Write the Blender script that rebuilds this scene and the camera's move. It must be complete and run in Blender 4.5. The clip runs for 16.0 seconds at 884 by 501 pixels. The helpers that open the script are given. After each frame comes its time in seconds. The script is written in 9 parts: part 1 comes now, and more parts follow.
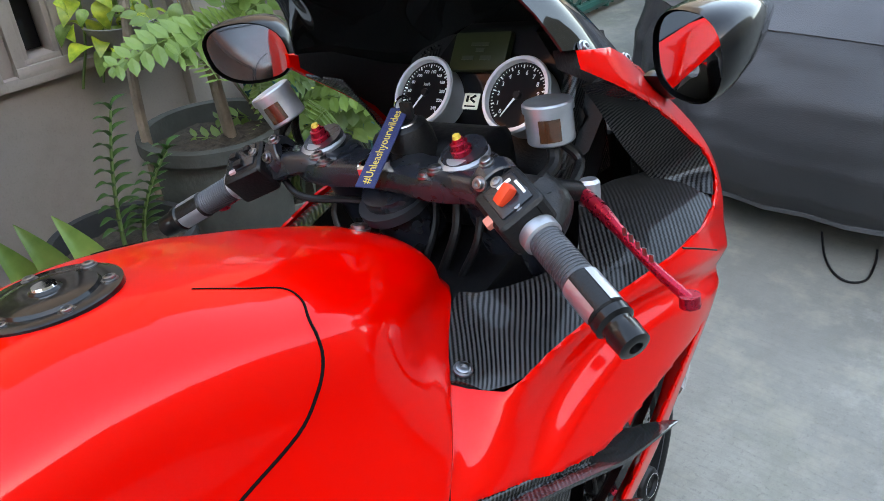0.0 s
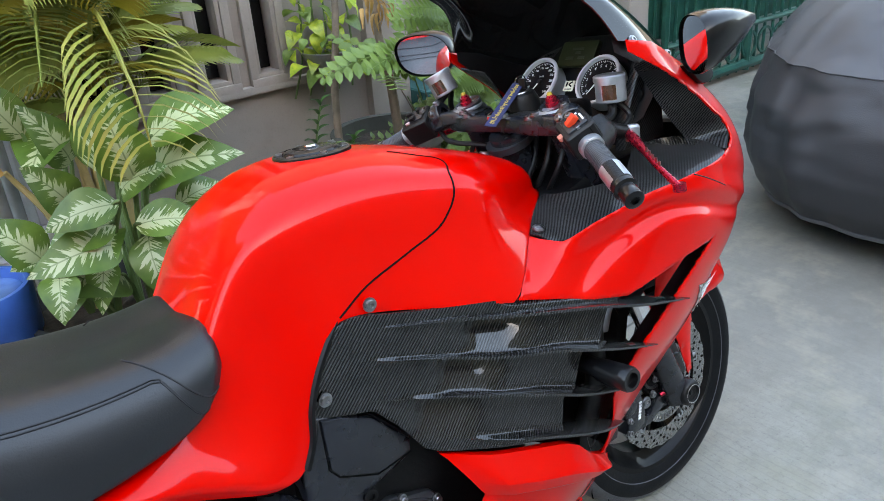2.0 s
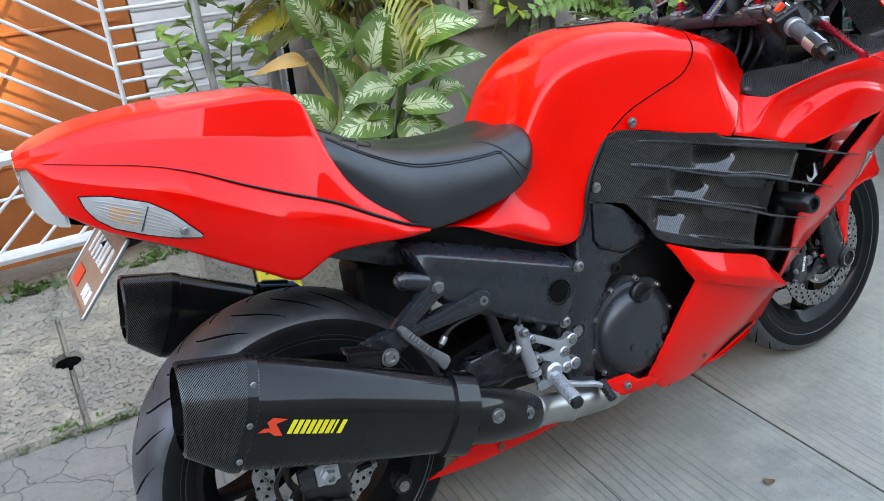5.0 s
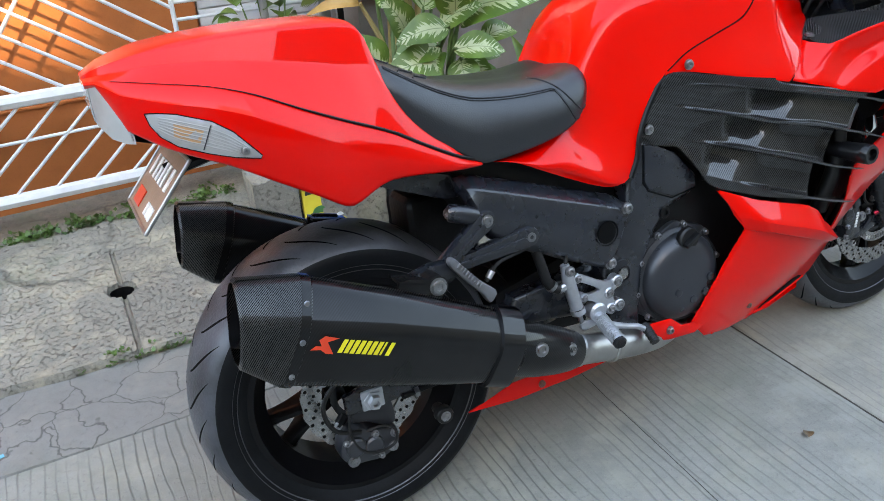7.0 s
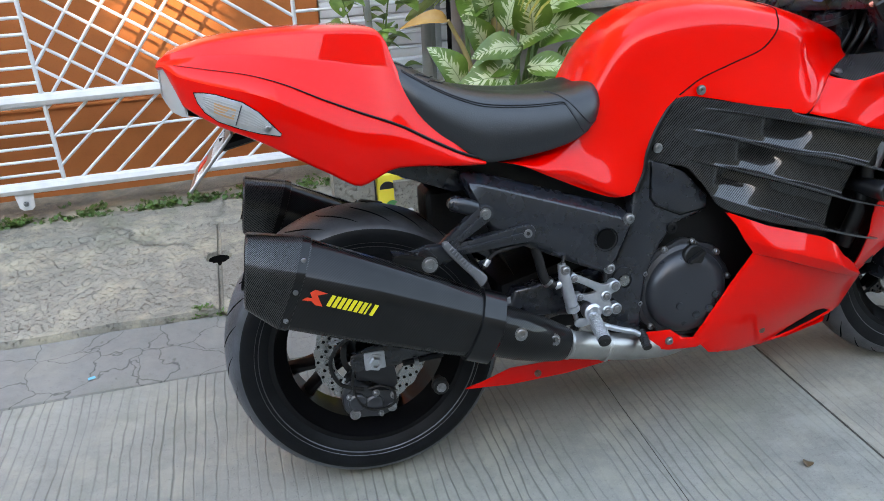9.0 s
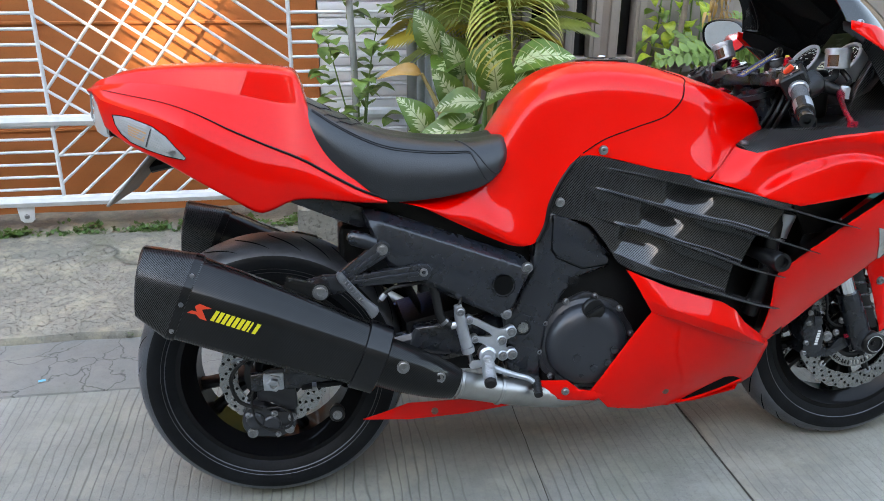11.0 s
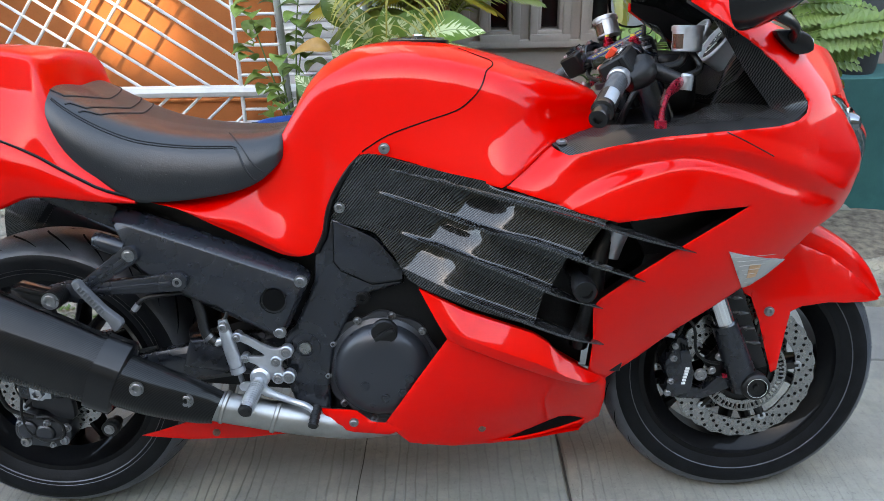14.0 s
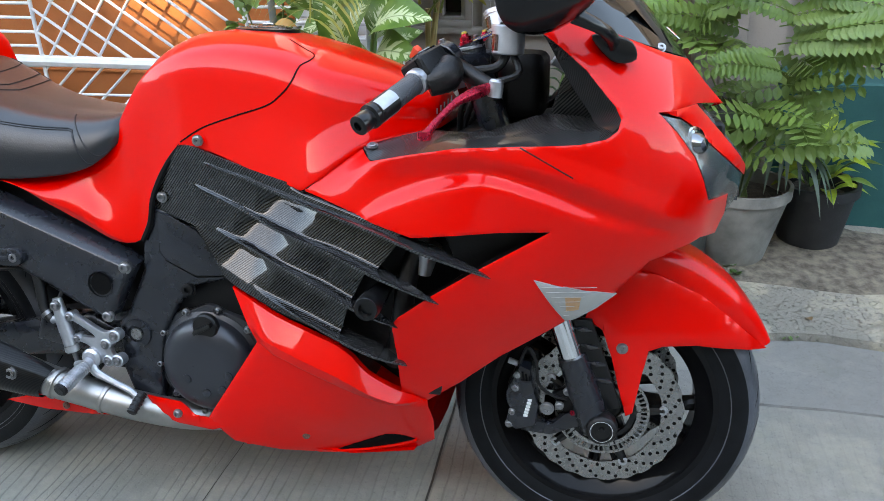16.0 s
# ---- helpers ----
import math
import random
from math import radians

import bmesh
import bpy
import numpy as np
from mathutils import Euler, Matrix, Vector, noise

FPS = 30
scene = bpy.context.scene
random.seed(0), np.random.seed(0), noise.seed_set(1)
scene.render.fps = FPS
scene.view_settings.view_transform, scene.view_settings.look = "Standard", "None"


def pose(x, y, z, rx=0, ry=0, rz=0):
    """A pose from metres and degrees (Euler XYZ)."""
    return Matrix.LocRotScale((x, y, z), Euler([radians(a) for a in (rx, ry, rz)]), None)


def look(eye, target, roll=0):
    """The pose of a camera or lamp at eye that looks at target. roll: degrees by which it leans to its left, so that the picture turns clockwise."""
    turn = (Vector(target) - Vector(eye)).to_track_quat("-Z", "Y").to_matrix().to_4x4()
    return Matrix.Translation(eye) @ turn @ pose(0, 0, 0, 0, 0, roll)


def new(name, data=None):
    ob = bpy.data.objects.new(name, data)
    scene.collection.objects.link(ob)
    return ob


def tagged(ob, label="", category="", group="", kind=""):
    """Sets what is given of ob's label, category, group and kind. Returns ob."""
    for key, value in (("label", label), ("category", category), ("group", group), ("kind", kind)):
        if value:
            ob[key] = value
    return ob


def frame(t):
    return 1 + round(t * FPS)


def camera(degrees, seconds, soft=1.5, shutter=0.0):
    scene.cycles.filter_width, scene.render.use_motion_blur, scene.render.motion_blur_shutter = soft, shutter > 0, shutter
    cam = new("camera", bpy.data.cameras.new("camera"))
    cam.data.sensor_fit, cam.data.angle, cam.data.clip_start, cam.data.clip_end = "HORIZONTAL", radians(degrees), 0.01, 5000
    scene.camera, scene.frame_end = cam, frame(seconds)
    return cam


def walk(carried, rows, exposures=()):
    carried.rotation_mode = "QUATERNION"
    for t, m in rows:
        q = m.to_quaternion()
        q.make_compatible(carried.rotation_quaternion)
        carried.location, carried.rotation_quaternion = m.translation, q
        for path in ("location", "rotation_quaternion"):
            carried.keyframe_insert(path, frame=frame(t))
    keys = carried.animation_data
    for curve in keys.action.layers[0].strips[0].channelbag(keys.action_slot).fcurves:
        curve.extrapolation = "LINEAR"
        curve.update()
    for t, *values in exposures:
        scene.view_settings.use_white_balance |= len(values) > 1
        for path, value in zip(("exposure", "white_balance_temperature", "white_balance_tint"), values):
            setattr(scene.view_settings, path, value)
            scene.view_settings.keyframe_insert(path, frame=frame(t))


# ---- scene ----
cam = camera(59.0, 16.0, soft=0.85)
PATH = [
    (0, (0.605, -0.476, 1.339), (1.882, 0.66, 0.301), -4.1),
    (0.5, (0.579, -0.656, 1.346), (1.744, 0.644, 0.37), -6.1),
    (1, (0.514, -0.761, 1.36), (1.609, 0.63, 0.43), -6.4),
    (1.5, (0.387, -0.825, 1.356), (1.492, 0.593, 0.479), -5.5),
    (2, (0.251, -0.906, 1.357), (1.333, 0.538, 0.493), -4.5),
    (2.5, (0.18, -1.0, 1.351), (1.215, 0.483, 0.499), -3.5),
    (3, (0.114, -1.136, 1.339), (1.089, 0.395, 0.499), -2.6),
    (3.5, (0.026, -1.205, 1.333), (0.948, 0.361, 0.497), -3.0),
    (4, (-0.141, -1.219, 1.319), (0.768, 0.356, 0.485), -3.4),
    (4.5, (-0.275, -1.214, 1.301), (0.617, 0.363, 0.455), -4.2),
    (5, (-0.327, -1.203, 1.289), (0.541, 0.382, 0.432), -4.4),
    (5.2, (-0.335, -1.201, 1.274), (0.52, 0.387, 0.409), -4.0),
    (7.5, (-0.365, -1.25, 1.255), (0.348, 0.358, 0.304), -4.2),
    (8, (-0.298, -1.31, 1.261), (0.318, 0.338, 0.31), -4.3),
    (8.2, (-0.251, -1.357, 1.262), (0.292, 0.32, 0.318), -4.0),
    (10.3, (-0.093, -1.617, 1.258), (0.269, 0.195, 0.494), -1.9),
    (10.5, (-0.035, -1.629, 1.26), (0.318, 0.189, 0.505), -0.9),
    (11, (0.116, -1.659, 1.249), (0.425, 0.173, 0.511), 0.6),
    (11.5, (0.219, -1.612, 1.243), (0.497, 0.225, 0.503), 0.6),
    (12, (0.318, -1.533, 1.236), (0.588, 0.289, 0.457), 0.1),
    (12.5, (0.418, -1.51, 1.243), (0.66, 0.305, 0.439), -0.6),
    (13, (0.598, -1.552, 1.249), (0.669, 0.279, 0.446), -1.5),
    (13.5, (0.72, -1.54, 1.248), (0.754, 0.289, 0.439), -0.6),
    (14, (0.842, -1.474, 1.242), (0.836, 0.352, 0.427), -1.0),
    (14.5, (1.006, -1.466, 1.247), (0.868, 0.353, 0.428), -1.5),
    (15, (1.189, -1.476, 1.242), (0.935, 0.326, 0.412), -0.3),
    (15.5, (1.301, -1.394, 1.24), (1.009, 0.392, 0.389), -0.3),
    (16, (1.435, -1.317, 1.248), (1.066, 0.45, 0.386), -0.9),
]
walk(cam, [(t, look(eye, target, roll)) for t, eye, target, roll in PATH], exposures=[(0, 3.66, 9500, 10), (1.5, 3.68, 9500, 10), (3.0, 3.84, 9500, 10), (4.0, 3.90, 9500, 10), (5, 3.76, 9500, 10), (7.5, 3.69, 9500, 10), (10.5, 3.61, 9500, 10), (12.5, 3.66, 9500, 10), (16, 3.74, 9500, 10)])

# ---- world, sun, exposure ----
SUN_TO = Vector((-0.40, -0.92, 0.66)).normalized()
world = bpy.data.worlds.new("sky")
scene.world = world
world.use_nodes = True
sky = world.node_tree.nodes.new("ShaderNodeTexSky")
sky.sky_type, sky.sun_disc = "NISHITA", False
sky.sun_elevation = math.asin(SUN_TO.z)
sky.sun_rotation = math.atan2(SUN_TO.x, SUN_TO.y)
sky.air_density, sky.dust_density = 1.0, 0.3
world.node_tree.links.new(sky.outputs[0], world.node_tree.nodes["Background"].inputs[0])
world.node_tree.nodes["Background"].inputs[1].default_value = 0.15
sun_data = bpy.data.lights.new("sun", "SUN")
sun_data.energy, sun_data.angle, sun_data.color = 0.75, radians(0.5), (1.0, 0.93, 0.82)
sun = new("sun", sun_data)
sun.matrix_world = look(SUN_TO * 30, (0, 0, 0))


# ---- helpers for materials ----
def nodes_of(name):
    m = bpy.data.materials.new(name)
    m.use_nodes = True
    t = m.node_tree
    return m, t, t.nodes["Principled BSDF"]


def add(t, kind, **values):
    n = t.nodes.new(kind)
    for key, value in values.items():
        n.inputs[key.replace("_", " ")].default_value = value
    return n


def math_node(t, op, a, b=None):
    n = t.nodes.new("ShaderNodeMath")
    n.operation = op
    for i, v in enumerate((a, b)):
        if v is None:
            continue
        if isinstance(v, (int, float)):
            n.inputs[i].default_value = v
        else:
            t.links.new(v, n.inputs[i])
    return n.outputs[0]


def mix_colour(t, fac, a, b):
    n = t.nodes.new("ShaderNodeMix")
    n.data_type = "RGBA"
    for i, v in ((0, fac), (6, a), (7, b)):
        if isinstance(v, (int, float)):
            n.inputs[i].default_value = v
        elif isinstance(v, tuple):
            n.inputs[i].default_value = (*v, 1) if len(v) == 3 else v
        else:
            t.links.new(v, n.inputs[i])
    return n.outputs[2]


def ramp(t, fac, low, high):
    n = t.nodes.new("ShaderNodeMapRange")
    n.inputs[1].default_value, n.inputs[2].default_value = low, high
    t.links.new(fac, n.inputs[0])
    return n.outputs[0]


def coords(t):
    return t.nodes.new("ShaderNodeTexCoord").outputs["Object"]


def noise_of(t, vec, scale, detail=4.0, rough=0.55):
    n = add(t, "ShaderNodeTexNoise", Scale=scale, Detail=detail, Roughness=rough)
    t.links.new(vec, n.inputs["Vector"])
    return n.outputs[0]


def bump_of(t, p, height, strength, distance=0.01):
    n = add(t, "ShaderNodeBump", Strength=strength, Distance=distance)
    t.links.new(height, n.inputs["Height"])
    t.links.new(n.outputs[0], p.inputs["Normal"])
    return n


def surf(name, base, rough=0.5, metal=0.0, coat=0.0, var=0.18, scale=9.0, bump=0.12, fine=140.0, spec=0.5, random_tint=0.0, coat_ior=1.5):
    """Paint, plastic, metal, plaster: base colour with cloudy variation and fine grain."""
    m, t, p = nodes_of(name)
    c = coords(t)
    big, small = noise_of(t, c, scale), noise_of(t, c, fine, 3.0)
    dark = tuple(v * (1 - var) for v in base)
    light = tuple(min(1.0, v * (1 + var)) for v in base)
    col = mix_colour(t, ramp(t, big, 0.3, 0.7), dark, light)
    if random_tint:
        info = t.nodes.new("ShaderNodeObjectInfo")
        hsv = t.nodes.new("ShaderNodeHueSaturation")
        t.links.new(math_node(t, "ADD", math_node(t, "MULTIPLY", info.outputs["Random"], random_tint), 1 - random_tint / 2), hsv.inputs["Value"])
        t.links.new(math_node(t, "ADD", math_node(t, "MULTIPLY", info.outputs["Random"], random_tint * 0.06), 0.5 - random_tint * 0.03), hsv.inputs["Hue"])
        t.links.new(col, hsv.inputs["Color"])
        col = hsv.outputs[0]
    t.links.new(col, p.inputs["Base Color"])
    r = math_node(t, "ADD", math_node(t, "MULTIPLY", small, 0.16), rough - 0.08)
    t.links.new(r, p.inputs["Roughness"])
    p.inputs["Metallic"].default_value = metal
    p.inputs["Coat Weight"].default_value = coat
    p.inputs["Coat Roughness"].default_value = 0.04
    p.inputs["Coat IOR"].default_value = coat_ior
    p.inputs["Specular IOR Level"].default_value = spec
    if bump:
        bump_of(t, p, small, bump, 0.004)
    return m


def red_paint():
    m, t, p = nodes_of("red_paint")
    c = coords(t)
    fleck = noise_of(t, c, 900.0, 2.0)
    cloud = noise_of(t, c, 5.0, 3.0)
    col = mix_colour(t, ramp(t, cloud, 0.3, 0.7), (0.66, 0.0012, 0.0005), (0.73, 0.0016, 0.0006))
    col = mix_colour(t, math_node(t, "MULTIPLY", ramp(t, fleck, 0.55, 0.75), 0.25), col, (0.76, 0.005, 0.0025))
    t.links.new(col, p.inputs["Base Color"])
    p.inputs["Roughness"].default_value = 0.4
    p.inputs["Specular IOR Level"].default_value = 0.05
    p.inputs["Coat Weight"].default_value = 0.72
    p.inputs["Coat IOR"].default_value = 1.38
    t.links.new(math_node(t, "ADD", math_node(t, "MULTIPLY", noise_of(t, c, 40.0), 0.012), 0.002), p.inputs["Coat Roughness"])
    return m


def carbon(name, coat=1.0, cell=0.0019, dull=0.35, pale=1.0, metal=0.5, ior=1.5):
    m, t, p = nodes_of(name)
    sep = t.nodes.new("ShaderNodeSeparateXYZ")
    t.links.new(coords(t), sep.inputs[0])
    a = math_node(t, "FLOOR", math_node(t, "MULTIPLY", sep.outputs[0], 1 / cell))
    up = math_node(t, "MULTIPLY", math_node(t, "ADD", math_node(t, "MULTIPLY", sep.outputs[1], 0.8), sep.outputs[2]), -1.0)
    b = math_node(t, "FLOOR", math_node(t, "MULTIPLY", up, 1 / cell))
    s = math_node(t, "FLOORED_MODULO", math_node(t, "ADD", a, b), 4.0)
    over = math_node(t, "LESS_THAN", s, 1.5)
    cloud = ramp(t, noise_of(t, coords(t), 14.0), 0.3, 0.7)
    col = mix_colour(t, over, (0.002, 0.002, 0.002), mix_colour(t, cloud, tuple(v * pale for v in (0.11, 0.11, 0.113)), tuple(v * pale for v in (0.19, 0.19, 0.195))))
    t.links.new(col, p.inputs["Base Color"])
    t.links.new(math_node(t, "ADD", math_node(t, "MULTIPLY", over, -0.12), dull), p.inputs["Roughness"])
    p.inputs["Specular IOR Level"].default_value = 0.08
    p.inputs["Coat Weight"].default_value = coat
    p.inputs["Coat Roughness"].default_value = 0.015
    p.inputs["Metallic"].default_value = metal
    p.inputs["Coat IOR"].default_value = ior
    return m


def concrete(name, base, grooves=False, cracks=0.0, stain=0.25, relief_by=0.35, pits=0.0, spread=0.42, crack_end=None):
    m, t, p = nodes_of(name)
    c = coords(t)
    big, mid, small = noise_of(t, c, 0.9, 6.0), noise_of(t, c, 9.0, 6.0, 0.65), noise_of(t, c, 160.0, 3.0)
    col = mix_colour(t, ramp(t, big, 0.3, 0.7), tuple(v * (1 - stain) for v in base), tuple(v * (1 + stain * 0.6) for v in base))
    col = mix_colour(t, math_node(t, "MULTIPLY", ramp(t, mid, 0.5, 0.75), 0.35), col, tuple(v * 0.62 for v in base))
    col = mix_colour(t, math_node(t, "MULTIPLY", ramp(t, small, 0.55, 0.75), 0.25), col, tuple(v * 0.55 for v in base))
    height = math_node(t, "ADD", math_node(t, "MULTIPLY", small, 0.25), math_node(t, "MULTIPLY", mid, 0.5))
    if pits:
        hollow = ramp(t, noise_of(t, c, 95.0, 5.0, 0.75), 0.55, 0.66)
        col = mix_colour(t, math_node(t, "MULTIPLY", hollow, pits), col, tuple(v * 0.45 for v in base))
        pale = ramp(t, noise_of(t, c, 260.0, 3.0, 0.7), 0.54, 0.70)
        col = mix_colour(t, math_node(t, "MULTIPLY", pale, pits * 0.6), col, tuple(min(1, v * 1.55) for v in base))
        blot = ramp(t, noise_of(t, c, 24.0, 7.0, 0.75), 0.42, 0.60)
        col = mix_colour(t, math_node(t, "MULTIPLY", blot, pits * 0.55), col, tuple(v * 0.60 for v in base))
        wash = ramp(t, noise_of(t, c, 5.0, 7.0, 0.7), 0.50, 0.64)
        col = mix_colour(t, math_node(t, "MULTIPLY", wash, pits * 0.9), col, (base[0] * 1.5, base[1] * 1.42, base[2] * 1.25))
        moss = ramp(t, noise_of(t, c, 1.7, 6.0, 0.7), 0.55, 0.68)
        col = mix_colour(t, math_node(t, "MULTIPLY", moss, pits * 0.8), col, (base[0] * 0.55, base[1] * 0.62, base[2] * 0.45))
        height = math_node(t, "SUBTRACT", height, hollow)
    if grooves:
        sep = t.nodes.new("ShaderNodeSeparateXYZ")
        t.links.new(c, sep.inputs[0])
        stretch = t.nodes.new("ShaderNodeMapping")
        stretch.inputs["Scale"].default_value = (9.0, 2.2, 1.0)
        t.links.new(c, stretch.inputs[0])
        wob = noise_of(t, stretch.outputs[0], 1.0, 3.0)
        x = math_node(t, "ADD", sep.outputs[0], math_node(t, "MULTIPLY", wob, 0.05))
        tri = math_node(t, "PINGPONG", math_node(t, "MULTIPLY", x, 1 / 0.0255), 0.5)
        line = ramp(t, tri, 0.13, 0.01)
        patchy = math_node(t, "MULTIPLY", ramp(t, noise_of(t, stretch.outputs[0], 0.55, 4.0), 0.40, 0.58), ramp(t, sep.outputs[0], 1.9, 0.3))
        patchy = math_node(t, "ADD", math_node(t, "MULTIPLY", patchy, 0.85), 0.12)
        line = math_node(t, "MULTIPLY", line, patchy)
        col = mix_colour(t, math_node(t, "MULTIPLY", line, 0.72), col, tuple(v * 0.40 for v in base))
        height = math_node(t, "SUBTRACT", height, math_node(t, "MULTIPLY", line, 1.2))
        smear = ramp(t, noise_of(t, c, 1.3, 9.0, 0.78), 0.585, 0.66)
        col = mix_colour(t, math_node(t, "MULTIPLY", smear, 0.4), col, tuple(v * 1.45 for v in base))
    if cracks:
        warp = t.nodes.new("ShaderNodeVectorMath")
        warp.operation = "ADD"
        n = add(t, "ShaderNodeTexNoise", Scale=5.0, Detail=4.0)
        t.links.new(c, n.inputs["Vector"])
        sc = t.nodes.new("ShaderNodeVectorMath")
        sc.operation = "SCALE"
        sc.inputs["Scale"].default_value = 0.25
        t.links.new(n.outputs["Color"], sc.inputs[0])
        t.links.new(c, warp.inputs[0])
        t.links.new(sc.outputs[0], warp.inputs[1])
        v = add(t, "ShaderNodeTexVoronoi", Scale=cracks)
        v.feature = "DISTANCE_TO_EDGE"
        t.links.new(warp.outputs[0], v.inputs["Vector"])
        line = math_node(t, "MULTIPLY", ramp(t, v.outputs["Distance"], 0.018, 0.0), ramp(t, big, spread, spread + 0.13))
        if crack_end:
            ends = t.nodes.new("ShaderNodeSeparateXYZ")
            t.links.new(c, ends.inputs[0])
            line = math_node(t, "MULTIPLY", line, math_node(t, "ADD", math_node(t, "MULTIPLY", ramp(t, ends.outputs[0], crack_end, crack_end - 0.8), 0.9), 0.1))
        col = mix_colour(t, math_node(t, "MULTIPLY", line, 0.8), col, tuple(v * 0.28 for v in base))
        height = math_node(t, "SUBTRACT", height, line)
    t.links.new(col, p.inputs["Base Color"])
    t.links.new(math_node(t, "ADD", math_node(t, "MULTIPLY", mid, 0.2), 0.68), p.inputs["Roughness"])
    bump_of(t, p, height, relief_by, 0.004)
    return m


def glassy(name, tint, gloss=0.06, through_it=0.5):
    m, t, p = nodes_of(name)
    t.nodes.remove(p)
    clear = add(t, "ShaderNodeBsdfTransparent", Color=(*tint, 1))
    shine = add(t, "ShaderNodeBsdfGlossy", Roughness=0.03)
    body = add(t, "ShaderNodeBsdfDiffuse", Color=(*(v * 0.6 for v in tint), 1))
    fres = add(t, "ShaderNodeFresnel", IOR=1.5)
    one, two = t.nodes.new("ShaderNodeMixShader"), t.nodes.new("ShaderNodeMixShader")
    one.inputs[0].default_value = through_it
    t.links.new(body.outputs[0], one.inputs[1])
    t.links.new(clear.outputs[0], one.inputs[2])
    t.links.new(math_node(t, "ADD", fres.outputs[0], gloss * 0.3), two.inputs[0])
    t.links.new(one.outputs[0], two.inputs[1])
    t.links.new(shine.outputs[0], two.inputs[2])
    t.links.new(two.outputs[0], t.nodes["Material Output"].inputs[0])
    return m


def leaf_material(name, dark, light, centre=None, spread=0.5):
    """Leaf in its own axes: x along the rib from 0 to 1, y across."""
    m, t, p = nodes_of(name)
    c = coords(t)
    info = t.nodes.new("ShaderNodeObjectInfo")
    col = mix_colour(t, ramp(t, noise_of(t, c, 3.0), 0.3, 0.7), dark, light)
    if centre:
        sep = t.nodes.new("ShaderNodeSeparateXYZ")
        t.links.new(c, sep.inputs[0])
        y = math_node(t, "ABSOLUTE", sep.outputs[1])
        slant = t.nodes.new("ShaderNodeCombineXYZ")
        t.links.new(math_node(t, "MULTIPLY", math_node(t, "SUBTRACT", sep.outputs[0], math_node(t, "MULTIPLY", y, 0.9)), 24.0), slant.inputs[0])
        t.links.new(math_node(t, "MULTIPLY", sep.outputs[1], 5.0), slant.inputs[1])
        t.links.new(math_node(t, "MULTIPLY", info.outputs["Random"], 50.0), slant.inputs[2])
        n = add(t, "ShaderNodeTexNoise", Scale=1.05, Detail=6.0)
        t.links.new(slant.outputs[0], n.inputs["Vector"])
        taper = math_node(t, "MINIMUM", math_node(t, "MULTIPLY", math_node(t, "SUBTRACT", 1.0, sep.outputs[0]), 1.7), 1.0)
        wide = math_node(t, "MULTIPLY", taper, spread)
        jag = math_node(t, "MULTIPLY", math_node(t, "SUBTRACT", n.outputs[0], 0.5), 0.65)
        edge = math_node(t, "SUBTRACT", math_node(t, "ADD", wide, jag), y)
        f = math_node(t, "MULTIPLY", ramp(t, edge, 0.0, 0.03), 0.92)
        col = mix_colour(t, f, col, centre)
        rib = ramp(t, y, 0.012, 0.004)
        col = mix_colour(t, math_node(t, "MULTIPLY", rib, 0.6), col, dark)
    hsv = t.nodes.new("ShaderNodeHueSaturation")
    t.links.new(math_node(t, "ADD", math_node(t, "MULTIPLY", info.outputs["Random"], 0.5), 0.75), hsv.inputs["Value"])
    t.links.new(col, hsv.inputs["Color"])
    t.links.new(hsv.outputs[0], p.inputs["Base Color"])
    p.inputs["Roughness"].default_value = 0.42
    for key in ("Subsurface Weight",):
        p.inputs[key].default_value = 0.0
    trans = add(t, "ShaderNodeBsdfTranslucent")
    t.links.new(hsv.outputs[0], trans.inputs[0])
    mx = t.nodes.new("ShaderNodeMixShader")
    mx.inputs[0].default_value = 0.25
    t.links.new(p.outputs[0], mx.inputs[1])
    t.links.new(trans.outputs[0], mx.inputs[2])
    t.links.new(mx.outputs[0], t.nodes["Material Output"].inputs[0])
    return m


RED = red_paint()
CARBON = carbon("carbon_gloss", pale=0.23, cell=0.0017, metal=0.05, ior=1.43)
CARBON_SHELF = carbon("carbon_infill", coat=0.55, pale=0.30, cell=0.0017, metal=0.05, ior=1.36)
CARBON_BLADE = carbon("carbon_blade", pale=0.34, metal=0.3, ior=1.62)
CARBON_DULL = carbon("carbon_satin", coat=0.35, cell=0.0011, dull=0.42, pale=0.34, ior=1.4)
CARBON_ROUGH = carbon("carbon_rough", coat=0.45, cell=0.0014, dull=0.40, pale=0.06, metal=0.1, ior=1.40)
CARBON_DARK = carbon("carbon_black", coat=0.60, pale=0.08, cell=0.0015, metal=0.0, ior=1.36, dull=0.3)
SATIN = surf("satin_black_paint", (0.0105, 0.0122, 0.0165), 0.27, var=0.10, bump=0.0, fine=25, spec=0.55)
PLASTIC = surf("black_plastic", (0.0048, 0.0048, 0.0053), 0.42, bump=0.2, fine=260, spec=0.33)
GLOSS = surf("gloss_black", (0.004, 0.004, 0.0045), 0.4, coat=1.0, bump=0.0, spec=0.1, coat_ior=1.33)
# pale blue-grey tread: worn rubber, plus sky sheen put into the colour
RUBBER = surf("tyre_rubber", (0.046, 0.050, 0.058), 0.40, var=0.5, scale=13, bump=0.2, fine=190, spec=0.5)
SIDEWALL = surf("tyre_side_rubber", (0.0055, 0.006, 0.007), 0.5, var=0.3, scale=18, bump=0.1, fine=190, spec=0.12)
# near-black: the shade in grooves, holes and gaps put into the colour
GROOVE = surf("groove_shade", (0.002, 0.002, 0.002), 0.9, bump=0.0, spec=0.1)
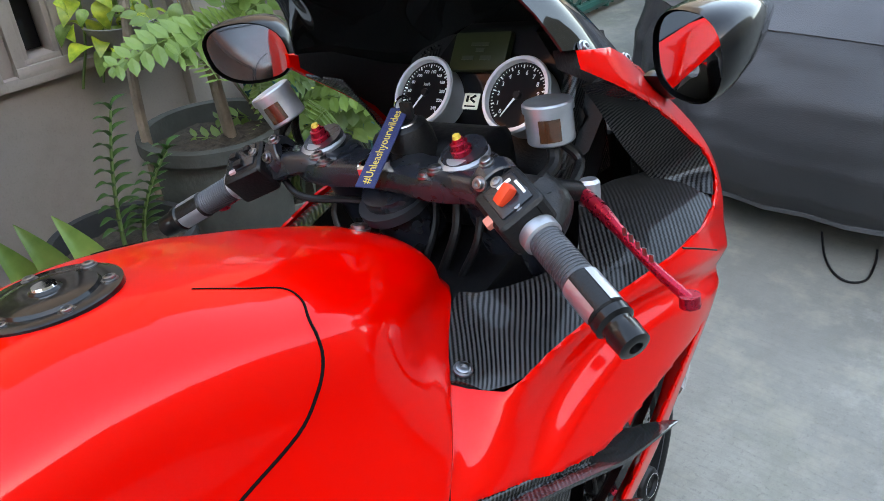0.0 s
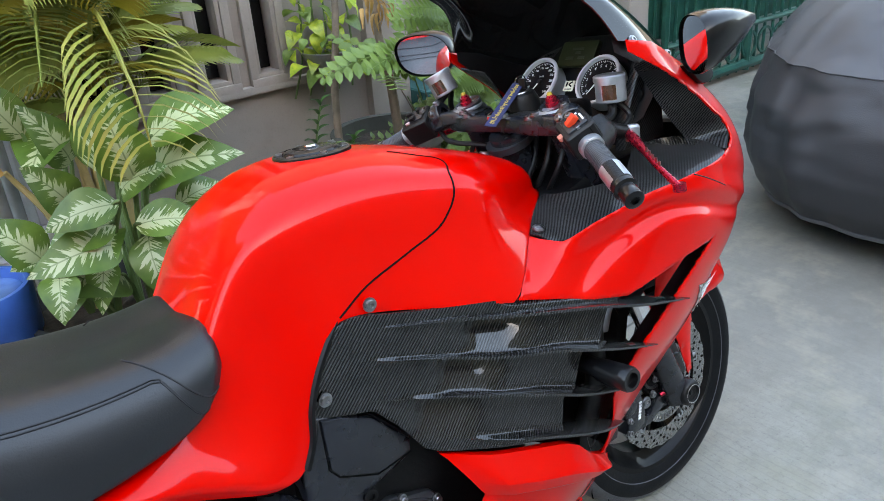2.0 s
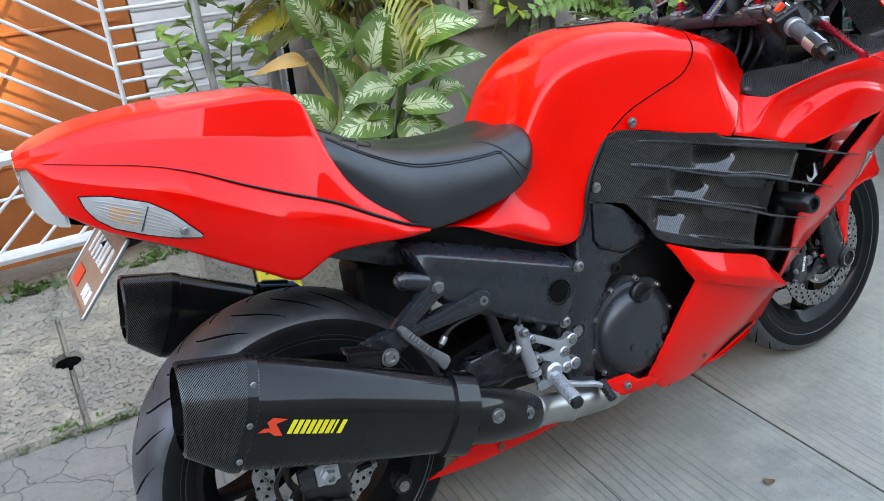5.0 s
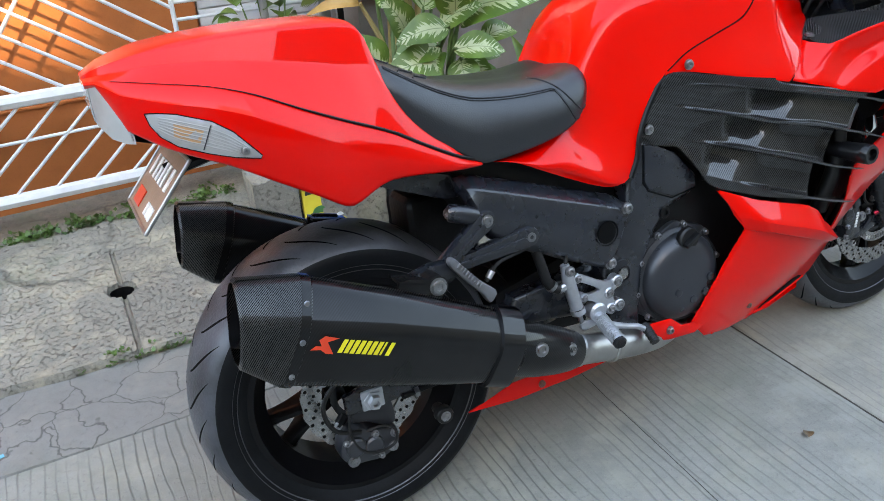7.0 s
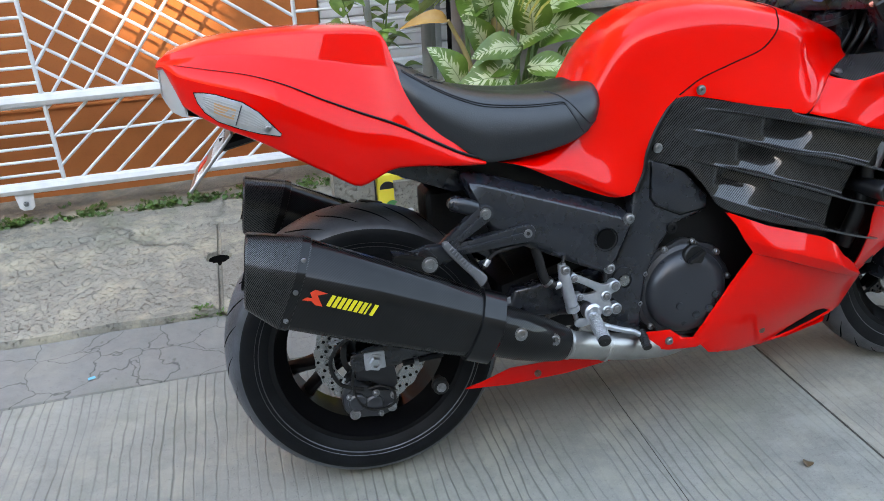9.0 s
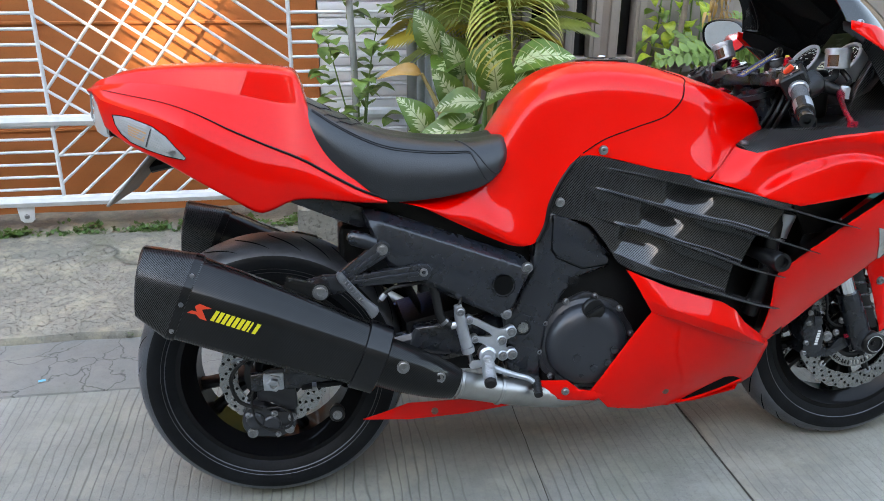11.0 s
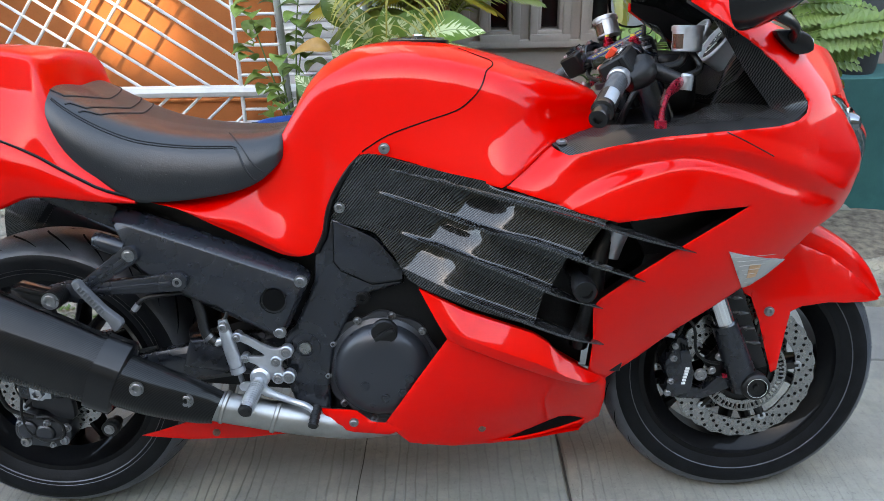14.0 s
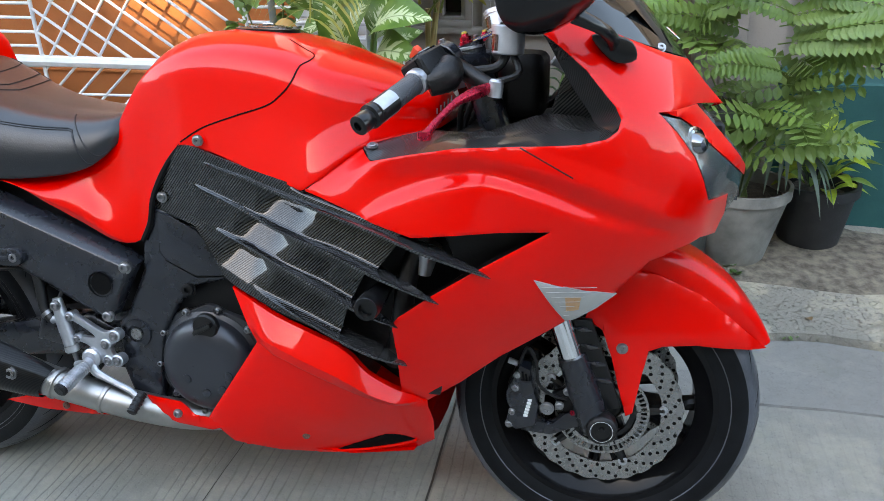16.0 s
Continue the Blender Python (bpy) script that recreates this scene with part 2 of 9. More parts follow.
# near-black: dark parts, and the shade of recesses put into the colour
DARK = surf("dark_parts_and_shade", (0.0025, 0.0025, 0.003), 0.45, bump=0.2, fine=90, spec=0.22)
ENGINE = surf("engine_grey_black", (0.024, 0.026, 0.031), 0.30, metal=0.25, bump=0.0, var=0.1, fine=25)
STEEL = surf("brushed_steel", (0.36, 0.35, 0.335), 0.42, metal=1.0, var=0.15, scale=20, bump=0.05)
ALLOY = surf("cast_alloy", (0.43, 0.445, 0.475), 0.38, metal=0.85, var=0.12, scale=40, bump=0.15)
BOLT = surf("bolt_steel", (0.27, 0.27, 0.28), 0.30, metal=1.0, var=0.25, scale=60, bump=0.05)
DISC = surf("brake_disc_steel", (0.30, 0.295, 0.29), 0.28, metal=1.0, var=0.12, scale=30, bump=0.08)
ANODRED = surf("anodised_red", (0.38, 0.010, 0.030), 0.28, metal=0.75, bump=0.0)
RIM = surf("black_wheel_paint", (0.0035, 0.0035, 0.004), 0.5, coat=0.4, spec=0.06, bump=0.0, coat_ior=1.33)
SILVER = surf("silver_bezel", (0.72, 0.72, 0.74), 0.35, metal=0.5, var=0.05, bump=0.0)
SEATSIDE = surf("seat_vinyl", (0.0115, 0.013, 0.0155), 0.31, var=0.15, bump=0.12, fine=420)
THREAD = surf("seat_thread", (0.008, 0.009, 0.011), 0.7)
WHITE = surf("white_print", (0.75, 0.75, 0.74), 0.5, var=0.05, bump=0.0)
YELLOW = surf("yellow_print", (0.72, 0.62, 0.03), 0.4, var=0.05, bump=0.0)
ORANGE = surf("orange_red_print", (0.75, 0.05, 0.015), 0.4, var=0.05, bump=0.0)
LENS = surf("clear_lens", (0.30, 0.30, 0.295), 0.10, coat=1.0, var=0.08, scale=25, bump=0.0)
AMBER = surf("amber_bulb", (0.42, 0.22, 0.10), 0.3, coat=0.6, var=0.1)
CHROME = surf("chrome", (0.75, 0.76, 0.78), 0.06, metal=1.0, var=0.05, bump=0.0)
SMOKED = surf("smoked_chrome", (0.22, 0.235, 0.25), 0.10, metal=1.0, var=0.1, bump=0.0)
LAMPGLASS = glassy("headlamp_glass", (0.62, 0.67, 0.68), through_it=0.88)
SCREEN = glassy("smoked_screen", (0.012, 0.014, 0.014), through_it=0.25)
MIRROR = surf("mirror_glass", (0.85, 0.86, 0.87), 0.02, metal=1.0, var=0.0, bump=0.0)
NAVY = surf("navy_ribbon", (0.008, 0.016, 0.075), 0.75, bump=0.4, fine=500)
GOLD = surf("ochre_print", (0.55, 0.38, 0.05), 0.6, bump=0.0)
LCD = surf("lcd_panel", (0.016, 0.019, 0.007), 0.35, var=0.1, bump=0.0, spec=0.2)
FLUID = surf("amber_fluid", (0.05, 0.016, 0.006), 0.15, coat=1.0)

ROAD = concrete("ribbed_concrete", (0.235, 0.228, 0.200), grooves=True, stain=0.38, pits=0.4, relief_by=0.45)
GUTTER = concrete("smooth_concrete", (0.200, 0.194, 0.176), cracks=6.5, pits=0.3, relief_by=0.5, spread=0.26, crack_end=1.1)
PAVE = concrete("rough_pavement", (0.262, 0.240, 0.196), cracks=0.9, stain=0.45, pits=0.9, relief_by=1.0)
PLASTER = concrete("taupe_plaster", (0.30, 0.255, 0.225), stain=0.16)
WINDOWPAINT = concrete("taupe_window_frame", (0.33, 0.285, 0.255), stain=0.10)
TEAL = concrete("teal_painted_wall", (0.010, 0.095, 0.090), stain=0.5)
OCHRE = concrete("orange_brown_wall", (0.46, 0.135, 0.035), stain=0.12)
GREYWALL = concrete("grey_house_wall", (0.34, 0.33, 0.32), stain=0.15)
# dark tone for the added unseen walls, which also darkens reflections
SHADEWALL = concrete("unseen_shade_wall", (0.085, 0.08, 0.072), stain=0.3)
PEG = surf("worn_grey_rubber", (0.085, 0.087, 0.092), 0.5, var=0.3)
WHITEBAR = surf("white_gate_paint", (0.58, 0.59, 0.60), 0.4, var=0.08, scale=20, bump=0.1)
SLAT = surf("white_shutter_paint", (0.72, 0.73, 0.74), 0.45, var=0.08, scale=6)
GREENPAINT = surf("dark_green_gate_paint", (0.008, 0.075, 0.055), 0.35, var=0.3, scale=12)
# same fabric as the cover top, its lower shading put into the colour
COVER_SHADED = surf("shaded_car_cover", (0.031, 0.032, 0.036), 0.5, var=0.25, scale=2.0, bump=0.3, fine=300)
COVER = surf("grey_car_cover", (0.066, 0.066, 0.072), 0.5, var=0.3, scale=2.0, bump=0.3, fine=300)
POT = surf("black_plastic_pot", (0.022, 0.024, 0.026), 0.6, var=0.3)
GREYPOT = surf("grey_cement_pot", (0.20, 0.195, 0.175), 0.8, var=0.4, bump=0.4, fine=80)
BLUE = surf("blue_plastic", (0.02, 0.10, 0.36), 0.35, var=0.2)
SOIL = surf("dark_soil", (0.045, 0.035, 0.026), 0.95, var=0.5, scale=60, bump=0.9, fine=90)
BARK = surf("grey_brown_bark", (0.20, 0.155, 0.115), 0.85, var=0.3, scale=25, bump=0.6, fine=120)
PIPE = surf("grey_post_paint", (0.26, 0.27, 0.26), 0.6, var=0.25, scale=10)
STEM = surf("green_stem", (0.10, 0.17, 0.05), 0.6)
DRYSTEM = surf("yellow_brown_stem", (0.36, 0.27, 0.11), 0.7)
LEAF_D = leaf_material("variegated_leaf", (0.055, 0.125, 0.018), (0.125, 0.215, 0.035), centre=(0.50, 0.56, 0.32), spread=0.120)
LEAF_P = leaf_material("palm_leaflet", (0.13, 0.20, 0.035), (0.32, 0.34, 0.09))
LEAF_F = leaf_material("pale_palm_leaflet", (0.22, 0.27, 0.045), (0.46, 0.40, 0.10))
LEAF_Y = leaf_material("yellowed_palm_leaflet", (0.30, 0.26, 0.03), (0.42, 0.32, 0.05))
LEAF_G = leaf_material("bright_green_leaf", (0.085, 0.165, 0.030), (0.190, 0.290, 0.070))
MOSS = leaf_material("weed_leaf", (0.045, 0.11, 0.022), (0.10, 0.19, 0.04))
LEAF_DK = leaf_material("dark_green_leaf", (0.025, 0.085, 0.022), (0.05, 0.13, 0.03))
LEAF_PO = leaf_material("yellow_green_leaf", (0.16, 0.29, 0.02), (0.50, 0.55, 0.06))
LEAF_DRY = leaf_material("dry_leaf", (0.33, 0.18, 0.05), (0.45, 0.27, 0.09))
LEAF_GREY = leaf_material("grey_green_strap_leaf", (0.07, 0.12, 0.09), (0.14, 0.19, 0.14))


# ---- helpers for meshes ----
def finish(name, bm, material, parent=None, label="", angle=35, kind="", matrix=None):
    bmesh.ops.recalc_face_normals(bm, faces=bm.faces)
    me = bpy.data.meshes.new(name)
    bm.to_mesh(me)
    bm.free()
    for pgn in me.polygons:
        pgn.use_smooth = True
    me.set_sharp_from_angle(angle=radians(angle))
    me.materials.append(material)
    ob = new(name, me)
    if parent:
        ob.parent = parent
    if matrix:
        ob.matrix_basis = matrix
    if label or kind:
        tagged(ob, label, kind=kind)
    return ob


def part(name, bm, material, parent, label="", angle=35):
    return finish(name, bm, material, parent, label, angle)


def spline(points, n=8, closed=False):
    """Points along a smooth curve through the given ones."""
    p = [Vector(q) for q in points]
    k, out = len(p), []
    for i in range(k if closed else k - 1):
        a = p[(i - 1) % k] if closed or i else p[0] * 2 - p[1]
        b, c = p[i], p[(i + 1) % k]
        d = p[(i + 2) % k] if closed or i + 2 < k else p[-1] * 2 - p[-2]
        for j in range(n):
            s = j / n
            out.append(0.5 * ((2 * b) + (c - a) * s + (2 * a - 5 * b + 4 * c - d) * s * s + (3 * b - a - 3 * c + d) * s ** 3))
    if not closed:
        out.append(p[-1].copy())
    return out


def grid(rows, closed=False, bm=None, caps=False):
    """A skin over rows of points, all of one length."""
    bm = bm or bmesh.new()
    vs = [[bm.verts.new(q) for q in r] for r in rows]
    n = len(rows[0])
    for r, s in zip(vs, vs[1:]):
        for i in range(n if closed else n - 1):
            j = (i + 1) % n
            if len({r[i], r[j], s[j], s[i]}) == 4:
                bm.faces.new((r[i], r[j], s[j], s[i]))
    if caps:
        bm.faces.new(vs[0])
        bm.faces.new(vs[-1][::-1])
    return bm


def tube(points, radius, segments=10, bm=None, smooth=0, flat=1.0):
    """A round bar along points; radius: a number, or one for each point. flat squeezes it along its second axis."""
    pts = spline(points, smooth) if smooth else [Vector(q) for q in points]
    k = len(pts)
    if isinstance(radius, (int, float)):
        rad = [radius] * k
    else:
        rad = [float(np.interp(i / (k - 1), np.linspace(0, 1, len(radius)), radius)) for i in range(k)]
    rows, side = [], None
    for i in range(k):
        d = (pts[min(i + 1, k - 1)] - pts[max(i - 1, 0)]).normalized()
        ref = side if side is not None else (Vector((0, 0, 1)) if abs(d.z) < 0.9 else Vector((1, 0, 0)))
        a = (ref - d * ref.dot(d)).normalized()
        side = a
        b = d.cross(a)
        rows.append([pts[i] + (a * math.cos(q) + b * math.sin(q) * flat) * rad[i] for q in np.linspace(0, 2 * math.pi, segments, endpoint=False)])
    return grid(rows, closed=True, bm=bm, caps=True)


def box_bm(size, centre=(0, 0, 0), bevel=0.0, segments=2, bm=None, matrix=None):
    own = bmesh.new()
    bmesh.ops.create_cube(own, size=1)
    bmesh.ops.scale(own, vec=size, verts=own.verts)
    if bevel:
        bmesh.ops.bevel(own, geom=own.edges, offset=bevel, segments=segments, affect="EDGES", profile=0.6)
    bmesh.ops.transform(own, matrix=Matrix.Translation(centre) @ (matrix or Matrix()), verts=own.verts)
    return own if bm is None else merge(bm, own)


def merge(bm, other):
    me = bpy.data.meshes.new("tmp")
    other.to_mesh(me)
    other.free()
    bm.from_mesh(me)
    bpy.data.meshes.remove(me)
    return bm


def turned(profile, axis_point, axis, segments=48, bm=None, angle=2 * math.pi):
    """A body of revolution: profile rows (along the axis, radius) about an axis through a point."""
    d = Vector(axis).normalized()
    a = d.orthogonal().normalized()
    b = d.cross(a)
    o = Vector(axis_point)
    rows = [[o + d * h + (a * math.cos(q) + b * math.sin(q)) * r for h, r in profile] for q in np.linspace(0, angle, segments, endpoint=False)]
    rows.append(rows[0])
    bm = bm or bmesh.new()
    vs = [[bm.verts.new(q) for q in r] for r in rows[:-1]]
    vs.append(vs[0])
    for r, s in zip(vs, vs[1:]):
        for i in range(len(profile) - 1):
            bm.faces.new((r[i], r[i + 1], s[i + 1], s[i]))
    bmesh.ops.remove_doubles(bm, verts=bm.verts, dist=1e-6)
    return bm


def bolt_bm(at, axis, r=0.009, h=0.006, bm=None):
    """A round socket-head bolt."""
    return turned([(0, 0.0001), (-0.002, r * 1.35), (h * 0.2, r * 1.35), (h * 0.25, r), (h, r), (h * 1.15, r * 0.85), (h * 1.15, r * 0.5), (h * 0.5, r * 0.48), (h * 0.5, 0.0001)], at, axis, 20, bm)


def plate(outline, y0, y1, bevel=0.004, segments=2):
    """A flat piece with this outline in x and z, between two y, with rounded edges."""
    bm = bmesh.new()
    f = bm.faces.new([bm.verts.new((x, y0, z)) for x, z in outline])
    r = bmesh.ops.extrude_face_region(bm, geom=[f])
    bmesh.ops.translate(bm, vec=(0, y1 - y0, 0), verts=[v for v in r["geom"] if isinstance(v, bmesh.types.BMVert)])
    if bevel:
        rim = [e for e in bm.edges if abs(e.verts[0].co.y - e.verts[1].co.y) < 1e-6]
        bmesh.ops.bevel(bm, geom=rim, offset=bevel, segments=segments, affect="EDGES", profile=0.5, clamp_overlap=True)
    return bm


def round_outline(pts, n=5):
    return [(p.x, p.y) for p in spline([(x, z, 0) for x, z in pts], n, closed=True)]


def dense(pts, step=0.012):
    out = []
    for a, b in zip(pts, pts[1:] + pts[:1]):
        n = max(1, int(math.hypot(b[0] - a[0], b[1] - a[1]) / step))
        out += [(a[0] + (b[0] - a[0]) * i / n, a[1] + (b[1] - a[1]) * i / n) for i in range(n)]
    return out


def relief(outline, depth, thick=0.004, step=0.022, roll=0.004):
    """A shell panel: outline in x and z, y from depth(x, z); its rim rolls inwards. Depth is negative on the right-hand side."""
    bm = bmesh.new()
    bm.faces.new([bm.verts.new((x, 0, z)) for x, z in outline])
    bmesh.ops.recalc_face_normals(bm, faces=bm.faces)
    xs, zs = [p[0] for p in outline], [p[1] for p in outline]
    rim = set()
    if roll:
        bmesh.ops.inset_region(bm, faces=bm.faces[:], thickness=roll, use_even_offset=True)
        for v in bm.verts:
            v.tag = v.is_boundary
    for axis, lo, hi in ((0, min(xs), max(xs)), (2, min(zs), max(zs))):
        q = math.ceil(lo / step) * step
        while q < hi:
            co, no = Vector(), Vector()
            co[axis], no[axis] = q, 1
            bmesh.ops.bisect_plane(bm, geom=bm.verts[:] + bm.edges[:] + bm.faces[:], plane_co=co, plane_no=no, dist=1e-5)
            q += step
    edge = {v for v in bm.verts if v.is_boundary}
    for v in bm.verts:
        d = depth(v.co.x, v.co.z)
        s = -1 if d < 0 else 1
        v.co.y = d - (s * roll * 0.8 if v in edge else 0)
    big = [f for f in bm.faces if len(f.verts) > 4]
    bmesh.ops.triangulate(bm, faces=big)
    if thick:
        bmesh.ops.recalc_face_normals(bm, faces=bm.faces)
        mid = sum((f.normal.y * f.calc_area() for f in bm.faces))
        if mid > 0 and depth(sum(xs) / len(xs), sum(zs) / len(zs)) < 0:
            bmesh.ops.reverse_faces(bm, faces=bm.faces)
        bmesh.ops.solidify(bm, geom=bm.faces[:], thickness=thick)
    return bm


def mirrored(name, ob, parent, label=""):
    """The same part on the other side."""
    me = ob.data.copy()
    me.transform(Matrix.Scale(-1, 4, (0, 1, 0)))
    me.flip_normals()
    o = new(name, me)
    o.parent = parent
    if label:
        tagged(o, label)
    return o


def text_bm(words, size, matrix, extrude=0.0006):
    cu = bpy.data.curves.new("words", "FONT")
    cu.body, cu.size, cu.extrude, cu.align_x, cu.align_y = words, size, extrude, "CENTER", "CENTER"
    cu.resolution_u = 2
    ob = bpy.data.objects.new("words", cu)
    scene.collection.objects.link(ob)
    me = bpy.data.meshes.new_from_object(ob.evaluated_get(bpy.context.evaluated_depsgraph_get()))
    bpy.data.objects.remove(ob)
    bpy.data.curves.remove(cu)
    me.transform(matrix)
    bm = bmesh.new()
    bm.from_mesh(me)
    bpy.data.meshes.remove(me)
    return bm


def axes(origin, x, z):
    """A pose with its x along x and its z along z."""
    z = Vector(z).normalized()
    x = Vector(x)
    x = (x - z * x.dot(z)).normalized()
    y = z.cross(x)
    m = Matrix((x, y, z)).transposed().to_4x4()
    m.translation = origin
    return m

# ---- ground, kerb, walls ----
def slab(name, x0, x1, y0, y1, tops, bottom, material, label, nx=40, ny=8, rough=0.0, category="pavement"):
    """A slab whose top runs from tops[0] at y0 to tops[1] at y1, with a worn front edge."""
    bm = bmesh.new()
    rows = []
    for j in range(ny + 1):
        y = y0 + (y1 - y0) * j / ny
        row = []
        for i in range(nx + 1):
            x = x0 + (x1 - x0) * i / nx
            z = tops[0] + (tops[1] - tops[0]) * j / ny
            n = noise.noise((x * 2.3, y * 3.1, 4.0)) * rough
            yy = y + (noise.noise((x * 5.0, 9.0, 0.0)) * rough * 2.0 if j == 0 else 0)
            row.append((x, yy, z + n))
        rows.append(row)
    rows.insert(0, [(x, y - 0.006, z - 0.012) for x, y, z in rows[0]])
    rows.insert(0, [(x, y - 0.004, bottom) for x, y, z in rows[0]])
    grid(rows, bm=bm)
    return tagged(finish(name, bm, material, angle=50), label, category, kind="structure")


bm = bmesh.new()
xs = [(-70, 0.0), (-1.893, 0.0), (-1.888, -0.007), (-1.880, -0.007), (-1.875, 0.0), (1.112, 0.0), (1.116, -0.008), (1.123, -0.008), (1.127, 0.0), (4.125, 0.0), (4.130, -0.008), (4.138, -0.008), (4.143, 0.0), (70, 0.0)]
grid([[(x, y, z) for x, z in xs] for y in (-70, -10, -3, 0.466, 0.80, 3.0, 70)], bm=bm)
tagged(finish("ground", bm, ROAD, angle=80), "grey ribbed concrete driveway with slab joints", "ground", kind="structure")
JOINT = surf("dark_joint_line", (0.040, 0.036, 0.030), 0.95, var=0.4, scale=40, bump=0.5)


def joint_strip(x0, x1, w, z):
    """A dark strip along a joint that runs across the driveway, a little uneven in width."""
    rows = []
    for y in np.linspace(-3.0, 0.46, 60):
        x = x0 + (x1 - x0) * (y + 3.0) / 3.46 + 0.002 * noise.noise((y * 9.0, x0, 0.0))
        k = w * (0.75 + 0.5 * abs(noise.noise((y * 14.0, x0, 5.0))))
        rows.append([(x - k, y, z), (x + k, y, z)])
    return tagged(finish("joint", grid(rows), JOINT), "dark joint between concrete slabs", "joint", kind="structure")


joint_strip(1.1195, 1.1195, 0.0034, -0.0030)
joint_strip(0.535, 0.650, 0.0014, 0.0007)
joint_strip(-1.884, -1.884, 0.0036, -0.0030)
slab("gutter", -9, 2.45, 0.47, 0.84, (0.005, 0.006), -0.05, GUTTER, "smooth cracked concrete strip beside the driveway", 90, 3, 0.003)


def pavement():
    """Worn pavement with a joint along the gate, one across, and a drain hole on that joint."""
    ys = sorted(set(np.round(np.concatenate([np.linspace(0.80, 2.6, 25), [1.392, 1.400, 1.408, 1.416], np.linspace(1.08, 1.18, 13)]), 4)))
    xs = sorted(set(np.round(np.concatenate([np.linspace(-9, -2, 20), np.linspace(-2, 3, 70), np.linspace(3, 9, 16), np.linspace(-0.42, -0.31, 14), [-0.374, -0.366, -0.358, -0.350]]), 4)))
    rows = []
    for y in ys:
        row = []
        for x in xs:
            z = 0.030 + 0.075 * (y - 0.80) + noise.noise((x * 2.3, y * 3.1, 4.0)) * 0.008
            if abs(y - 1.404) < 0.006:
                z -= 0.010
            if abs(x + 0.362) < 0.006 and y < 1.404:
                z -= 0.012
            r = math.hypot(x + 0.364, y - 1.13)
            if r < 0.040:
                z -= 0.10 * (1 - (r / 0.040) ** 2) ** 0.35
            z -= min(0.30, 0.9 * max(0.0, x - 2.50 + 0.05 * noise.noise((y * 4.0, 2.0, 1.0))))
            yy = y + (noise.noise((x * 5.0, 9.0, 0.0)) * 0.02 if y == 0.80 else 0)
            row.append((x, yy, z))
        rows.append(row)
    rows.insert(0, [(x, y - 0.006, z - 0.012) for x, y, z in rows[0]])
    rows.insert(0, [(x, y - 0.004, -0.05) for x, y, z in rows[0]])
    return tagged(finish("pavement", grid(rows), PAVE, angle=50), "worn concrete pavement in front of the gate", "pavement", kind="structure")


pavement()
# near-black cup that puts the shade down the hole into its colour
tagged(finish("drain_hole", turned([(0.0, 0.036), (-0.06, 0.032), (-0.06, 0.0001)], (-0.364, 1.13, 0.050), (0, 0.07, 1), 28), GROOVE), "round drain hole in the pavement, its shade put into the colour", "drain", kind="structure")


def soil_patch(cx, cy, rx, ry):
    """Loose earth washed round the foot of the pots."""
    rows = []
    for q in np.linspace(0, 1, 9):
        row = []
        for a in np.linspace(0, 2 * math.pi, 49):
            r = q * (1 + 0.30 * noise.noise((math.cos(a) * 1.7, math.sin(a) * 1.7, 3.0)))
            x, y = cx + rx * r * math.cos(a), cy + ry * r * math.sin(a)
            base = 0.030 + 0.075 * (y - 0.80) + noise.noise((x * 2.3, y * 3.1, 4.0)) * 0.008
            row.append((x, y, base + 0.012 * (1 - q ** 2) - 0.006 * q ** 4 + 0.006 * noise.noise((x * 30, y * 30, 0.0)) * (1 - q)))
        rows.append(row)
    return tagged(finish("soil_patch", grid(rows), surf("loose_grey_earth", (0.135, 0.112, 0.084), 0.95, var=0.6, scale=30, bump=0.9, fine=110), angle=70), "loose grey-brown earth round the flower pots", "soil", kind="structure")


soil_patch(2.12, 1.31, 0.58, 0.27)


def wall(name, x0, x1, y0, y1, z0, z1, material, label):
    return tagged(finish(name, box_bm((x1 - x0, y1 - y0, z1 - z0), ((x0 + x1) / 2, (y0 + y1) / 2, (z0 + z1) / 2), 0.006, 1), material), label, "wall", kind="structure")


wall("wall_gate", -6.0, 0.155, 1.86, 2.0, 0.0, 3.2, OCHRE, "orange-brown painted wall behind the white gate")
for z in (0.48, 0.92, 1.36):
    tagged(finish("trim", box_bm((6.1, 0.012, 0.014), (-2.93, 1.856, z), 0.003, 1), OCHRE), "thin ledge across the orange-brown wall", "trim", kind="structure")
wall("wall_behind_shutter", 0.155, 0.70, 1.98, 2.1, 0.0, 3.2, GREYWALL, "grey wall behind the white shutter")

shutter = tagged(new("roller_shutter"), "white painted metal roller shutter with horizontal slats", "shutter")
shutter.location = (0.43, 1.86, 0.12)
slat_prof = [(0.0, 0.0), (-0.004, 0.003), (-0.0065, 0.014), (-0.0065, 0.050), (-0.003, 0.062), (0.006, 0.0665), (0.012, 0.0665), (0.012, 0.0)]
bm = grid([[(x, y, z) for y, z in slat_prof] for x in (-0.27, 0.27)], closed=True, caps=True)
first_slat = part("slat", bm, SLAT, shutter)
for k in range(1, 40):
    o = new("slat", first_slat.data)
    o.parent = shutter
    o.location = (0, 0, 0.068 * k)


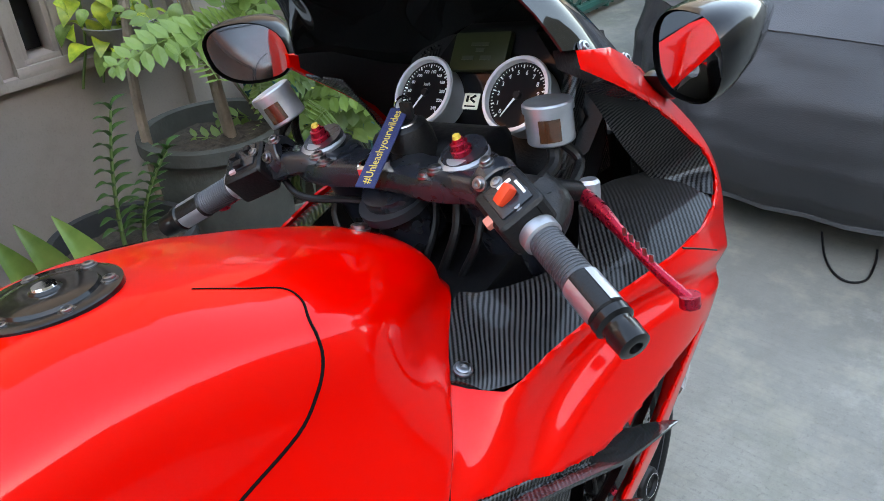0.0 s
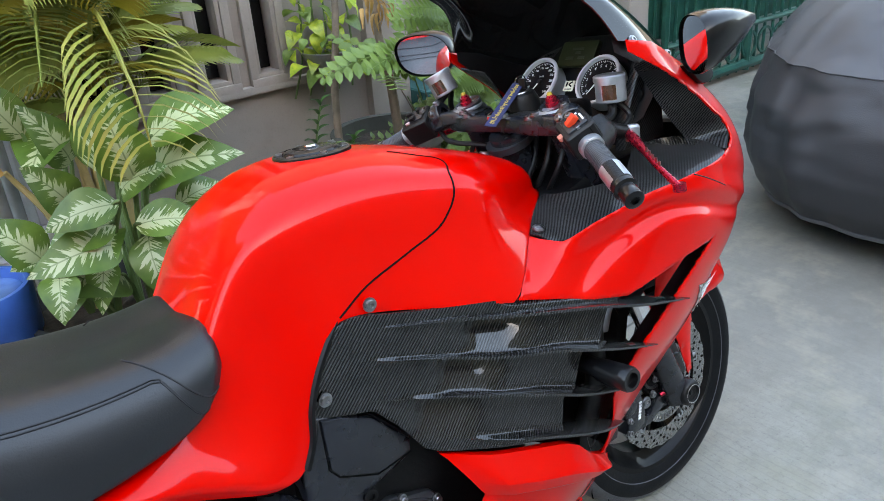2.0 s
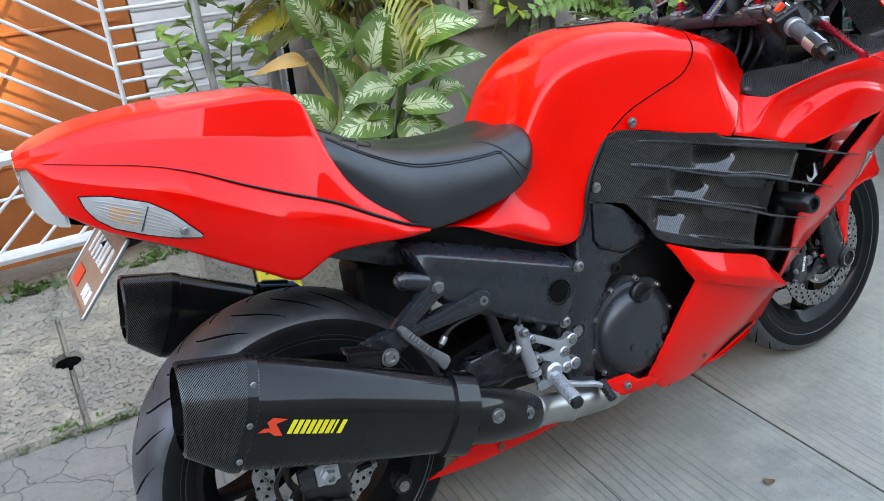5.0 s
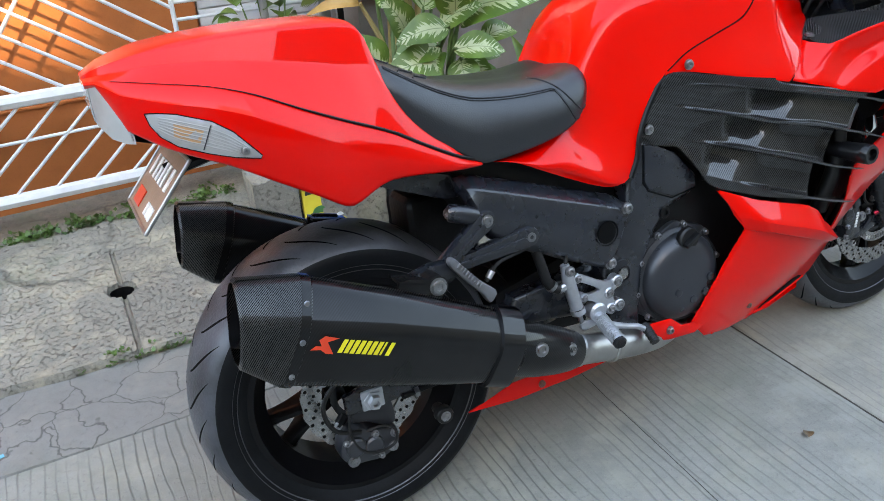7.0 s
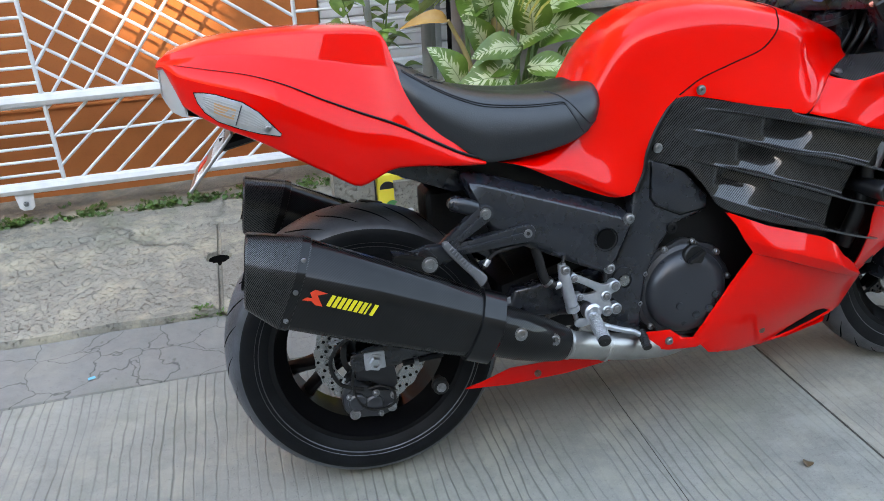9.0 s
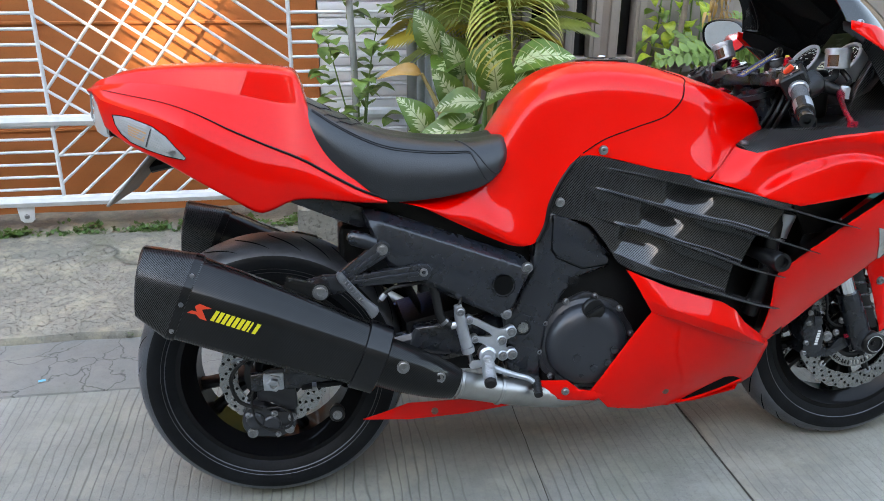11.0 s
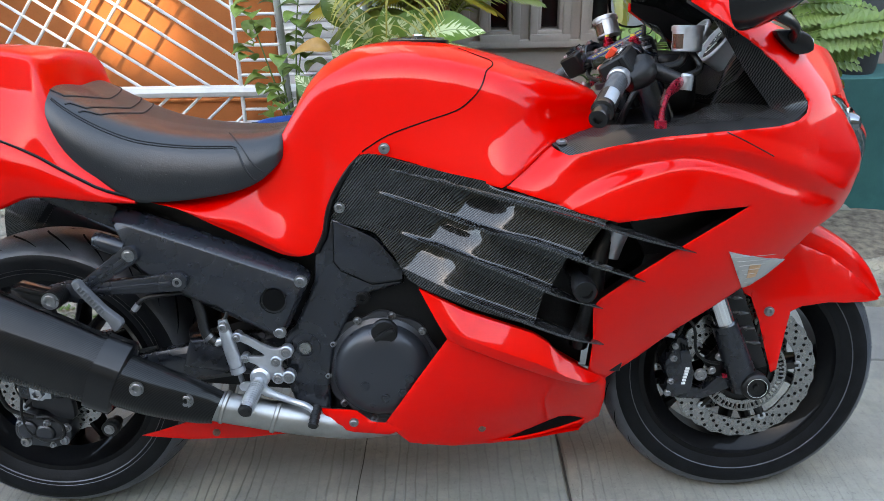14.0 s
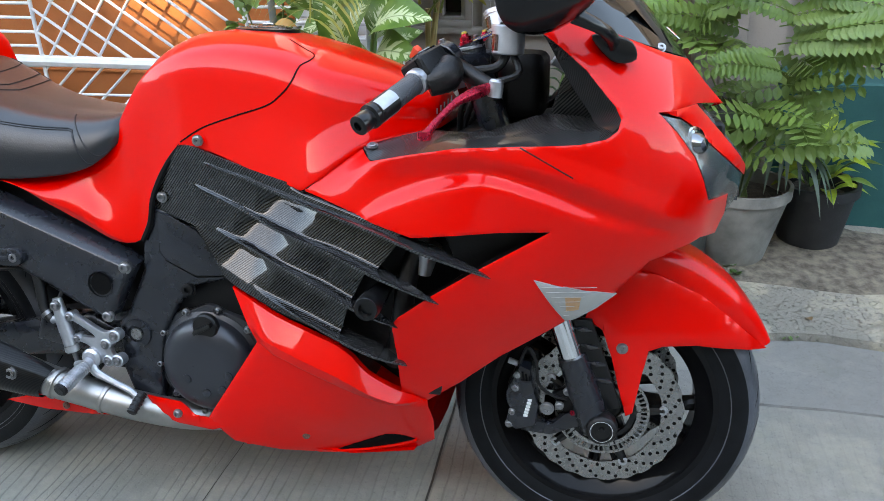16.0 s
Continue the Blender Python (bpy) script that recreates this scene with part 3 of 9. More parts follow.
# wall with tall narrow windows
WY = 1.62
WIN = [0.875, 1.068, 1.261, 1.455]
def window_wall():
    bm = bmesh.new()
    edges = [0.70]
    for c in WIN:
        edges += [c - 0.052, c + 0.052]
    edges.append(2.05)
    zs = [0.0, 0.785, 1.60, 3.2]
    d = 0.16
    for i in range(len(edges) - 1):
        for j in range(3):
            if i % 2 and j == 1:
                continue
            x0, x1, z0, z1 = edges[i], edges[i + 1], zs[j], zs[j + 1]
            bm.faces.new([bm.verts.new(q) for q in ((x0, WY, z0), (x1, WY, z0), (x1, WY, z1), (x0, WY, z1))])
    bmesh.ops.remove_doubles(bm, verts=bm.verts, dist=1e-5)
    bmesh.ops.recalc_face_normals(bm, faces=bm.faces)
    if bm.faces[0].normal.y > 0:
        bmesh.ops.reverse_faces(bm, faces=bm.faces)
    bmesh.ops.solidify(bm, geom=bm.faces[:], thickness=d)
    return tagged(finish("wall_windows", bm, PLASTER), "taupe plastered wall with tall narrow windows", "wall", kind="structure")


window_wall()
wall("wall_inside", 0.66, 3.4, 2.35, 2.45, 0.0, 3.2, surf("dark_room", (0.03, 0.03, 0.028), 0.8), "dark interior wall behind the windows")
tagged(finish("trim", box_bm((1.15, 0.035, 0.03), (1.275, WY - 0.006, 0.735), 0.006), WINDOWPAINT), "plaster ledge under the windows", "trim", kind="structure")
tagged(finish("trim", box_bm((0.07, 0.05, 1.9), (1.88, WY - 0.015, 0.95), 0.006), PLASTER), "narrow plaster pilaster on the taupe wall", "trim", kind="structure")
for k, c in enumerate(WIN):
    w = tagged(new("window_%d" % (k + 1)), "tall narrow window with stepped taupe frame", "window", kind="structure")
    w.location = (c, WY, 0.785)
    for off, inner, outer, y0, y1 in ((0, 0.048, 0.078, -0.022, 0.0), (0, 0.034, 0.050, -0.012, 0.05)):
        for sx in (-1, 1):
            part("window_frame", box_bm((outer - inner, y1 - y0, 0.80), (sx * (inner + outer) / 2, (y0 + y1) / 2, 0.385), 0.004), WINDOWPAINT, w)
        part("window_sill", box_bm((outer * 2, y1 - y0 + 0.004, outer - inner), (0, (y0 + y1) / 2, 0.03 - (outer + inner) / 2 + 0.005), 0.004), WINDOWPAINT, w)
    part("pane", box_bm((0.07, 0.004, 0.79), (0, 0.06, 0.40)), GLOSS, w, "dark window pane")

# teal plinth wall and the house wall beyond it
wall("wall_plinth", 2.052, 3.3, 1.53, 1.80, 0.0, 0.60, TEAL, "low teal painted plinth wall with a ledge")
wall("wall_recess", 2.05, 3.4, 1.80, 1.96, 0.0, 3.2, PLASTER, "taupe plastered wall set back over the teal plinth")
wall("wall_beyond", 3.4, 3.55, 1.62, 2.2, 0.0, 3.2, PLASTER, "taupe end wall of the house")
wall("wall_street", -20.0, 20.0, 2.6, 2.8, 0.0, 3.4, GREYWALL, "grey wall closing the yard")
barrel = tagged(new("barrel"), "black plastic barrel standing on the teal ledge", "barrel")
barrel.location = (2.47, 1.66, 0.60)
part("body", turned([(0, 0.0001), (0, 0.085), (0.02, 0.092), (0.20, 0.098), (0.215, 0.103), (0.235, 0.103), (0.25, 0.098), (0.48, 0.095), (0.50, 0.09), (0.50, 0.0001)], (0, 0, 0), (0, 0, 1), 32), POT, barrel)
part("lid", turned([(0.50, 0.0001), (0.50, 0.102), (0.525, 0.102), (0.532, 0.09), (0.532, 0.0001)], (0, 0, 0), (0, 0, 1), 32), POT, barrel)

# unseen walls added across the driveway, which keep the sun off it
wall("shade_wall_tall", -40.0, -7.64, -14.3, -14.0, 0.0, 13.6, SHADEWALL, "tall plain unseen wall added to keep the sun off")
wall("shade_wall_low", -7.64, -7.15, -14.3, -14.0, 0.0, 12.04, SHADEWALL, "tall plain unseen wall added to keep the sun off")
wall("shade_wall_high", -7.15, 30.0, -14.3, -14.0, 0.0, 12.9, SHADEWALL, "tall plain unseen wall added to keep the sun off")


# unseen end walls, added to hold back low sky light
wall("wall_end_far", 14.0, 14.3, -14.0, 2.6, 0.0, 3.2, GREYWALL, "unseen plain wall added to close the far end of the driveway")
wall("wall_end_near", -9.3, -9.0, -14.0, 2.6, 0.0, 3.2, GREYWALL, "unseen plain wall added to close the near end of the driveway")


# ---- white gate ----
gate = tagged(new("gate"), "white painted steel gate with a diagonal lattice", "gate")
gate.location = (-0.4, 1.65, 0.12)
def gate_bar(name, a, b, r, flat=1.0, segments=8):
    o = gate.location
    bm = tube([Vector((a[0], 1.65, a[1])) - o, Vector((b[0], 1.65, b[1])) - o], r, segments, flat=flat)
    return part(name, bm, WHITEBAR, gate)


def cut(p, d, x0, x1, z0, z1):
    """The stretch of the line p + s d inside a rectangle."""
    lo, hi = -9, 9
    for o, v, a, b in ((p[0], d[0], x0, x1), (p[1], d[1], z0, z1)):
        if abs(v) < 1e-6:
            if not a <= o <= b:
                return None
            continue
        s, e = sorted(((a - o) / v, (b - o) / v))
        lo, hi = max(lo, s), min(hi, e)
    return ((p[0] + lo * d[0], p[1] + lo * d[1]), (p[0] + hi * d[0], p[1] + hi * d[1])) if hi - lo > 0.03 else None


XL, XR, ZB, ZM, ZT = -0.918, 0.04, 0.228, 0.563, 1.62
gate_bar("rail", (-2.9, ZB), (0.60, ZB), 0.024)
gate_bar("rail", (-2.9, ZM), (0.60, ZM), 0.024)
gate_bar("rail", (-2.9, ZT), (0.60, ZT), 0.024)
for x in (-2.9, 0.60):
    gate_bar("post", (x, 0.16), (x, ZT + 0.03), 0.022)
for x in (XL, XR, -1.875):
    gate_bar("upright", (x, ZB), (x, ZT), 0.0085)
for x0, x1 in ((-1.875, XL), (XR, 0.60)):
    z = ZM + 0.062
    while z < ZT - 0.02:
        gate_bar("bar", (x0, z), (x1, z), 0.0065)
        z += 0.0585
    z = ZB + 0.052
    while z < ZM - 0.02:
        gate_bar("bar", (x0, z), (x1, z), 0.0060)
        z += 0.052
for x0, x1 in ((XL, XR), (-2.875, -1.875)):
    for k in range(-16, 20):
        s = cut((x0 + 0.008 + 0.137 * k, 0.68), (0.82, -0.57), x0, x1, ZM, ZT)
        if s:
            gate_bar("bar", *s, 0.0065)
    for k in range(-8, 10):
        s = cut((x0 + 0.115 * k, 0.68), (0.268, 0.341), x0, x0 + 0.62, ZM, ZT) if k in (0, 1, 2, 3) else None
        if s:
            gate_bar("bar", *s, 0.0065)
        s = cut((x0 + 0.128 * k + 0.045, ZB), (0.65, 0.565), x0, x1, ZB, ZM)
        if s:
            gate_bar("bar", *s, 0.0060)
    gate_bar("bar", (x0, 0.42), (x1, 0.435), 0.0060)
for x in (-1.075, -2.2, 0.2):
    o = gate.location
    bm = plate([(x - 0.035 - o.x, 0.212 - o.z), (x + 0.035 - o.x, 0.212 - o.z), (x + 0.028 - o.x, 0.150 - o.z), (x + 0.015 - o.x, 0.138 - o.z), (x - 0.015 - o.x, 0.138 - o.z), (x - 0.028 - o.x, 0.150 - o.z)], -0.004, 0.004, 0.0015)
    foot = part("foot_plate", bm, WHITEBAR, gate)
    part("bolt", bolt_bm((x - o.x, -0.004, 0.165 - o.z), (0, -1, 0), 0.008), BOLT, foot)

post = tagged(finish("post", tube([(0.51, 1.44, 0.08), (0.51, 1.44, 2.6)], 0.020, 14), PIPE), "grey metal post beside the shutter", "post")
tagged(finish("post", tube([(0.565, 1.60, 0.08), (0.565, 1.60, 2.6)], 0.020, 12), PIPE), "grey metal post beside the shutter", "post")

# ---- far green gate ----
green = tagged(new("green_gate"), "dark green wrought iron gate with rings along its foot", "gate")
green.location = (5.0, 2.0, 0.0)
for z, r in ((0.07, 0.035), (0.33, 0.02), (0.85, 0.015), (1.75, 0.03)):
    part("rail", tube([(-1.75, 0, z), (1.9, 0, z)], r, 8), GREENPAINT, green)
bm = box_bm((3.6, 0.01, 1.35), (0.07, 0.05, 1.02))
part("sheet", bm, GREENPAINT, green)
for k in range(36):
    x = -1.7 + 0.1 * k
    thick = 0.03 if k % 9 == 0 else 0.011
    part("bar", tube([(x, 0, 0.03), (x, 0, 1.8)], thick, 8), GREENPAINT, green)
ring = turned([(-0.006, 0.075), (0.006, 0.075), (0.006, 0.090), (-0.006, 0.090), (-0.006, 0.075)], (0, 0, 0), (0, 1, 0), 24)
ring0 = part("ring", ring, GREENPAINT, green)
ring0.location = (-1.6, -0.01, 0.20)
for k in range(1, 18):
    o = new("ring", ring0.data)
    o.parent = green
    o.location = (-1.6 + 0.19 * k, -0.01, 0.20)
bm = bmesh.new()
for k in range(36):
    for q in range(3):
        c = Vector((-1.65 + 0.1 * k, -0.02, 0.80 + 0.05 * q))
        tube([c + Vector((-0.03, 0, -0.01)), c + Vector((0, -0.01, 0.015)), c + Vector((0.03, 0, -0.01))], [0.004, 0.012, 0.004], 6, bm=bm)
o = part("scrollwork", bm, GREENPAINT, green)

# ---- covered car ----
def covered_car():
    car = tagged(new("covered_car"), "car under a loose grey fabric cover", "car")
    car.location = (4.90, 0.06, 0.0)
    n = 150
    knots = ((0.12, 2.02, 0.86, 0), (0.20, 2.08, 0.90, 0), (0.32, 2.12, 0.94, 0), (0.50, 2.10, 0.95, 0), (0.66, 1.99, 0.93, 0.0), (0.80, 1.83, 0.88, 0.05), (0.92, 1.62, 0.84, 0.1), (1.05, 1.36, 0.79, 0.2), (1.30, 1.05, 0.70, 0.25), (1.43, 0.8, 0.6, 0.25), (1.47, 0.4, 0.3, 0.25), (1.475, 0.01, 0.01, 0.25))
    kz = [k[0] for k in knots]

    def ring(z):
        sx, sy, dx = (float(np.interp(z, kz, [k[c] for k in knots])) for c in (1, 2, 3))
        row = []
        for i in range(n):
            q = 2 * math.pi * i / n
            cx, cy = math.cos(q), math.sin(q)
            e = 2 / 3.2
            x = math.copysign(abs(cx) ** e, cx) * sx
            y = math.copysign(abs(cy) ** e, cy) * sy
            run = noise.noise((q * 2.2, z * 3.0, 8.0)) * 0.6
            sag = noise.noise((q * 3.0 + z, (z + run * 0.12) * 13.0, 5.0)) * (0.006 if z > 0.45 else 0.004)
            drape = noise.noise((q * 16, z * 1.6, 1.0)) * 0.016
            crease = -0.011 * max(0.0, 1 - abs(noise.noise((q * 4.0, z * 5.0 + q, 3.0))) * 9) * (1 if z > 0.4 else 0.3)
            k = 1 + (sag + drape + crease) * (1 if z < 1.3 else 0.3)
            row.append((dx + x * k, y * k, z))
        return row

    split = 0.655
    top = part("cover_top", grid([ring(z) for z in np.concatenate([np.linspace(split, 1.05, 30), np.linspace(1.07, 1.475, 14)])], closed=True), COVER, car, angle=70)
    # skirt's darker grey holds the shade on the lower cover
    part("cover_skirt", grid([ring(z) for z in np.linspace(0.125, split, 34)], closed=True), COVER_SHADED, car, angle=70)
    part("hem", tube([Vector(q) * 0.999 for q in ring(0.127)] + [Vector(ring(0.127)[0]) * 0.999], 0.012, 6), COVER, car)
    part("seam", tube([Vector((q[0] * 1.0012, q[1] * 1.0012, q[2])) for q in ring(split)], 0.004, 5), COVER, top)
    wheel_bm = turned([(-0.1, 0.0001), (-0.1, 0.28), (-0.07, 0.31), (0.07, 0.31), (0.1, 0.28), (0.1, 0.0001)], (0, 0, 0), (0, 1, 0), 28)
    tyre = part("tyre", wheel_bm, RUBBER, car)
    tyre.location = (-1.30, -0.68, 0.31)
    for x, y in ((-1.30, 0.68), (1.30, -0.68), (1.30, 0.68)):
        o = new("tyre", tyre.data)
        o.parent = car
        o.location = (x, y, 0.31)
    return car


covered_car()
tagged(finish("cable", tube([(3.02, 0.03, 0.005), (2.95, 0.005, 0.005), (2.87, -0.027, 0.005), (2.80, -0.072, 0.005), (2.775, -0.121, 0.005), (2.815, -0.159, 0.005), (2.92, -0.155, 0.005), (3.00, -0.14, 0.005)], 0.004, 6, smooth=6), PLASTIC), "thin black cable lying on the concrete", "cable")
drum = tagged(new("bucket"), "blue plastic bucket standing by the green gate", "bucket")
drum.location = (5.5, 1.62, 0.0)
part("body", turned([(0, 0.0001), (0, 0.12), (0.40, 0.15), (0.41, 0.16), (0.43, 0.16), (0.43, 0.145), (0.05, 0.115), (0.05, 0.0001)], (0, 0, 0), (0, 0, 1), 28), BLUE, drum)


# ---- plants ----
def leaf_mesh(name, wide, bend, material, fold=0.15, tip=0.8, n=10):
    """A leaf of length 1 along x; bend: how far its tip droops."""
    rows = []
    for i in range(n + 1):
        s = i / n
        w = wide * (math.sin(math.pi * s ** tip) ** 0.85 if 0 < s < 1 else 0.0) + 0.003
        z = -bend * s * s + 0.10 * math.sin(math.pi * s)
        row = []
        for k in (-1, -0.5, 0, 0.5, 1):
            wave = 0.012 * math.sin(9 * s + k * 2) * abs(k)
            row.append((s * (1 - 0.25 * bend * s), w * k, z + abs(k) * w * fold * 2 + wave))
        rows.append(row)
    bm = grid(rows)
    me = bpy.data.meshes.new(name)
    bmesh.ops.recalc_face_normals(bm, faces=bm.faces)
    bm.to_mesh(me)
    bm.free()
    for pgn in me.polygons:
        pgn.use_smooth = True
    me.materials.append(material)
    return me


def put_leaf(name, mesh, parent, base, aim, length, twist=0.0, up=(0, 0, 1)):
    o = new(name, mesh)
    o.parent = parent
    d = Vector(aim).normalized()
    z = Vector(up) - d * Vector(up).dot(d)
    if z.length < 1e-3:
        z = Vector((1, 0, 0))
    m = axes(Vector(base) - parent.location, d, z) @ Matrix.Rotation(twist, 4, "X") @ Matrix.Scale(length, 4)
    o.matrix_basis = m
    return o


def pot_thing(name, at, r, h, material, label, flare=0.82, lip=0.012, soil=True):
    p = tagged(new(name), label, "flower pot")
    p.location = at
    part("body", turned([(0, 0.0001), (0, r * flare), (0.01, r * flare + 0.004), (h - 0.035, r * 0.985), (h - 0.034, r + lip), (h, r + lip), (h, r - 0.006), (h - 0.06, r * 0.96 - 0.008), (0.04, r * flare - 0.01), (0.04, 0.0001)], (0, 0, 0), (0, 0, 1), 40), material, p)
    if soil:
        bm = bmesh.new()
        rows = []
        for i in range(6):
            q = (r - 0.010) * i / 5 + 0.0005
            rows.append([(q * math.cos(a), q * math.sin(a), h - 0.05 + 0.018 * noise.noise((q * 30 * math.cos(a), q * 30 * math.sin(a), 2))) for a in np.linspace(0, 2 * math.pi, 24, endpoint=False)])
        part("soil", grid(rows, closed=True, bm=bm), SOIL, p)
    return p


rng = random.Random(7)
pot_thing("flower_pot", (0.64, 0.98, 0.045), 0.215, 0.44, POT, "large dark plastic pot with the variegated plant")
pot_thing("flower_pot", (0.285, 1.36, 0.075), 0.16, 0.36, POT, "black plastic pot holding the staked shrub")
pot_thing("flower_pot", (0.78, 1.36, 0.075), 0.17, 0.34, POT, "dark plastic pot holding the palm")
pot_thing("flower_pot", (1.29, 1.10, 0.055), 0.155, 0.44, POT, "dark plastic pot holding the zamia plant")
pot_thing("flower_pot", (1.66, 1.22, 0.065), 0.175, 0.54, surf("old_rubber_pot", (0.055, 0.058, 0.05), 0.85, var=0.3, bump=0.5, fine=60), "worn dark rubber pot holding a small tree", 0.9, 0.02)
pot_thing("flower_pot", (1.91, 1.265, 0.060), 0.160, 0.265, GREYPOT, "old grey plastic pot with dry stems", 0.66, 0.006)
pot_thing("flower_pot", (2.185, 1.40, 0.070), 0.130, 0.225, POT, "black ribbed plastic pot with a variegated plant", 0.75, 0.008)

# blue water drum with a lid
bucket = tagged(new("water_bucket"), "round blue plastic bucket filled with water", "bucket")
bucket.location = (0.35, 0.985, 0.045)
part("body", turned([(0.30, 0.0001), (0.30, 0.100), (0.305, 0.108), (0.31, 0.114), (0.34, 0.114), (0.35, 0.108), (0.42, 0.110), (0.43, 0.117), (0.50, 0.120), (0.545, 0.122), (0.553, 0.118), (0.553, 0.108), (0.53, 0.104), (0.32, 0.095), (0.32, 0.0001)], (0, 0, 0), (0, 0, 1), 40), BLUE, bucket)
part("water", turned([(0.528, 0.0001), (0.528, 0.1055), (0.522, 0.1055)], (0, 0, 0), (0, 0, 1), 40), surf("water_in_blue", (0.05, 0.16, 0.40), 0.06, coat=1.0, var=0.3, scale=14), bucket, "still water surface")

# variegated plant
dieff = tagged(new("variegated_plant"), "leafy green and cream variegated plant in a dark pot", "plant")
dieff.location = (0.64, 0.98, 0.43)
LD = [leaf_mesh("leaf", w, b, LEAF_D, 0.10) for w, b in ((0.30, 0.20), (0.33, 0.32), (0.28, 0.45))]
DIEFF = [  # where each blade starts and ends
    ((0.727, 0.881, 0.780), (0.671, 0.785, 0.973)), ((0.780, 0.900, 0.850), (0.945, 0.790, 0.955)), ((0.772, 0.944, 0.739), (0.860, 0.730, 0.890)),
    ((0.658, 0.790, 0.765), (0.480, 0.800, 0.762)), ((0.651, 0.840, 0.705), (0.480, 0.824, 0.712)), ((0.649, 0.837, 0.654), (0.455, 0.740, 0.715)),
    ((0.504, 0.924, 0.625), (0.400, 0.900, 0.785)), ((0.502, 0.800, 0.645), (0.465, 0.680, 0.600)), ((0.712, 0.831, 0.662), (0.665, 0.690, 0.570)),
    ((0.687, 0.829, 0.690), (0.830, 0.740, 0.700)), ((0.658, 0.952, 0.529), (0.511, 0.800, 0.640)), ((0.801, 0.867, 0.690), (0.940, 0.850, 0.750)),
    ((0.560, 1.080, 0.880), (0.470, 1.080, 1.050)), ((0.654, 1.163, 0.834), (0.530, 0.960, 0.890)), ((0.640, 1.060, 0.800), (0.580, 0.960, 0.960)),
    ((0.520, 0.960, 0.600), (0.440, 0.860, 0.680)), ((0.740, 0.880, 0.580), (0.840, 0.760, 0.610)), ((0.700, 0.900, 0.560), (0.780, 0.740, 0.545)),
    ((0.780, 0.980, 0.760), (0.900, 1.000, 0.860)), ((0.740, 1.060, 0.800), (0.800, 1.120, 0.980)), ((0.620, 0.900, 0.600), (0.560, 0.780, 0.560)),
    ((0.700, 0.930, 0.740), (0.760, 0.800, 0.830)), ((0.640, 0.900, 0.660), (0.600, 0.760, 0.680)), ((0.750, 0.900, 0.640), (0.800, 0.770, 0.600)),
    ((0.600, 0.960, 0.720), (0.520, 0.900, 0.860)), ((0.680, 1.000, 0.780), (0.720, 0.960, 0.960)), ((0.780, 0.940, 0.640), (0.880, 0.860, 0.660)), ((0.560, 0.900, 0.580), (0.480, 0.800, 0.540)),
]
CROWNS = [(0.62, 0.93, 0.43), (0.69, 0.97, 0.43), (0.58, 1.02, 0.43), (0.71, 0.93, 0.43)]
for k, (a, b) in enumerate(DIEFF):
    a, b = Vector(a), Vector(b)
    root = min((Vector(c) for c in CROWNS), key=lambda c: (c - a).xy.length)
    mid = root.lerp(a, 0.6) + Vector((0, 0.02, 0.02))
    part("petiole", tube([q - dieff.location for q in (root, mid, a, a.lerp(b, 0.12))], [0.010, 0.007, 0.005, 0.003], 7, smooth=4), STEM, dieff)
    put_leaf("leaf", LD[k % 3], dieff, a, b - a, (b - a).length * rng.uniform(0.92, 1.0), rng.uniform(-0.25, 0.25), up=(-0.25, -0.75, 0.8))
DRY = leaf_mesh("dry_leaf", 0.16, 0.9, LEAF_DRY, 0.3)
put_leaf("dry_leaf", DRY, dieff, (0.495, 1.05, 0.815), (-0.9, -0.1, 0.35), 0.15, up=(0, -0.8, 0.6))
part("stem", tube([Vector(q) - dieff.location for q in ((0.60, 1.03, 0.43), (0.57, 1.06, 0.66), (0.495, 1.05, 0.82))], [0.012, 0.010, 0.006], 8, smooth=4), DRYSTEM, dieff)


# palm
def leaflet(bm, p, out, ln, w=0.0078):
    """A narrow blade that arches out and hangs at its tip."""
    across = out.cross(Vector((0, 0, 1))).normalized() * w
    rows = []
    for s, k, drop in ((0.0, 0.4, 0.0), (0.3, 0.9, -0.03), (0.6, 1.0, 0.06), (0.82, 0.7, 0.22)):
        q = p + out * (ln * s) - Vector((0, 0, drop * ln))
        rows.append((bm.verts.new(q - across * k), bm.verts.new(q + across * k)))
    tip = bm.verts.new(p + out * (ln * 0.93) - Vector((0, 0, 0.42 * ln)))
    for (a, b), (c, d) in zip(rows, rows[1:]):
        bm.faces.new((a, b, d, c))
    bm.faces.new((rows[-1][0], rows[-1][1], tip))


def frond_mesh(name, length, droop, material, n=26, side=0.30):
    bm = bmesh.new()
    pts = [Vector((length * s * (1 - 0.25 * droop * s), 0, 0.35 * length * s - droop * length * s * s)) for s in np.linspace(0, 1, 14)]
    tube(pts, [0.007, 0.005, 0.002], 5, bm=bm)
    for i in range(n):
        s = 0.16 + 0.82 * i / (n - 1)
        q = s * 13
        p = pts[int(min(q, 12))].lerp(pts[int(min(q, 12)) + 1], q - int(min(q, 12)))
        d = (pts[min(int(q) + 1, 13)] - pts[int(min(q, 12))]).normalized()
        for sd in (-1, 1):
            ln = (side * math.sin(math.pi * (0.15 + 0.8 * s)) + 0.05) * 0.9
            out = (d * 0.75 + Vector((0, sd, 0.15))).normalized()
            leaflet(bm, p, out, ln)
    me = bpy.data.meshes.new(name)
    bm.to_mesh(me)
    bm.free()
    me.materials.append(material)
    return me


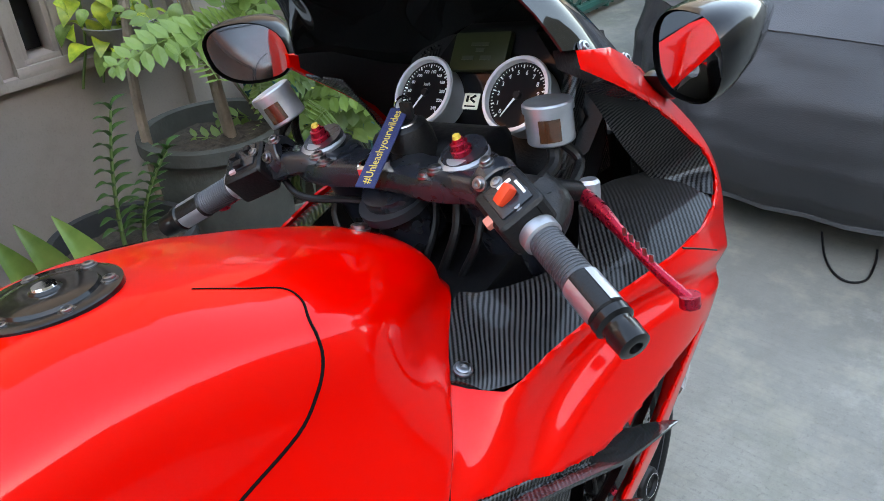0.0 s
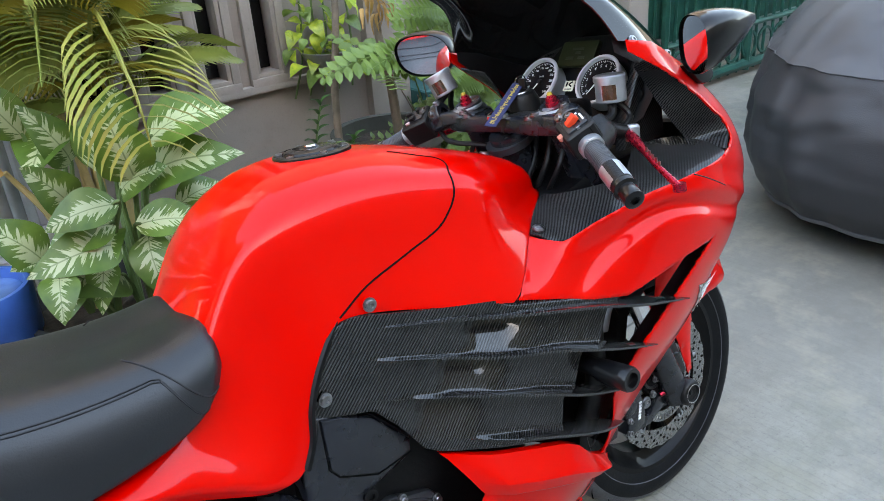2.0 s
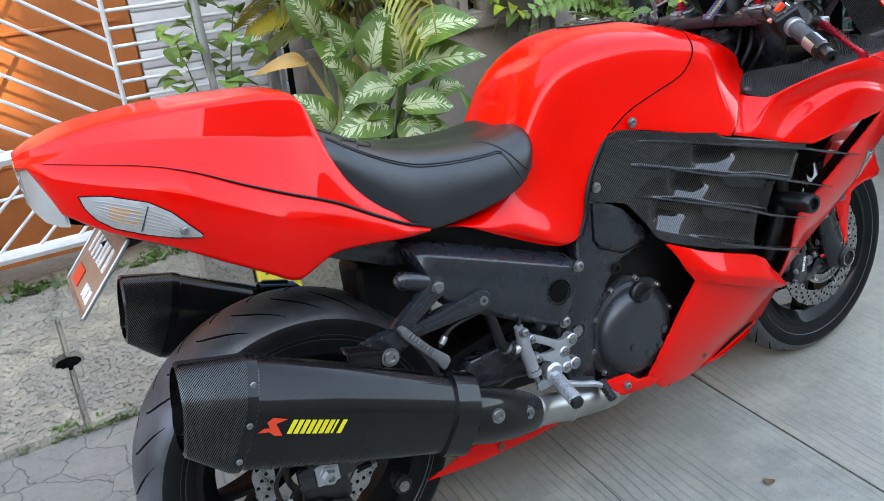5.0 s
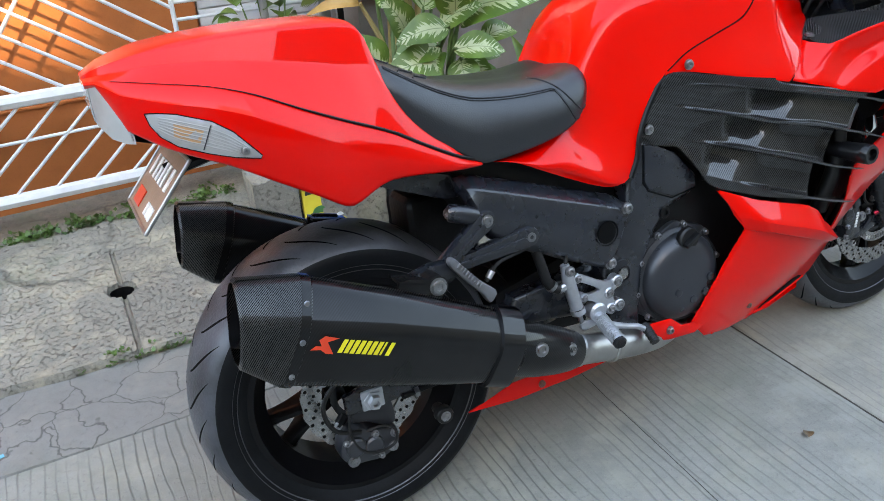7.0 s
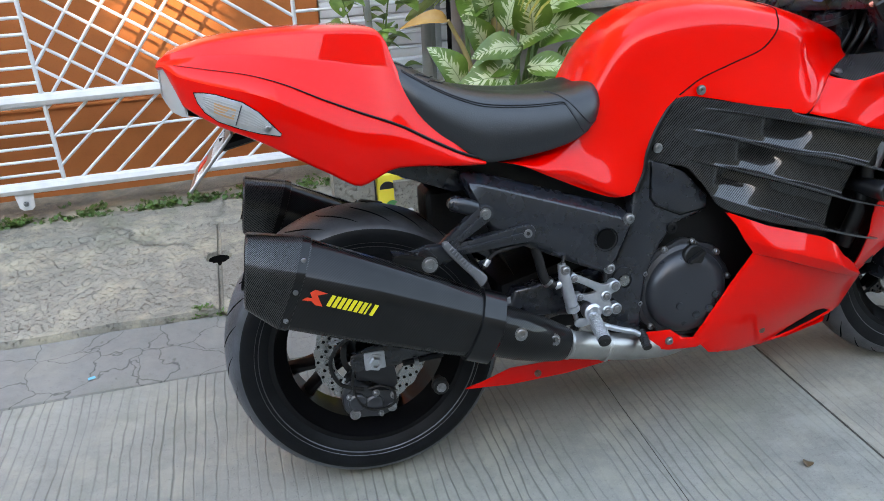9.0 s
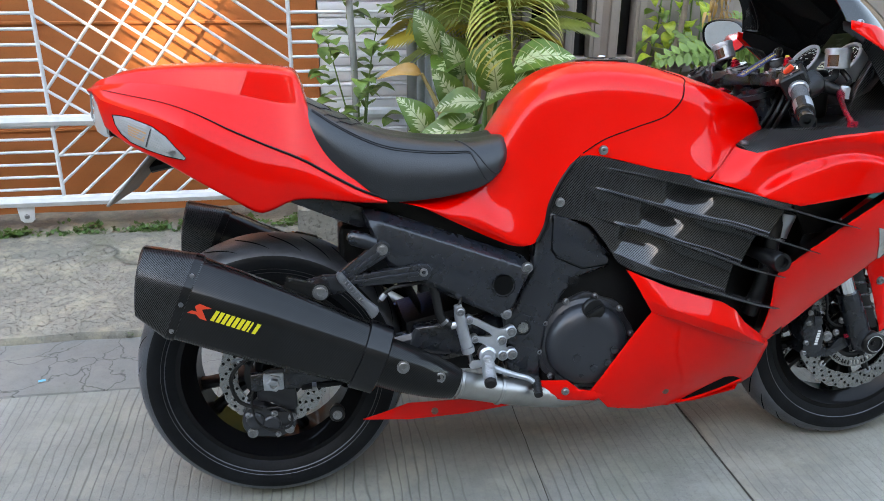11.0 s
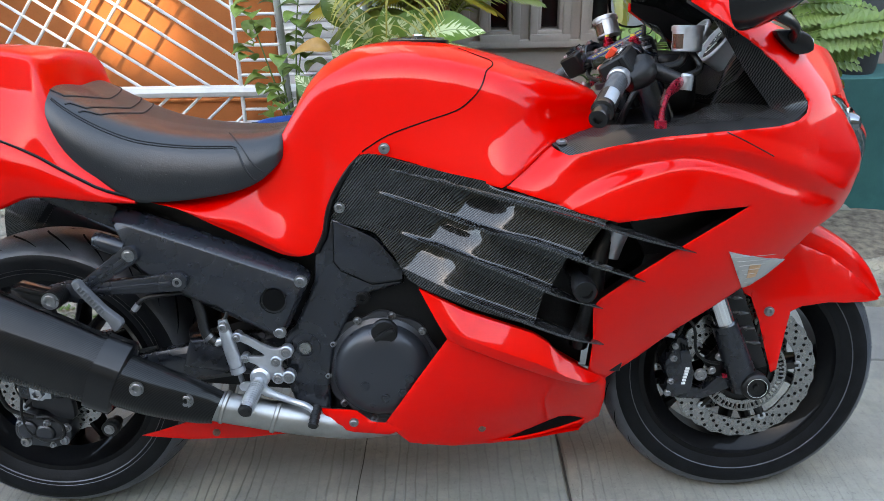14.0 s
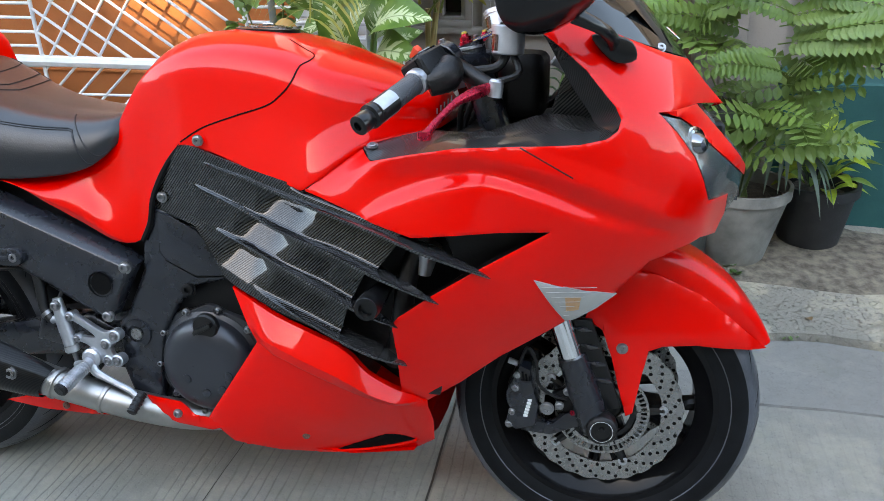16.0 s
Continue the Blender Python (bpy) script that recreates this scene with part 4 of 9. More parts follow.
palm = tagged(new("palm"), "bushy green and yellow feather palm against the wall", "palm")
palm.location = (0.78, 1.36, 0.37)
FR = [frond_mesh("frond", 0.58, 0.75, LEAF_P, side=0.24), frond_mesh("frond", 0.50, 0.95, LEAF_P, side=0.24), frond_mesh("frond", 0.50, 0.85, LEAF_Y, side=0.22), frond_mesh("frond", 0.60, 0.55, LEAF_P, side=0.26)]
for k in range(6):
    a = Vector((rng.uniform(-0.07, 0.07), rng.uniform(-0.06, 0.06), 0.0))
    part("trunk", tube([a, a + Vector((rng.uniform(-0.06, 0.06), rng.uniform(-0.05, 0.05), rng.uniform(0.45, 0.75)))], [0.014, 0.010], 8), DRYSTEM, palm)
for k in range(34):
    ang = math.pi * 2 * (k * 0.381966)
    o = new("frond", FR[(0, 2, 3, 1, 2, 3)[k % 6]])
    o.parent = palm
    z = 0.46 + 0.36 * ((k * 7) % 9) / 9
    lift = rng.uniform(0.50, 1.20)
    reach = 0.98 - 0.36 * max(0.0, math.cos(ang)) ** 0.5 - 0.20 * max(0.0, -math.cos(ang))
    o.matrix_basis = Matrix.Translation((rng.uniform(-0.1, 0.1), rng.uniform(-0.1, 0.06), z)) @ Matrix.Rotation(ang, 4, "Z") @ Matrix.Rotation(-lift, 4, "Y") @ Matrix.Rotation(rng.uniform(-0.4, 0.4), 4, "X") @ Matrix.Scale(reach, 4)

# the frond that hangs forward over the variegated plant
bm = bmesh.new()
rachis = spline([(0.02, -0.02, 0.52), (-0.010, -0.30, 0.76), (-0.056, -0.570, 0.735), (-0.072, -0.670, 0.691), (-0.077, -0.723, 0.639), (-0.080, -0.750, 0.550)], 8)
tube(rachis, [0.006, 0.005, 0.002], 6, bm=bm)
for i in range(13, len(rachis) - 1, 2):
    s = (i - 8) / (len(rachis) - 9)
    for sd in (-1, 1):
        d = (rachis[i + 1] - rachis[i]).normalized()
        leaflet(bm, rachis[i], (Vector((sd, -0.20, 0.25)) + d * 0.55).normalized(), 0.15 * math.sin(math.pi * (0.15 + 0.75 * s)) + 0.04, 0.0066)
part("frond", bm, LEAF_F, palm, "yellow-green arching frond")

# staked shrub
shrub = tagged(new("staked_shrub"), "small bright green shrub tied to a stake", "shrub")
shrub.location = (0.285, 1.36, 0.40)
part("stake", tube([(0.0, -0.01, -0.02), (-0.005, -0.005, 0.4), (-0.03, 0, 0.95)], 0.013, 10), PIPE, shrub)
LG = [leaf_mesh("leaf", 0.40, 0.3, LEAF_G, 0.15, 0.9), leaf_mesh("leaf", 0.44, 0.1, LEAF_G, 0.2, 0.95)]
for k in range(7):
    ang = k * 2.39
    b = Vector((0.10 * math.cos(ang), 0.09 * math.sin(ang) - 0.03, 0.15 + 0.085 * k))
    part("twig", tube([(0.02, 0, 0.0), b * 0.6 + Vector((0, 0, 0.03)), b], [0.004, 0.003, 0.002], 6, smooth=4), STEM, shrub)
    for i in range(9):
        q = ang + i * 0.9
        put_leaf("leaf", LG[i % 2], shrub, shrub.location + b + Vector((0, 0, -0.025 * i + 0.05)), (math.cos(q), math.sin(q) - 0.3, rng.uniform(-0.2, 0.7)), rng.uniform(0.065, 0.10))
bm = bmesh.new()
for k in range(10):
    c = Vector((-0.09 + rng.uniform(-0.02, 0.02), -0.06, 0.42 + rng.uniform(-0.02, 0.03)))
    bmesh.ops.create_icosphere(bm, subdivisions=1, radius=0.005, matrix=Matrix.Translation(c))
part("blossom", bm, WHITE, shrub, "tiny white blossoms")

# yellow-green creeper on the wall
creeper = tagged(new("wall_creeper"), "yellow-green pothos creeper hanging on the wall", "plant")
creeper.location = (1.64, 1.60, 0.66)
LP = [leaf_mesh("leaf", 0.34, 0.5, LEAF_PO, 0.12, 0.75), leaf_mesh("leaf", 0.36, 0.3, LEAF_PO, 0.1, 0.7)]
for k in range(5):
    part("vine", tube([(-0.12 + 0.06 * k, -0.02, 0.02), (-0.08 + 0.05 * k, -0.05, 0.2), (-0.05 + 0.04 * k, -0.03, 0.55)], 0.004, 6, smooth=4), STEM, creeper)
LP.append(leaf_mesh("leaf", 0.33, 0.4, LEAF_G, 0.12, 0.75))
for k in range(78):
    base = creeper.location + Vector((rng.gauss(0, 0.075), rng.uniform(-0.12, -0.02), rng.uniform(0.10, 0.44)))
    put_leaf("leaf", LP[(0, 1, 2, 0, 2)[k % 5]], creeper, base, (rng.uniform(-1, 1), rng.uniform(-1.2, -0.2), rng.uniform(-0.6, 0.5)), rng.uniform(0.045, 0.085), rng.uniform(-0.5, 0.5))
planter = tagged(new("wall_planter"), "small worn grey bowl planter fixed to the taupe wall", "planter")
planter.location = (1.64, 1.52, 0.755)
part("bowl", turned([(0.0, 0.0001), (0.0, 0.040), (0.03, 0.068), (0.075, 0.092), (0.085, 0.098), (0.085, 0.088), (0.06, 0.075), (0.05, 0.0001)], (0, 0, 0), (0, 0, 1), 28), GREYPOT, planter)
part("bracket", tube([(0, 0.02, 0.04), (0, 0.10, 0.04)], 0.010, 8), DARK, planter)

# zamia plant with rows of leaflets
zamia = tagged(new("zamia_plant"), "dark green zamia plant with paired leaflets", "plant")
zamia.location = (1.29, 1.10, 0.45)
LZ = leaf_mesh("leaflet", 0.22, 0.2, LEAF_DK, 0.2, 0.8)
for lean, hgt, off in ((0.05, 0.33, 0.0), (0.10, 0.20, 0.05)):
    pts = [Vector((off + lean * s * s, -0.02 * s, hgt * s)) for s in np.linspace(0, 1, 10)]
    part("stem", tube(pts, [0.006, 0.003], 6), STEM, zamia)
    for i in range(11):
        p = pts[0].lerp(pts[-1], 0.15 + 0.85 * i / 10)
        p.x = off + lean * (0.15 + 0.085 * i) ** 2
        for sd in (-1, 1):
            put_leaf("leaflet", LZ, zamia, zamia.location + p, (sd * 0.8, -0.25, 0.45 + 0.04 * i), 0.060 - 0.001 * i)
LB = leaf_mesh("leaf", 0.16, 0.15, LEAF_G, 0.3, 0.7)
for q in ((1.10, 0.98, 0.48), (1.16, 0.95, 0.48), (1.06, 1.02, 0.46)):
    put_leaf("leaf", LB, zamia, q, (-0.25, -0.1, 1.0), 0.20, up=(0, -1, 0.2))

# small trees
tree = tagged(new("small_tree"), "slim bare trunk of a small potted tree", "tree")
tree.location = (1.46, 1.25, 0.06)
part("trunk", tube([(0.03, 0.02, 0.0), (0.04, 0.03, 0.45), (0.05, 0.03, 0.70), (0.095, 0.03, 1.05), (0.10, 0.04, 1.9)], [0.016, 0.014, 0.012, 0.011, 0.007], 10, smooth=5), BARK, tree)
tree2 = tagged(new("small_tree"), "potted tree with feathery green leaves and dry tips", "tree")
tree2.location = (1.68, 1.23, 0.55)
part("trunk", tube([(0.03, 0.0, 0.0), (0.01, 0.0, 0.25), (-0.01, 0.01, 0.42), (0.02, 0.0, 0.9)], [0.017, 0.015, 0.012, 0.008], 10, smooth=5), BARK, tree2)


def pinnate_mesh(name, material, n=9, length=0.30, leaf=0.05):
    bm = bmesh.new()
    pts = [Vector((length * s, 0, 0.02 * math.sin(3 * s) - 0.10 * length * s * s)) for s in np.linspace(0, 1, 8)]
    tube(pts, [0.0025, 0.001], 5, bm=bm)
    for i in range(n):
        s = 0.15 + 0.82 * i / (n - 1)
        p = Vector((length * s, 0, 0.02 * math.sin(3 * s) - 0.10 * length * s * s))
        for sd in (-1, 1):
            ln = leaf * (0.7 + 0.5 * math.sin(math.pi * s))
            out = Vector((0.35, sd, -0.15)).normalized()
            across = Vector((1, -sd * 0.35, 0)).normalized() * ln * 0.32
            ring = [p, p + out * ln * 0.3 - across * 0.9, p + out * ln * 0.65 - across * 0.8, p + out * ln, p + out * ln * 0.65 + across * 0.8, p + out * ln * 0.3 + across * 0.9]
            mid = p + out * ln * 0.5 + Vector((0, 0, -0.004))
            vs = [bm.verts.new(q) for q in ring]
            c = bm.verts.new(mid)
            for a, b in zip(vs, vs[1:] + vs[:1]):
                bm.faces.new((a, b, c))
    me = bpy.data.meshes.new(name)
    bm.to_mesh(me)
    bm.free()
    me.materials.append(material)
    return me


PIN = [pinnate_mesh("spray", LEAF_G, 7, 0.30, 0.066), pinnate_mesh("spray", LEAF_G, 8, 0.32, 0.060), pinnate_mesh("spray", LEAF_DK, 9, 0.30, 0.055)]


def sprays(parent, centre, count, spread, size, kinds, flat=0.3):
    for k in range(count):
        ang = k * 2.39996
        base = Vector(centre) + Vector((rng.uniform(-1, 1) * spread[0], rng.uniform(-1, 1) * spread[1], rng.uniform(-1, 1) * spread[2])) * 0.5
        put_leaf("spray", PIN[kinds[k % len(kinds)]], parent, base, (math.cos(ang), math.sin(ang) - 0.4, rng.uniform(-flat, flat * 2)), size * rng.uniform(0.75, 1.2), rng.uniform(-0.6, 0.6), up=(-0.3, -0.8, 0.6))


sprays(tree2, (1.66, 1.15, 0.84), 12, (0.12, 0.12, 0.12), 0.7, (0, 1))
LDR = leaf_mesh("dry_leaf", 0.10, 0.8, LEAF_DRY, 0.3)
for k in range(26):
    put_leaf("dry_leaf", LDR, tree2, (1.66 + rng.gauss(0, 0.03), 1.21, rng.uniform(0.98, 1.1)), (rng.uniform(-1, 1), rng.uniform(-1, 0), rng.uniform(-1.2, -0.1)), rng.uniform(0.04, 0.07))

bush = tagged(new("leafy_shrub"), "leafy shrub with rows of oval light green leaflets", "shrub")
bush.location = (1.91, 1.265, 0.28)
for k in range(8):
    e = Vector((rng.uniform(-0.16, 0.2), rng.uniform(-0.12, 0.10), rng.uniform(0.25, 0.62)))
    part("branch", tube([(rng.uniform(-0.03, 0.03), 0, -0.02), e * 0.5 + Vector((0, 0, 0.06)), e], [0.006, 0.004, 0.002], 6, smooth=4), BARK if k % 3 == 0 else STEM, bush)
sprays(bush, (1.95, 1.17, 0.62), 34, (0.30, 0.20, 0.36), 0.70, (0, 1, 0), 0.30)
LONG = [pinnate_mesh("spray", LEAF_G, 13, 0.34, 0.050), pinnate_mesh("spray", LEAF_G, 12, 0.30, 0.046)]
for k in range(22):
    base = (1.92 + rng.uniform(-0.08, 0.10), 1.14 + rng.uniform(-0.10, 0.08), 0.74 + 0.014 * k + rng.uniform(-0.02, 0.02))
    put_leaf("spray", LONG[k % 2], bush, base, ((-1 if k % 3 == 0 else 1) * rng.uniform(0.6, 1.0), rng.uniform(-0.8, 0.1), rng.uniform(-0.05, 0.30)), rng.uniform(0.75, 1.05), rng.uniform(-0.3, 0.3), up=(-0.3, -0.8, 0.6))
STRAP = leaf_mesh("strap_leaf", 0.09, 1.3, LEAF_GREY, 0.05, 0.6)
for k in range(16):
    ang = k * 2.4
    put_leaf("strap_leaf", STRAP, bush, (2.02 + 0.06 * math.cos(ang), 1.24, rng.uniform(0.40, 0.50)), (math.cos(ang), math.sin(ang) - 0.6, 0.25), rng.uniform(0.09, 0.15))
varieg = tagged(new("variegated_plant"), "small yellow-green variegated plant in a black pot", "plant")
varieg.location = (2.185, 1.40, 0.27)
LV = [leaf_mesh("leaf", 0.20, 0.35, LEAF_PO, 0.15), leaf_mesh("leaf", 0.16, 0.2, LEAF_G, 0.15)]
for k in range(34):
    ang = k * 2.4
    put_leaf("leaf", LV[k % 2], varieg, (2.185 + 0.05 * math.cos(ang), 1.38 + 0.05 * math.sin(ang), 0.27 + 0.0055 * k), (math.cos(ang), math.sin(ang) - 0.2, 0.35 + 0.02 * k), rng.uniform(0.09, 0.15))
part("stem", tube([(0, 0, -0.01), (0.01, 0, 0.24)], [0.007, 0.003], 6), STEM, varieg)

# weeds along the foot of the gate and in the joint by the gutter
bm = bmesh.new()
def weed(x, y, size):
    z = 0.030 + 0.075 * (y - 0.8) - 0.003 if y > 0.81 else 0.01
    for q in range(6):
        a = rng.uniform(0, 6.28)
        ln = size * rng.uniform(0.6, 1.2)
        d = Vector((math.cos(a), math.sin(a), rng.uniform(0.3, 1.3))).normalized() * ln
        w = Vector((-math.sin(a), math.cos(a), 0)) * ln * 0.42
        o = Vector((x + rng.gauss(0, size * 0.5), y + rng.gauss(0, size * 0.4), z + rng.uniform(0, size * 0.5)))
        vs = [bm.verts.new(v) for v in (o, o + d * 0.45 + w, o + d, o + d * 0.45 - w)]
        bm.faces.new(vs)


for k in range(210):
    c = rng.choice((-1.15, -0.88, -0.60, -0.42, -0.2, 0.02))
    weed(c + rng.gauss(0, 0.05), 1.60 + abs(rng.gauss(0, 0.045)), rng.uniform(0.012, 0.024))
for k in range(70):
    weed(rng.uniform(-2.4, 0.5), 1.63 + abs(rng.gauss(0, 0.03)), rng.uniform(0.008, 0.016))
for k in range(60):
    weed(rng.choice((-0.36, -0.30, -0.44, 0.05, 1.95)) + rng.gauss(0, 0.04), 0.80 + rng.gauss(0, 0.008), rng.uniform(0.008, 0.018))
for k in range(24):
    weed(1.80 + rng.gauss(0, 0.05), 1.13 + rng.gauss(0, 0.02), rng.uniform(0.018, 0.030))
tagged(finish("weeds", bm, MOSS), "small green weeds along the gate foot and joints", "weeds", kind="stuff")

# rough block with a printed packet leaning on it
blockm = bmesh.new()
bmesh.ops.create_cube(blockm, size=1)
bmesh.ops.subdivide_edges(blockm, edges=blockm.edges[:], cuts=6, use_grid_fill=True)
for v in blockm.verts:
    v.co = Vector((v.co.x * 0.13, v.co.y * 0.10, v.co.z * 0.36)) * (1 + 0.10 * noise.noise(v.co * 3.0))
block = tagged(finish("concrete_block", blockm, PAVE, angle=60), "rough upright concrete block beside the bucket", "block")
block.location = (0.115, 0.945, 0.215)
standm = bmesh.new()
bmesh.ops.create_cube(standm, size=1)
bmesh.ops.subdivide_edges(standm, edges=standm.edges[:], cuts=5, use_grid_fill=True)
for v in standm.verts:
    v.co = Vector((v.co.x * 0.21, v.co.y * 0.20, v.co.z * 0.31 if v.co.z < 0.49 else 0.155)) * (1 + (0.06 * noise.noise(v.co * 4.0) if v.co.z < 0.49 else 0))
stand = tagged(finish("concrete_block", standm, PAVE, angle=60), "rough concrete block carrying the blue bucket", "block")
stand.location = (0.35, 0.985, 0.19)
packet = tagged(new("packet"), "yellow printed packet leaning by the concrete block", "packet")
packet.location = (0.255, 0.895, 0.036)
turn = Matrix.Rotation(-0.18, 4, "X")
bm = box_bm((0.130, 0.035, 0.335), (0, 0, 0.165), 0.012, 3, matrix=turn)
part("bag", bm, surf("yellow_packet", (0.62, 0.48, 0.05), 0.35, var=0.15), packet)
for x, z, m, r in ((0.045, 0.305, BLUE, 0.016), (0.048, 0.262, BLUE, 0.015), (-0.03, 0.285, POT, 0.026), (-0.02, 0.225, surf("green_print", (0.05, 0.20, 0.06), 0.4), 0.022), (0.04, 0.200, WHITE, 0.012)):
    part("print", turned([(0, 0.0001), (0, r), (-0.002, r)], (x, -0.0185 + 0.182 * (z - 0.165), z), (0, -1, -0.18), 20), m, packet)

scrap = finish("paper_scrap", box_bm((0.020, 0.012, 0.001), (0, 0, 0.0005)), surf("blue_paper", (0.10, 0.42, 0.55), 0.6))
scrap.location = (-0.726, 0.542, 0.0085)
scrap.rotation_euler = (0, 0, 0.3)
tagged(scrap, "small torn scrap of light blue paper on the gutter", "scrap")
leaf7 = new("fallen_leaf", leaf_mesh("fallen_leaf", 0.4, 0.2, leaf_material("fallen_brown_leaf", (0.09, 0.055, 0.03), (0.17, 0.11, 0.055))))
leaf7.matrix_basis = Matrix.Translation((0.93, -0.36, 0.004)) @ Matrix.Rotation(0.8, 4, "Z") @ Matrix.Scale(0.03, 4)
tagged(leaf7, "dry brown leaf lying on the concrete", "leaf")
leaf8 = new("fallen_leaf", leaf7.data)
leaf8.matrix_basis = Matrix.Translation((2.10, 0.87, 0.040)) @ Matrix.Rotation(2.0, 4, "Z") @ Matrix.Scale(0.028, 4)
tagged(leaf8, "dry yellow leaf lying on the pavement", "leaf")

# ---- motorcycle, in its own upright axes: x ahead, y to its left, z up; it leans on its side stand ----
bike = tagged(new("motorcycle"), "glossy red sport motorcycle with carbon panels, parked leaning on its stand", "motorcycle")
bike.location = (0.0, -0.02, 0.0)
bike.rotation_euler = (radians(-9.0), 0, 0)
RIGHT = (0, -1, 0)

# half-breadths of the fairing: rows are stations along x, columns heights
ST_X = [0.62, 0.74, 0.86, 0.98, 1.10, 1.22, 1.34, 1.46, 1.54, 1.58, 1.62, 1.66, 1.70]
ST_Z = [0.20, 0.30, 0.42, 0.56, 0.68, 0.80, 0.90, 1.02]
OFFSETS = [[0.184, 0.187, 0.184, 0.174, 0.168, 0.169, 0.17, 0.166],
           [0.193, 0.21, 0.206, 0.197, 0.195, 0.197, 0.191, 0.178],
           [0.173, 0.209, 0.224, 0.226, 0.228, 0.225, 0.211, 0.191],
           [0.15, 0.205, 0.238, 0.254, 0.262, 0.244, 0.222, 0.201],
           [0.123, 0.185, 0.248, 0.28, 0.285, 0.25, 0.236, 0.215],
           [0.102, 0.144, 0.209, 0.279, 0.299, 0.283, 0.273, 0.238],
           [0.06, 0.105, 0.171, 0.256, 0.297, 0.31, 0.306, 0.25],
           [0.01, 0.053, 0.119, 0.205, 0.271, 0.294, 0.276, 0.183],
           [0.01, 0.01, 0.068, 0.15, 0.228, 0.258, 0.226, 0.100],
           [0.01, 0.01, 0.030, 0.11, 0.192, 0.232, 0.168, 0.046],
           [0.01, 0.01, 0.01, 0.068, 0.140, 0.190, 0.085, 0.01],
           [0.01, 0.01, 0.01, 0.02, 0.055, 0.120, 0.025, 0.01],
           [0.01, 0.01, 0.01, 0.01, 0.01, 0.015, 0.01, 0.01]]
OFF = np.array(OFFSETS)


def smooth01(q):
    q = min(1.0, max(0.0, q))
    return q * q * (3 - 2 * q)


def along(knots, values, q):
    """Smooth curve through values at uneven knots."""
    k = len(knots)
    i = int(min(max(np.searchsorted(knots, q) - 1, 0), k - 2))
    h = knots[i + 1] - knots[i]
    s = min(max((q - knots[i]) / h, -0.4), 1.4)

    def slope(j):
        a, b = max(j - 1, 0), min(j + 1, k - 1)
        return (values[b] - values[a]) / (knots[b] - knots[a])

    p, r, m, n = values[i], values[i + 1], slope(i) * h, slope(i + 1) * h
    return p + m * s + (3 * (r - p) - 2 * m - n) * s * s + (2 * (p - r) + m + n) * s ** 3


def near(path, x, z):
    """Signed distance to a polyline (plus above it) and the share along it."""
    best, sign, share = 9.0, 1.0, 0.0
    n = len(path) - 1
    for i in range(n):
        (ax, az), (bx, bz) = path[i], path[i + 1]
        dx, dz = bx - ax, bz - az
        s = max(0.0, min(1.0, ((x - ax) * dx + (z - az) * dz) / (dx * dx + dz * dz)))
        d = math.hypot(x - ax - s * dx, z - az - s * dz)
        if d < best:
            best, share = d, (i + s) / n
            sign = 1.0 if dx * (z - az) - dz * (x - ax) > 0 else -1.0
    return best * sign, share


SWOOSH = [(p.x, p.y) for p in spline([(1.045, 0.700, 0), (1.121, 0.745, 0), (1.214, 0.779, 0), (1.279, 0.788, 0), (1.355, 0.769, 0), (1.431, 0.740, 0), (1.520, 0.712, 0)], 4)]
BROW = [(p.x, p.y) for p in spline([(0.965, 0.752, 0), (1.03, 0.787, 0), (1.121, 0.806, 0), (1.20, 0.820, 0), (1.32, 0.815, 0), (1.42, 0.790, 0), (1.54, 0.742, 0), (1.60, 0.714, 0), (1.645, 0.690, 0)], 4)]
LOWCREASE = [(0.845, 0.447), (0.901, 0.431), (0.957, 0.409), (1.023, 0.384), (1.089, 0.359), (1.16, 0.336)]


def tuck(x, z):
    """How far the fairing turns in along its seam with the tank, deepest beside the carbon infill."""
    u = ((1.039 - x) * 0.061 + (0.810 - z) * 0.050) / 0.00622
    w = ((x - 1.039) * 0.050 - (z - 0.810) * 0.061) / 0.0789
    deep = 0.050 - 0.034 * min(max(u, 0.0), 1.2)
    return deep * math.exp(-(w / 0.024) ** 2) * smooth01((u + 0.9) / 0.9) * (1 - smooth01((u - 1.0) / 0.5))


def breadth(x, z):
    return along(ST_Z, [along(ST_X, OFF[:, j], x) for j in range(len(ST_Z))], z) - tuck(x, z)


def fairing(x, z):
    """Half-breadth with the pressed creases, on the right-hand side."""
    d, s = near(SWOOSH, x, z)
    fade = math.sin(math.pi * min(max(s, 0.02), 0.98)) ** 0.6
    step = smooth01((d + 0.011) / 0.026)
    above = -0.019 * math.exp(-max(d, 0) / 0.034)
    below = 0.005 * math.exp(-(min(d, 0) / 0.05) ** 2)
    b = breadth(x, z) + fade * (above * step + below * (1 - step))
    e, q = near(BROW, x, z)
    b += 0.009 * max(0.0, 1 - abs(e) / 0.030) * math.sin(math.pi * min(max(q, 0.02), 0.98)) ** 0.5
    return -b


def lower(x, z):
    d, s = near(LOWCREASE, x, z)
    return -(breadth(x, z) + (max(-0.004, 0.010 - 0.4 * d) if d > 0 else 0.010 * max(0.0, 1 + d / 0.16)))


def panel(name, outline, depth, material, label="", thick=0.004, step=0.020, roll=0.004, both=True, proud=0.0, parent=None, soft=False):
    pts = dense(round_outline(outline) if soft else outline, 0.014)
    ob = part(name, relief(pts, lambda x, z: depth(x, z) - proud, thick, step, roll), material, parent or bike, label, 50)
    if both:
        mirrored(name, ob, parent or bike, label)
    return ob


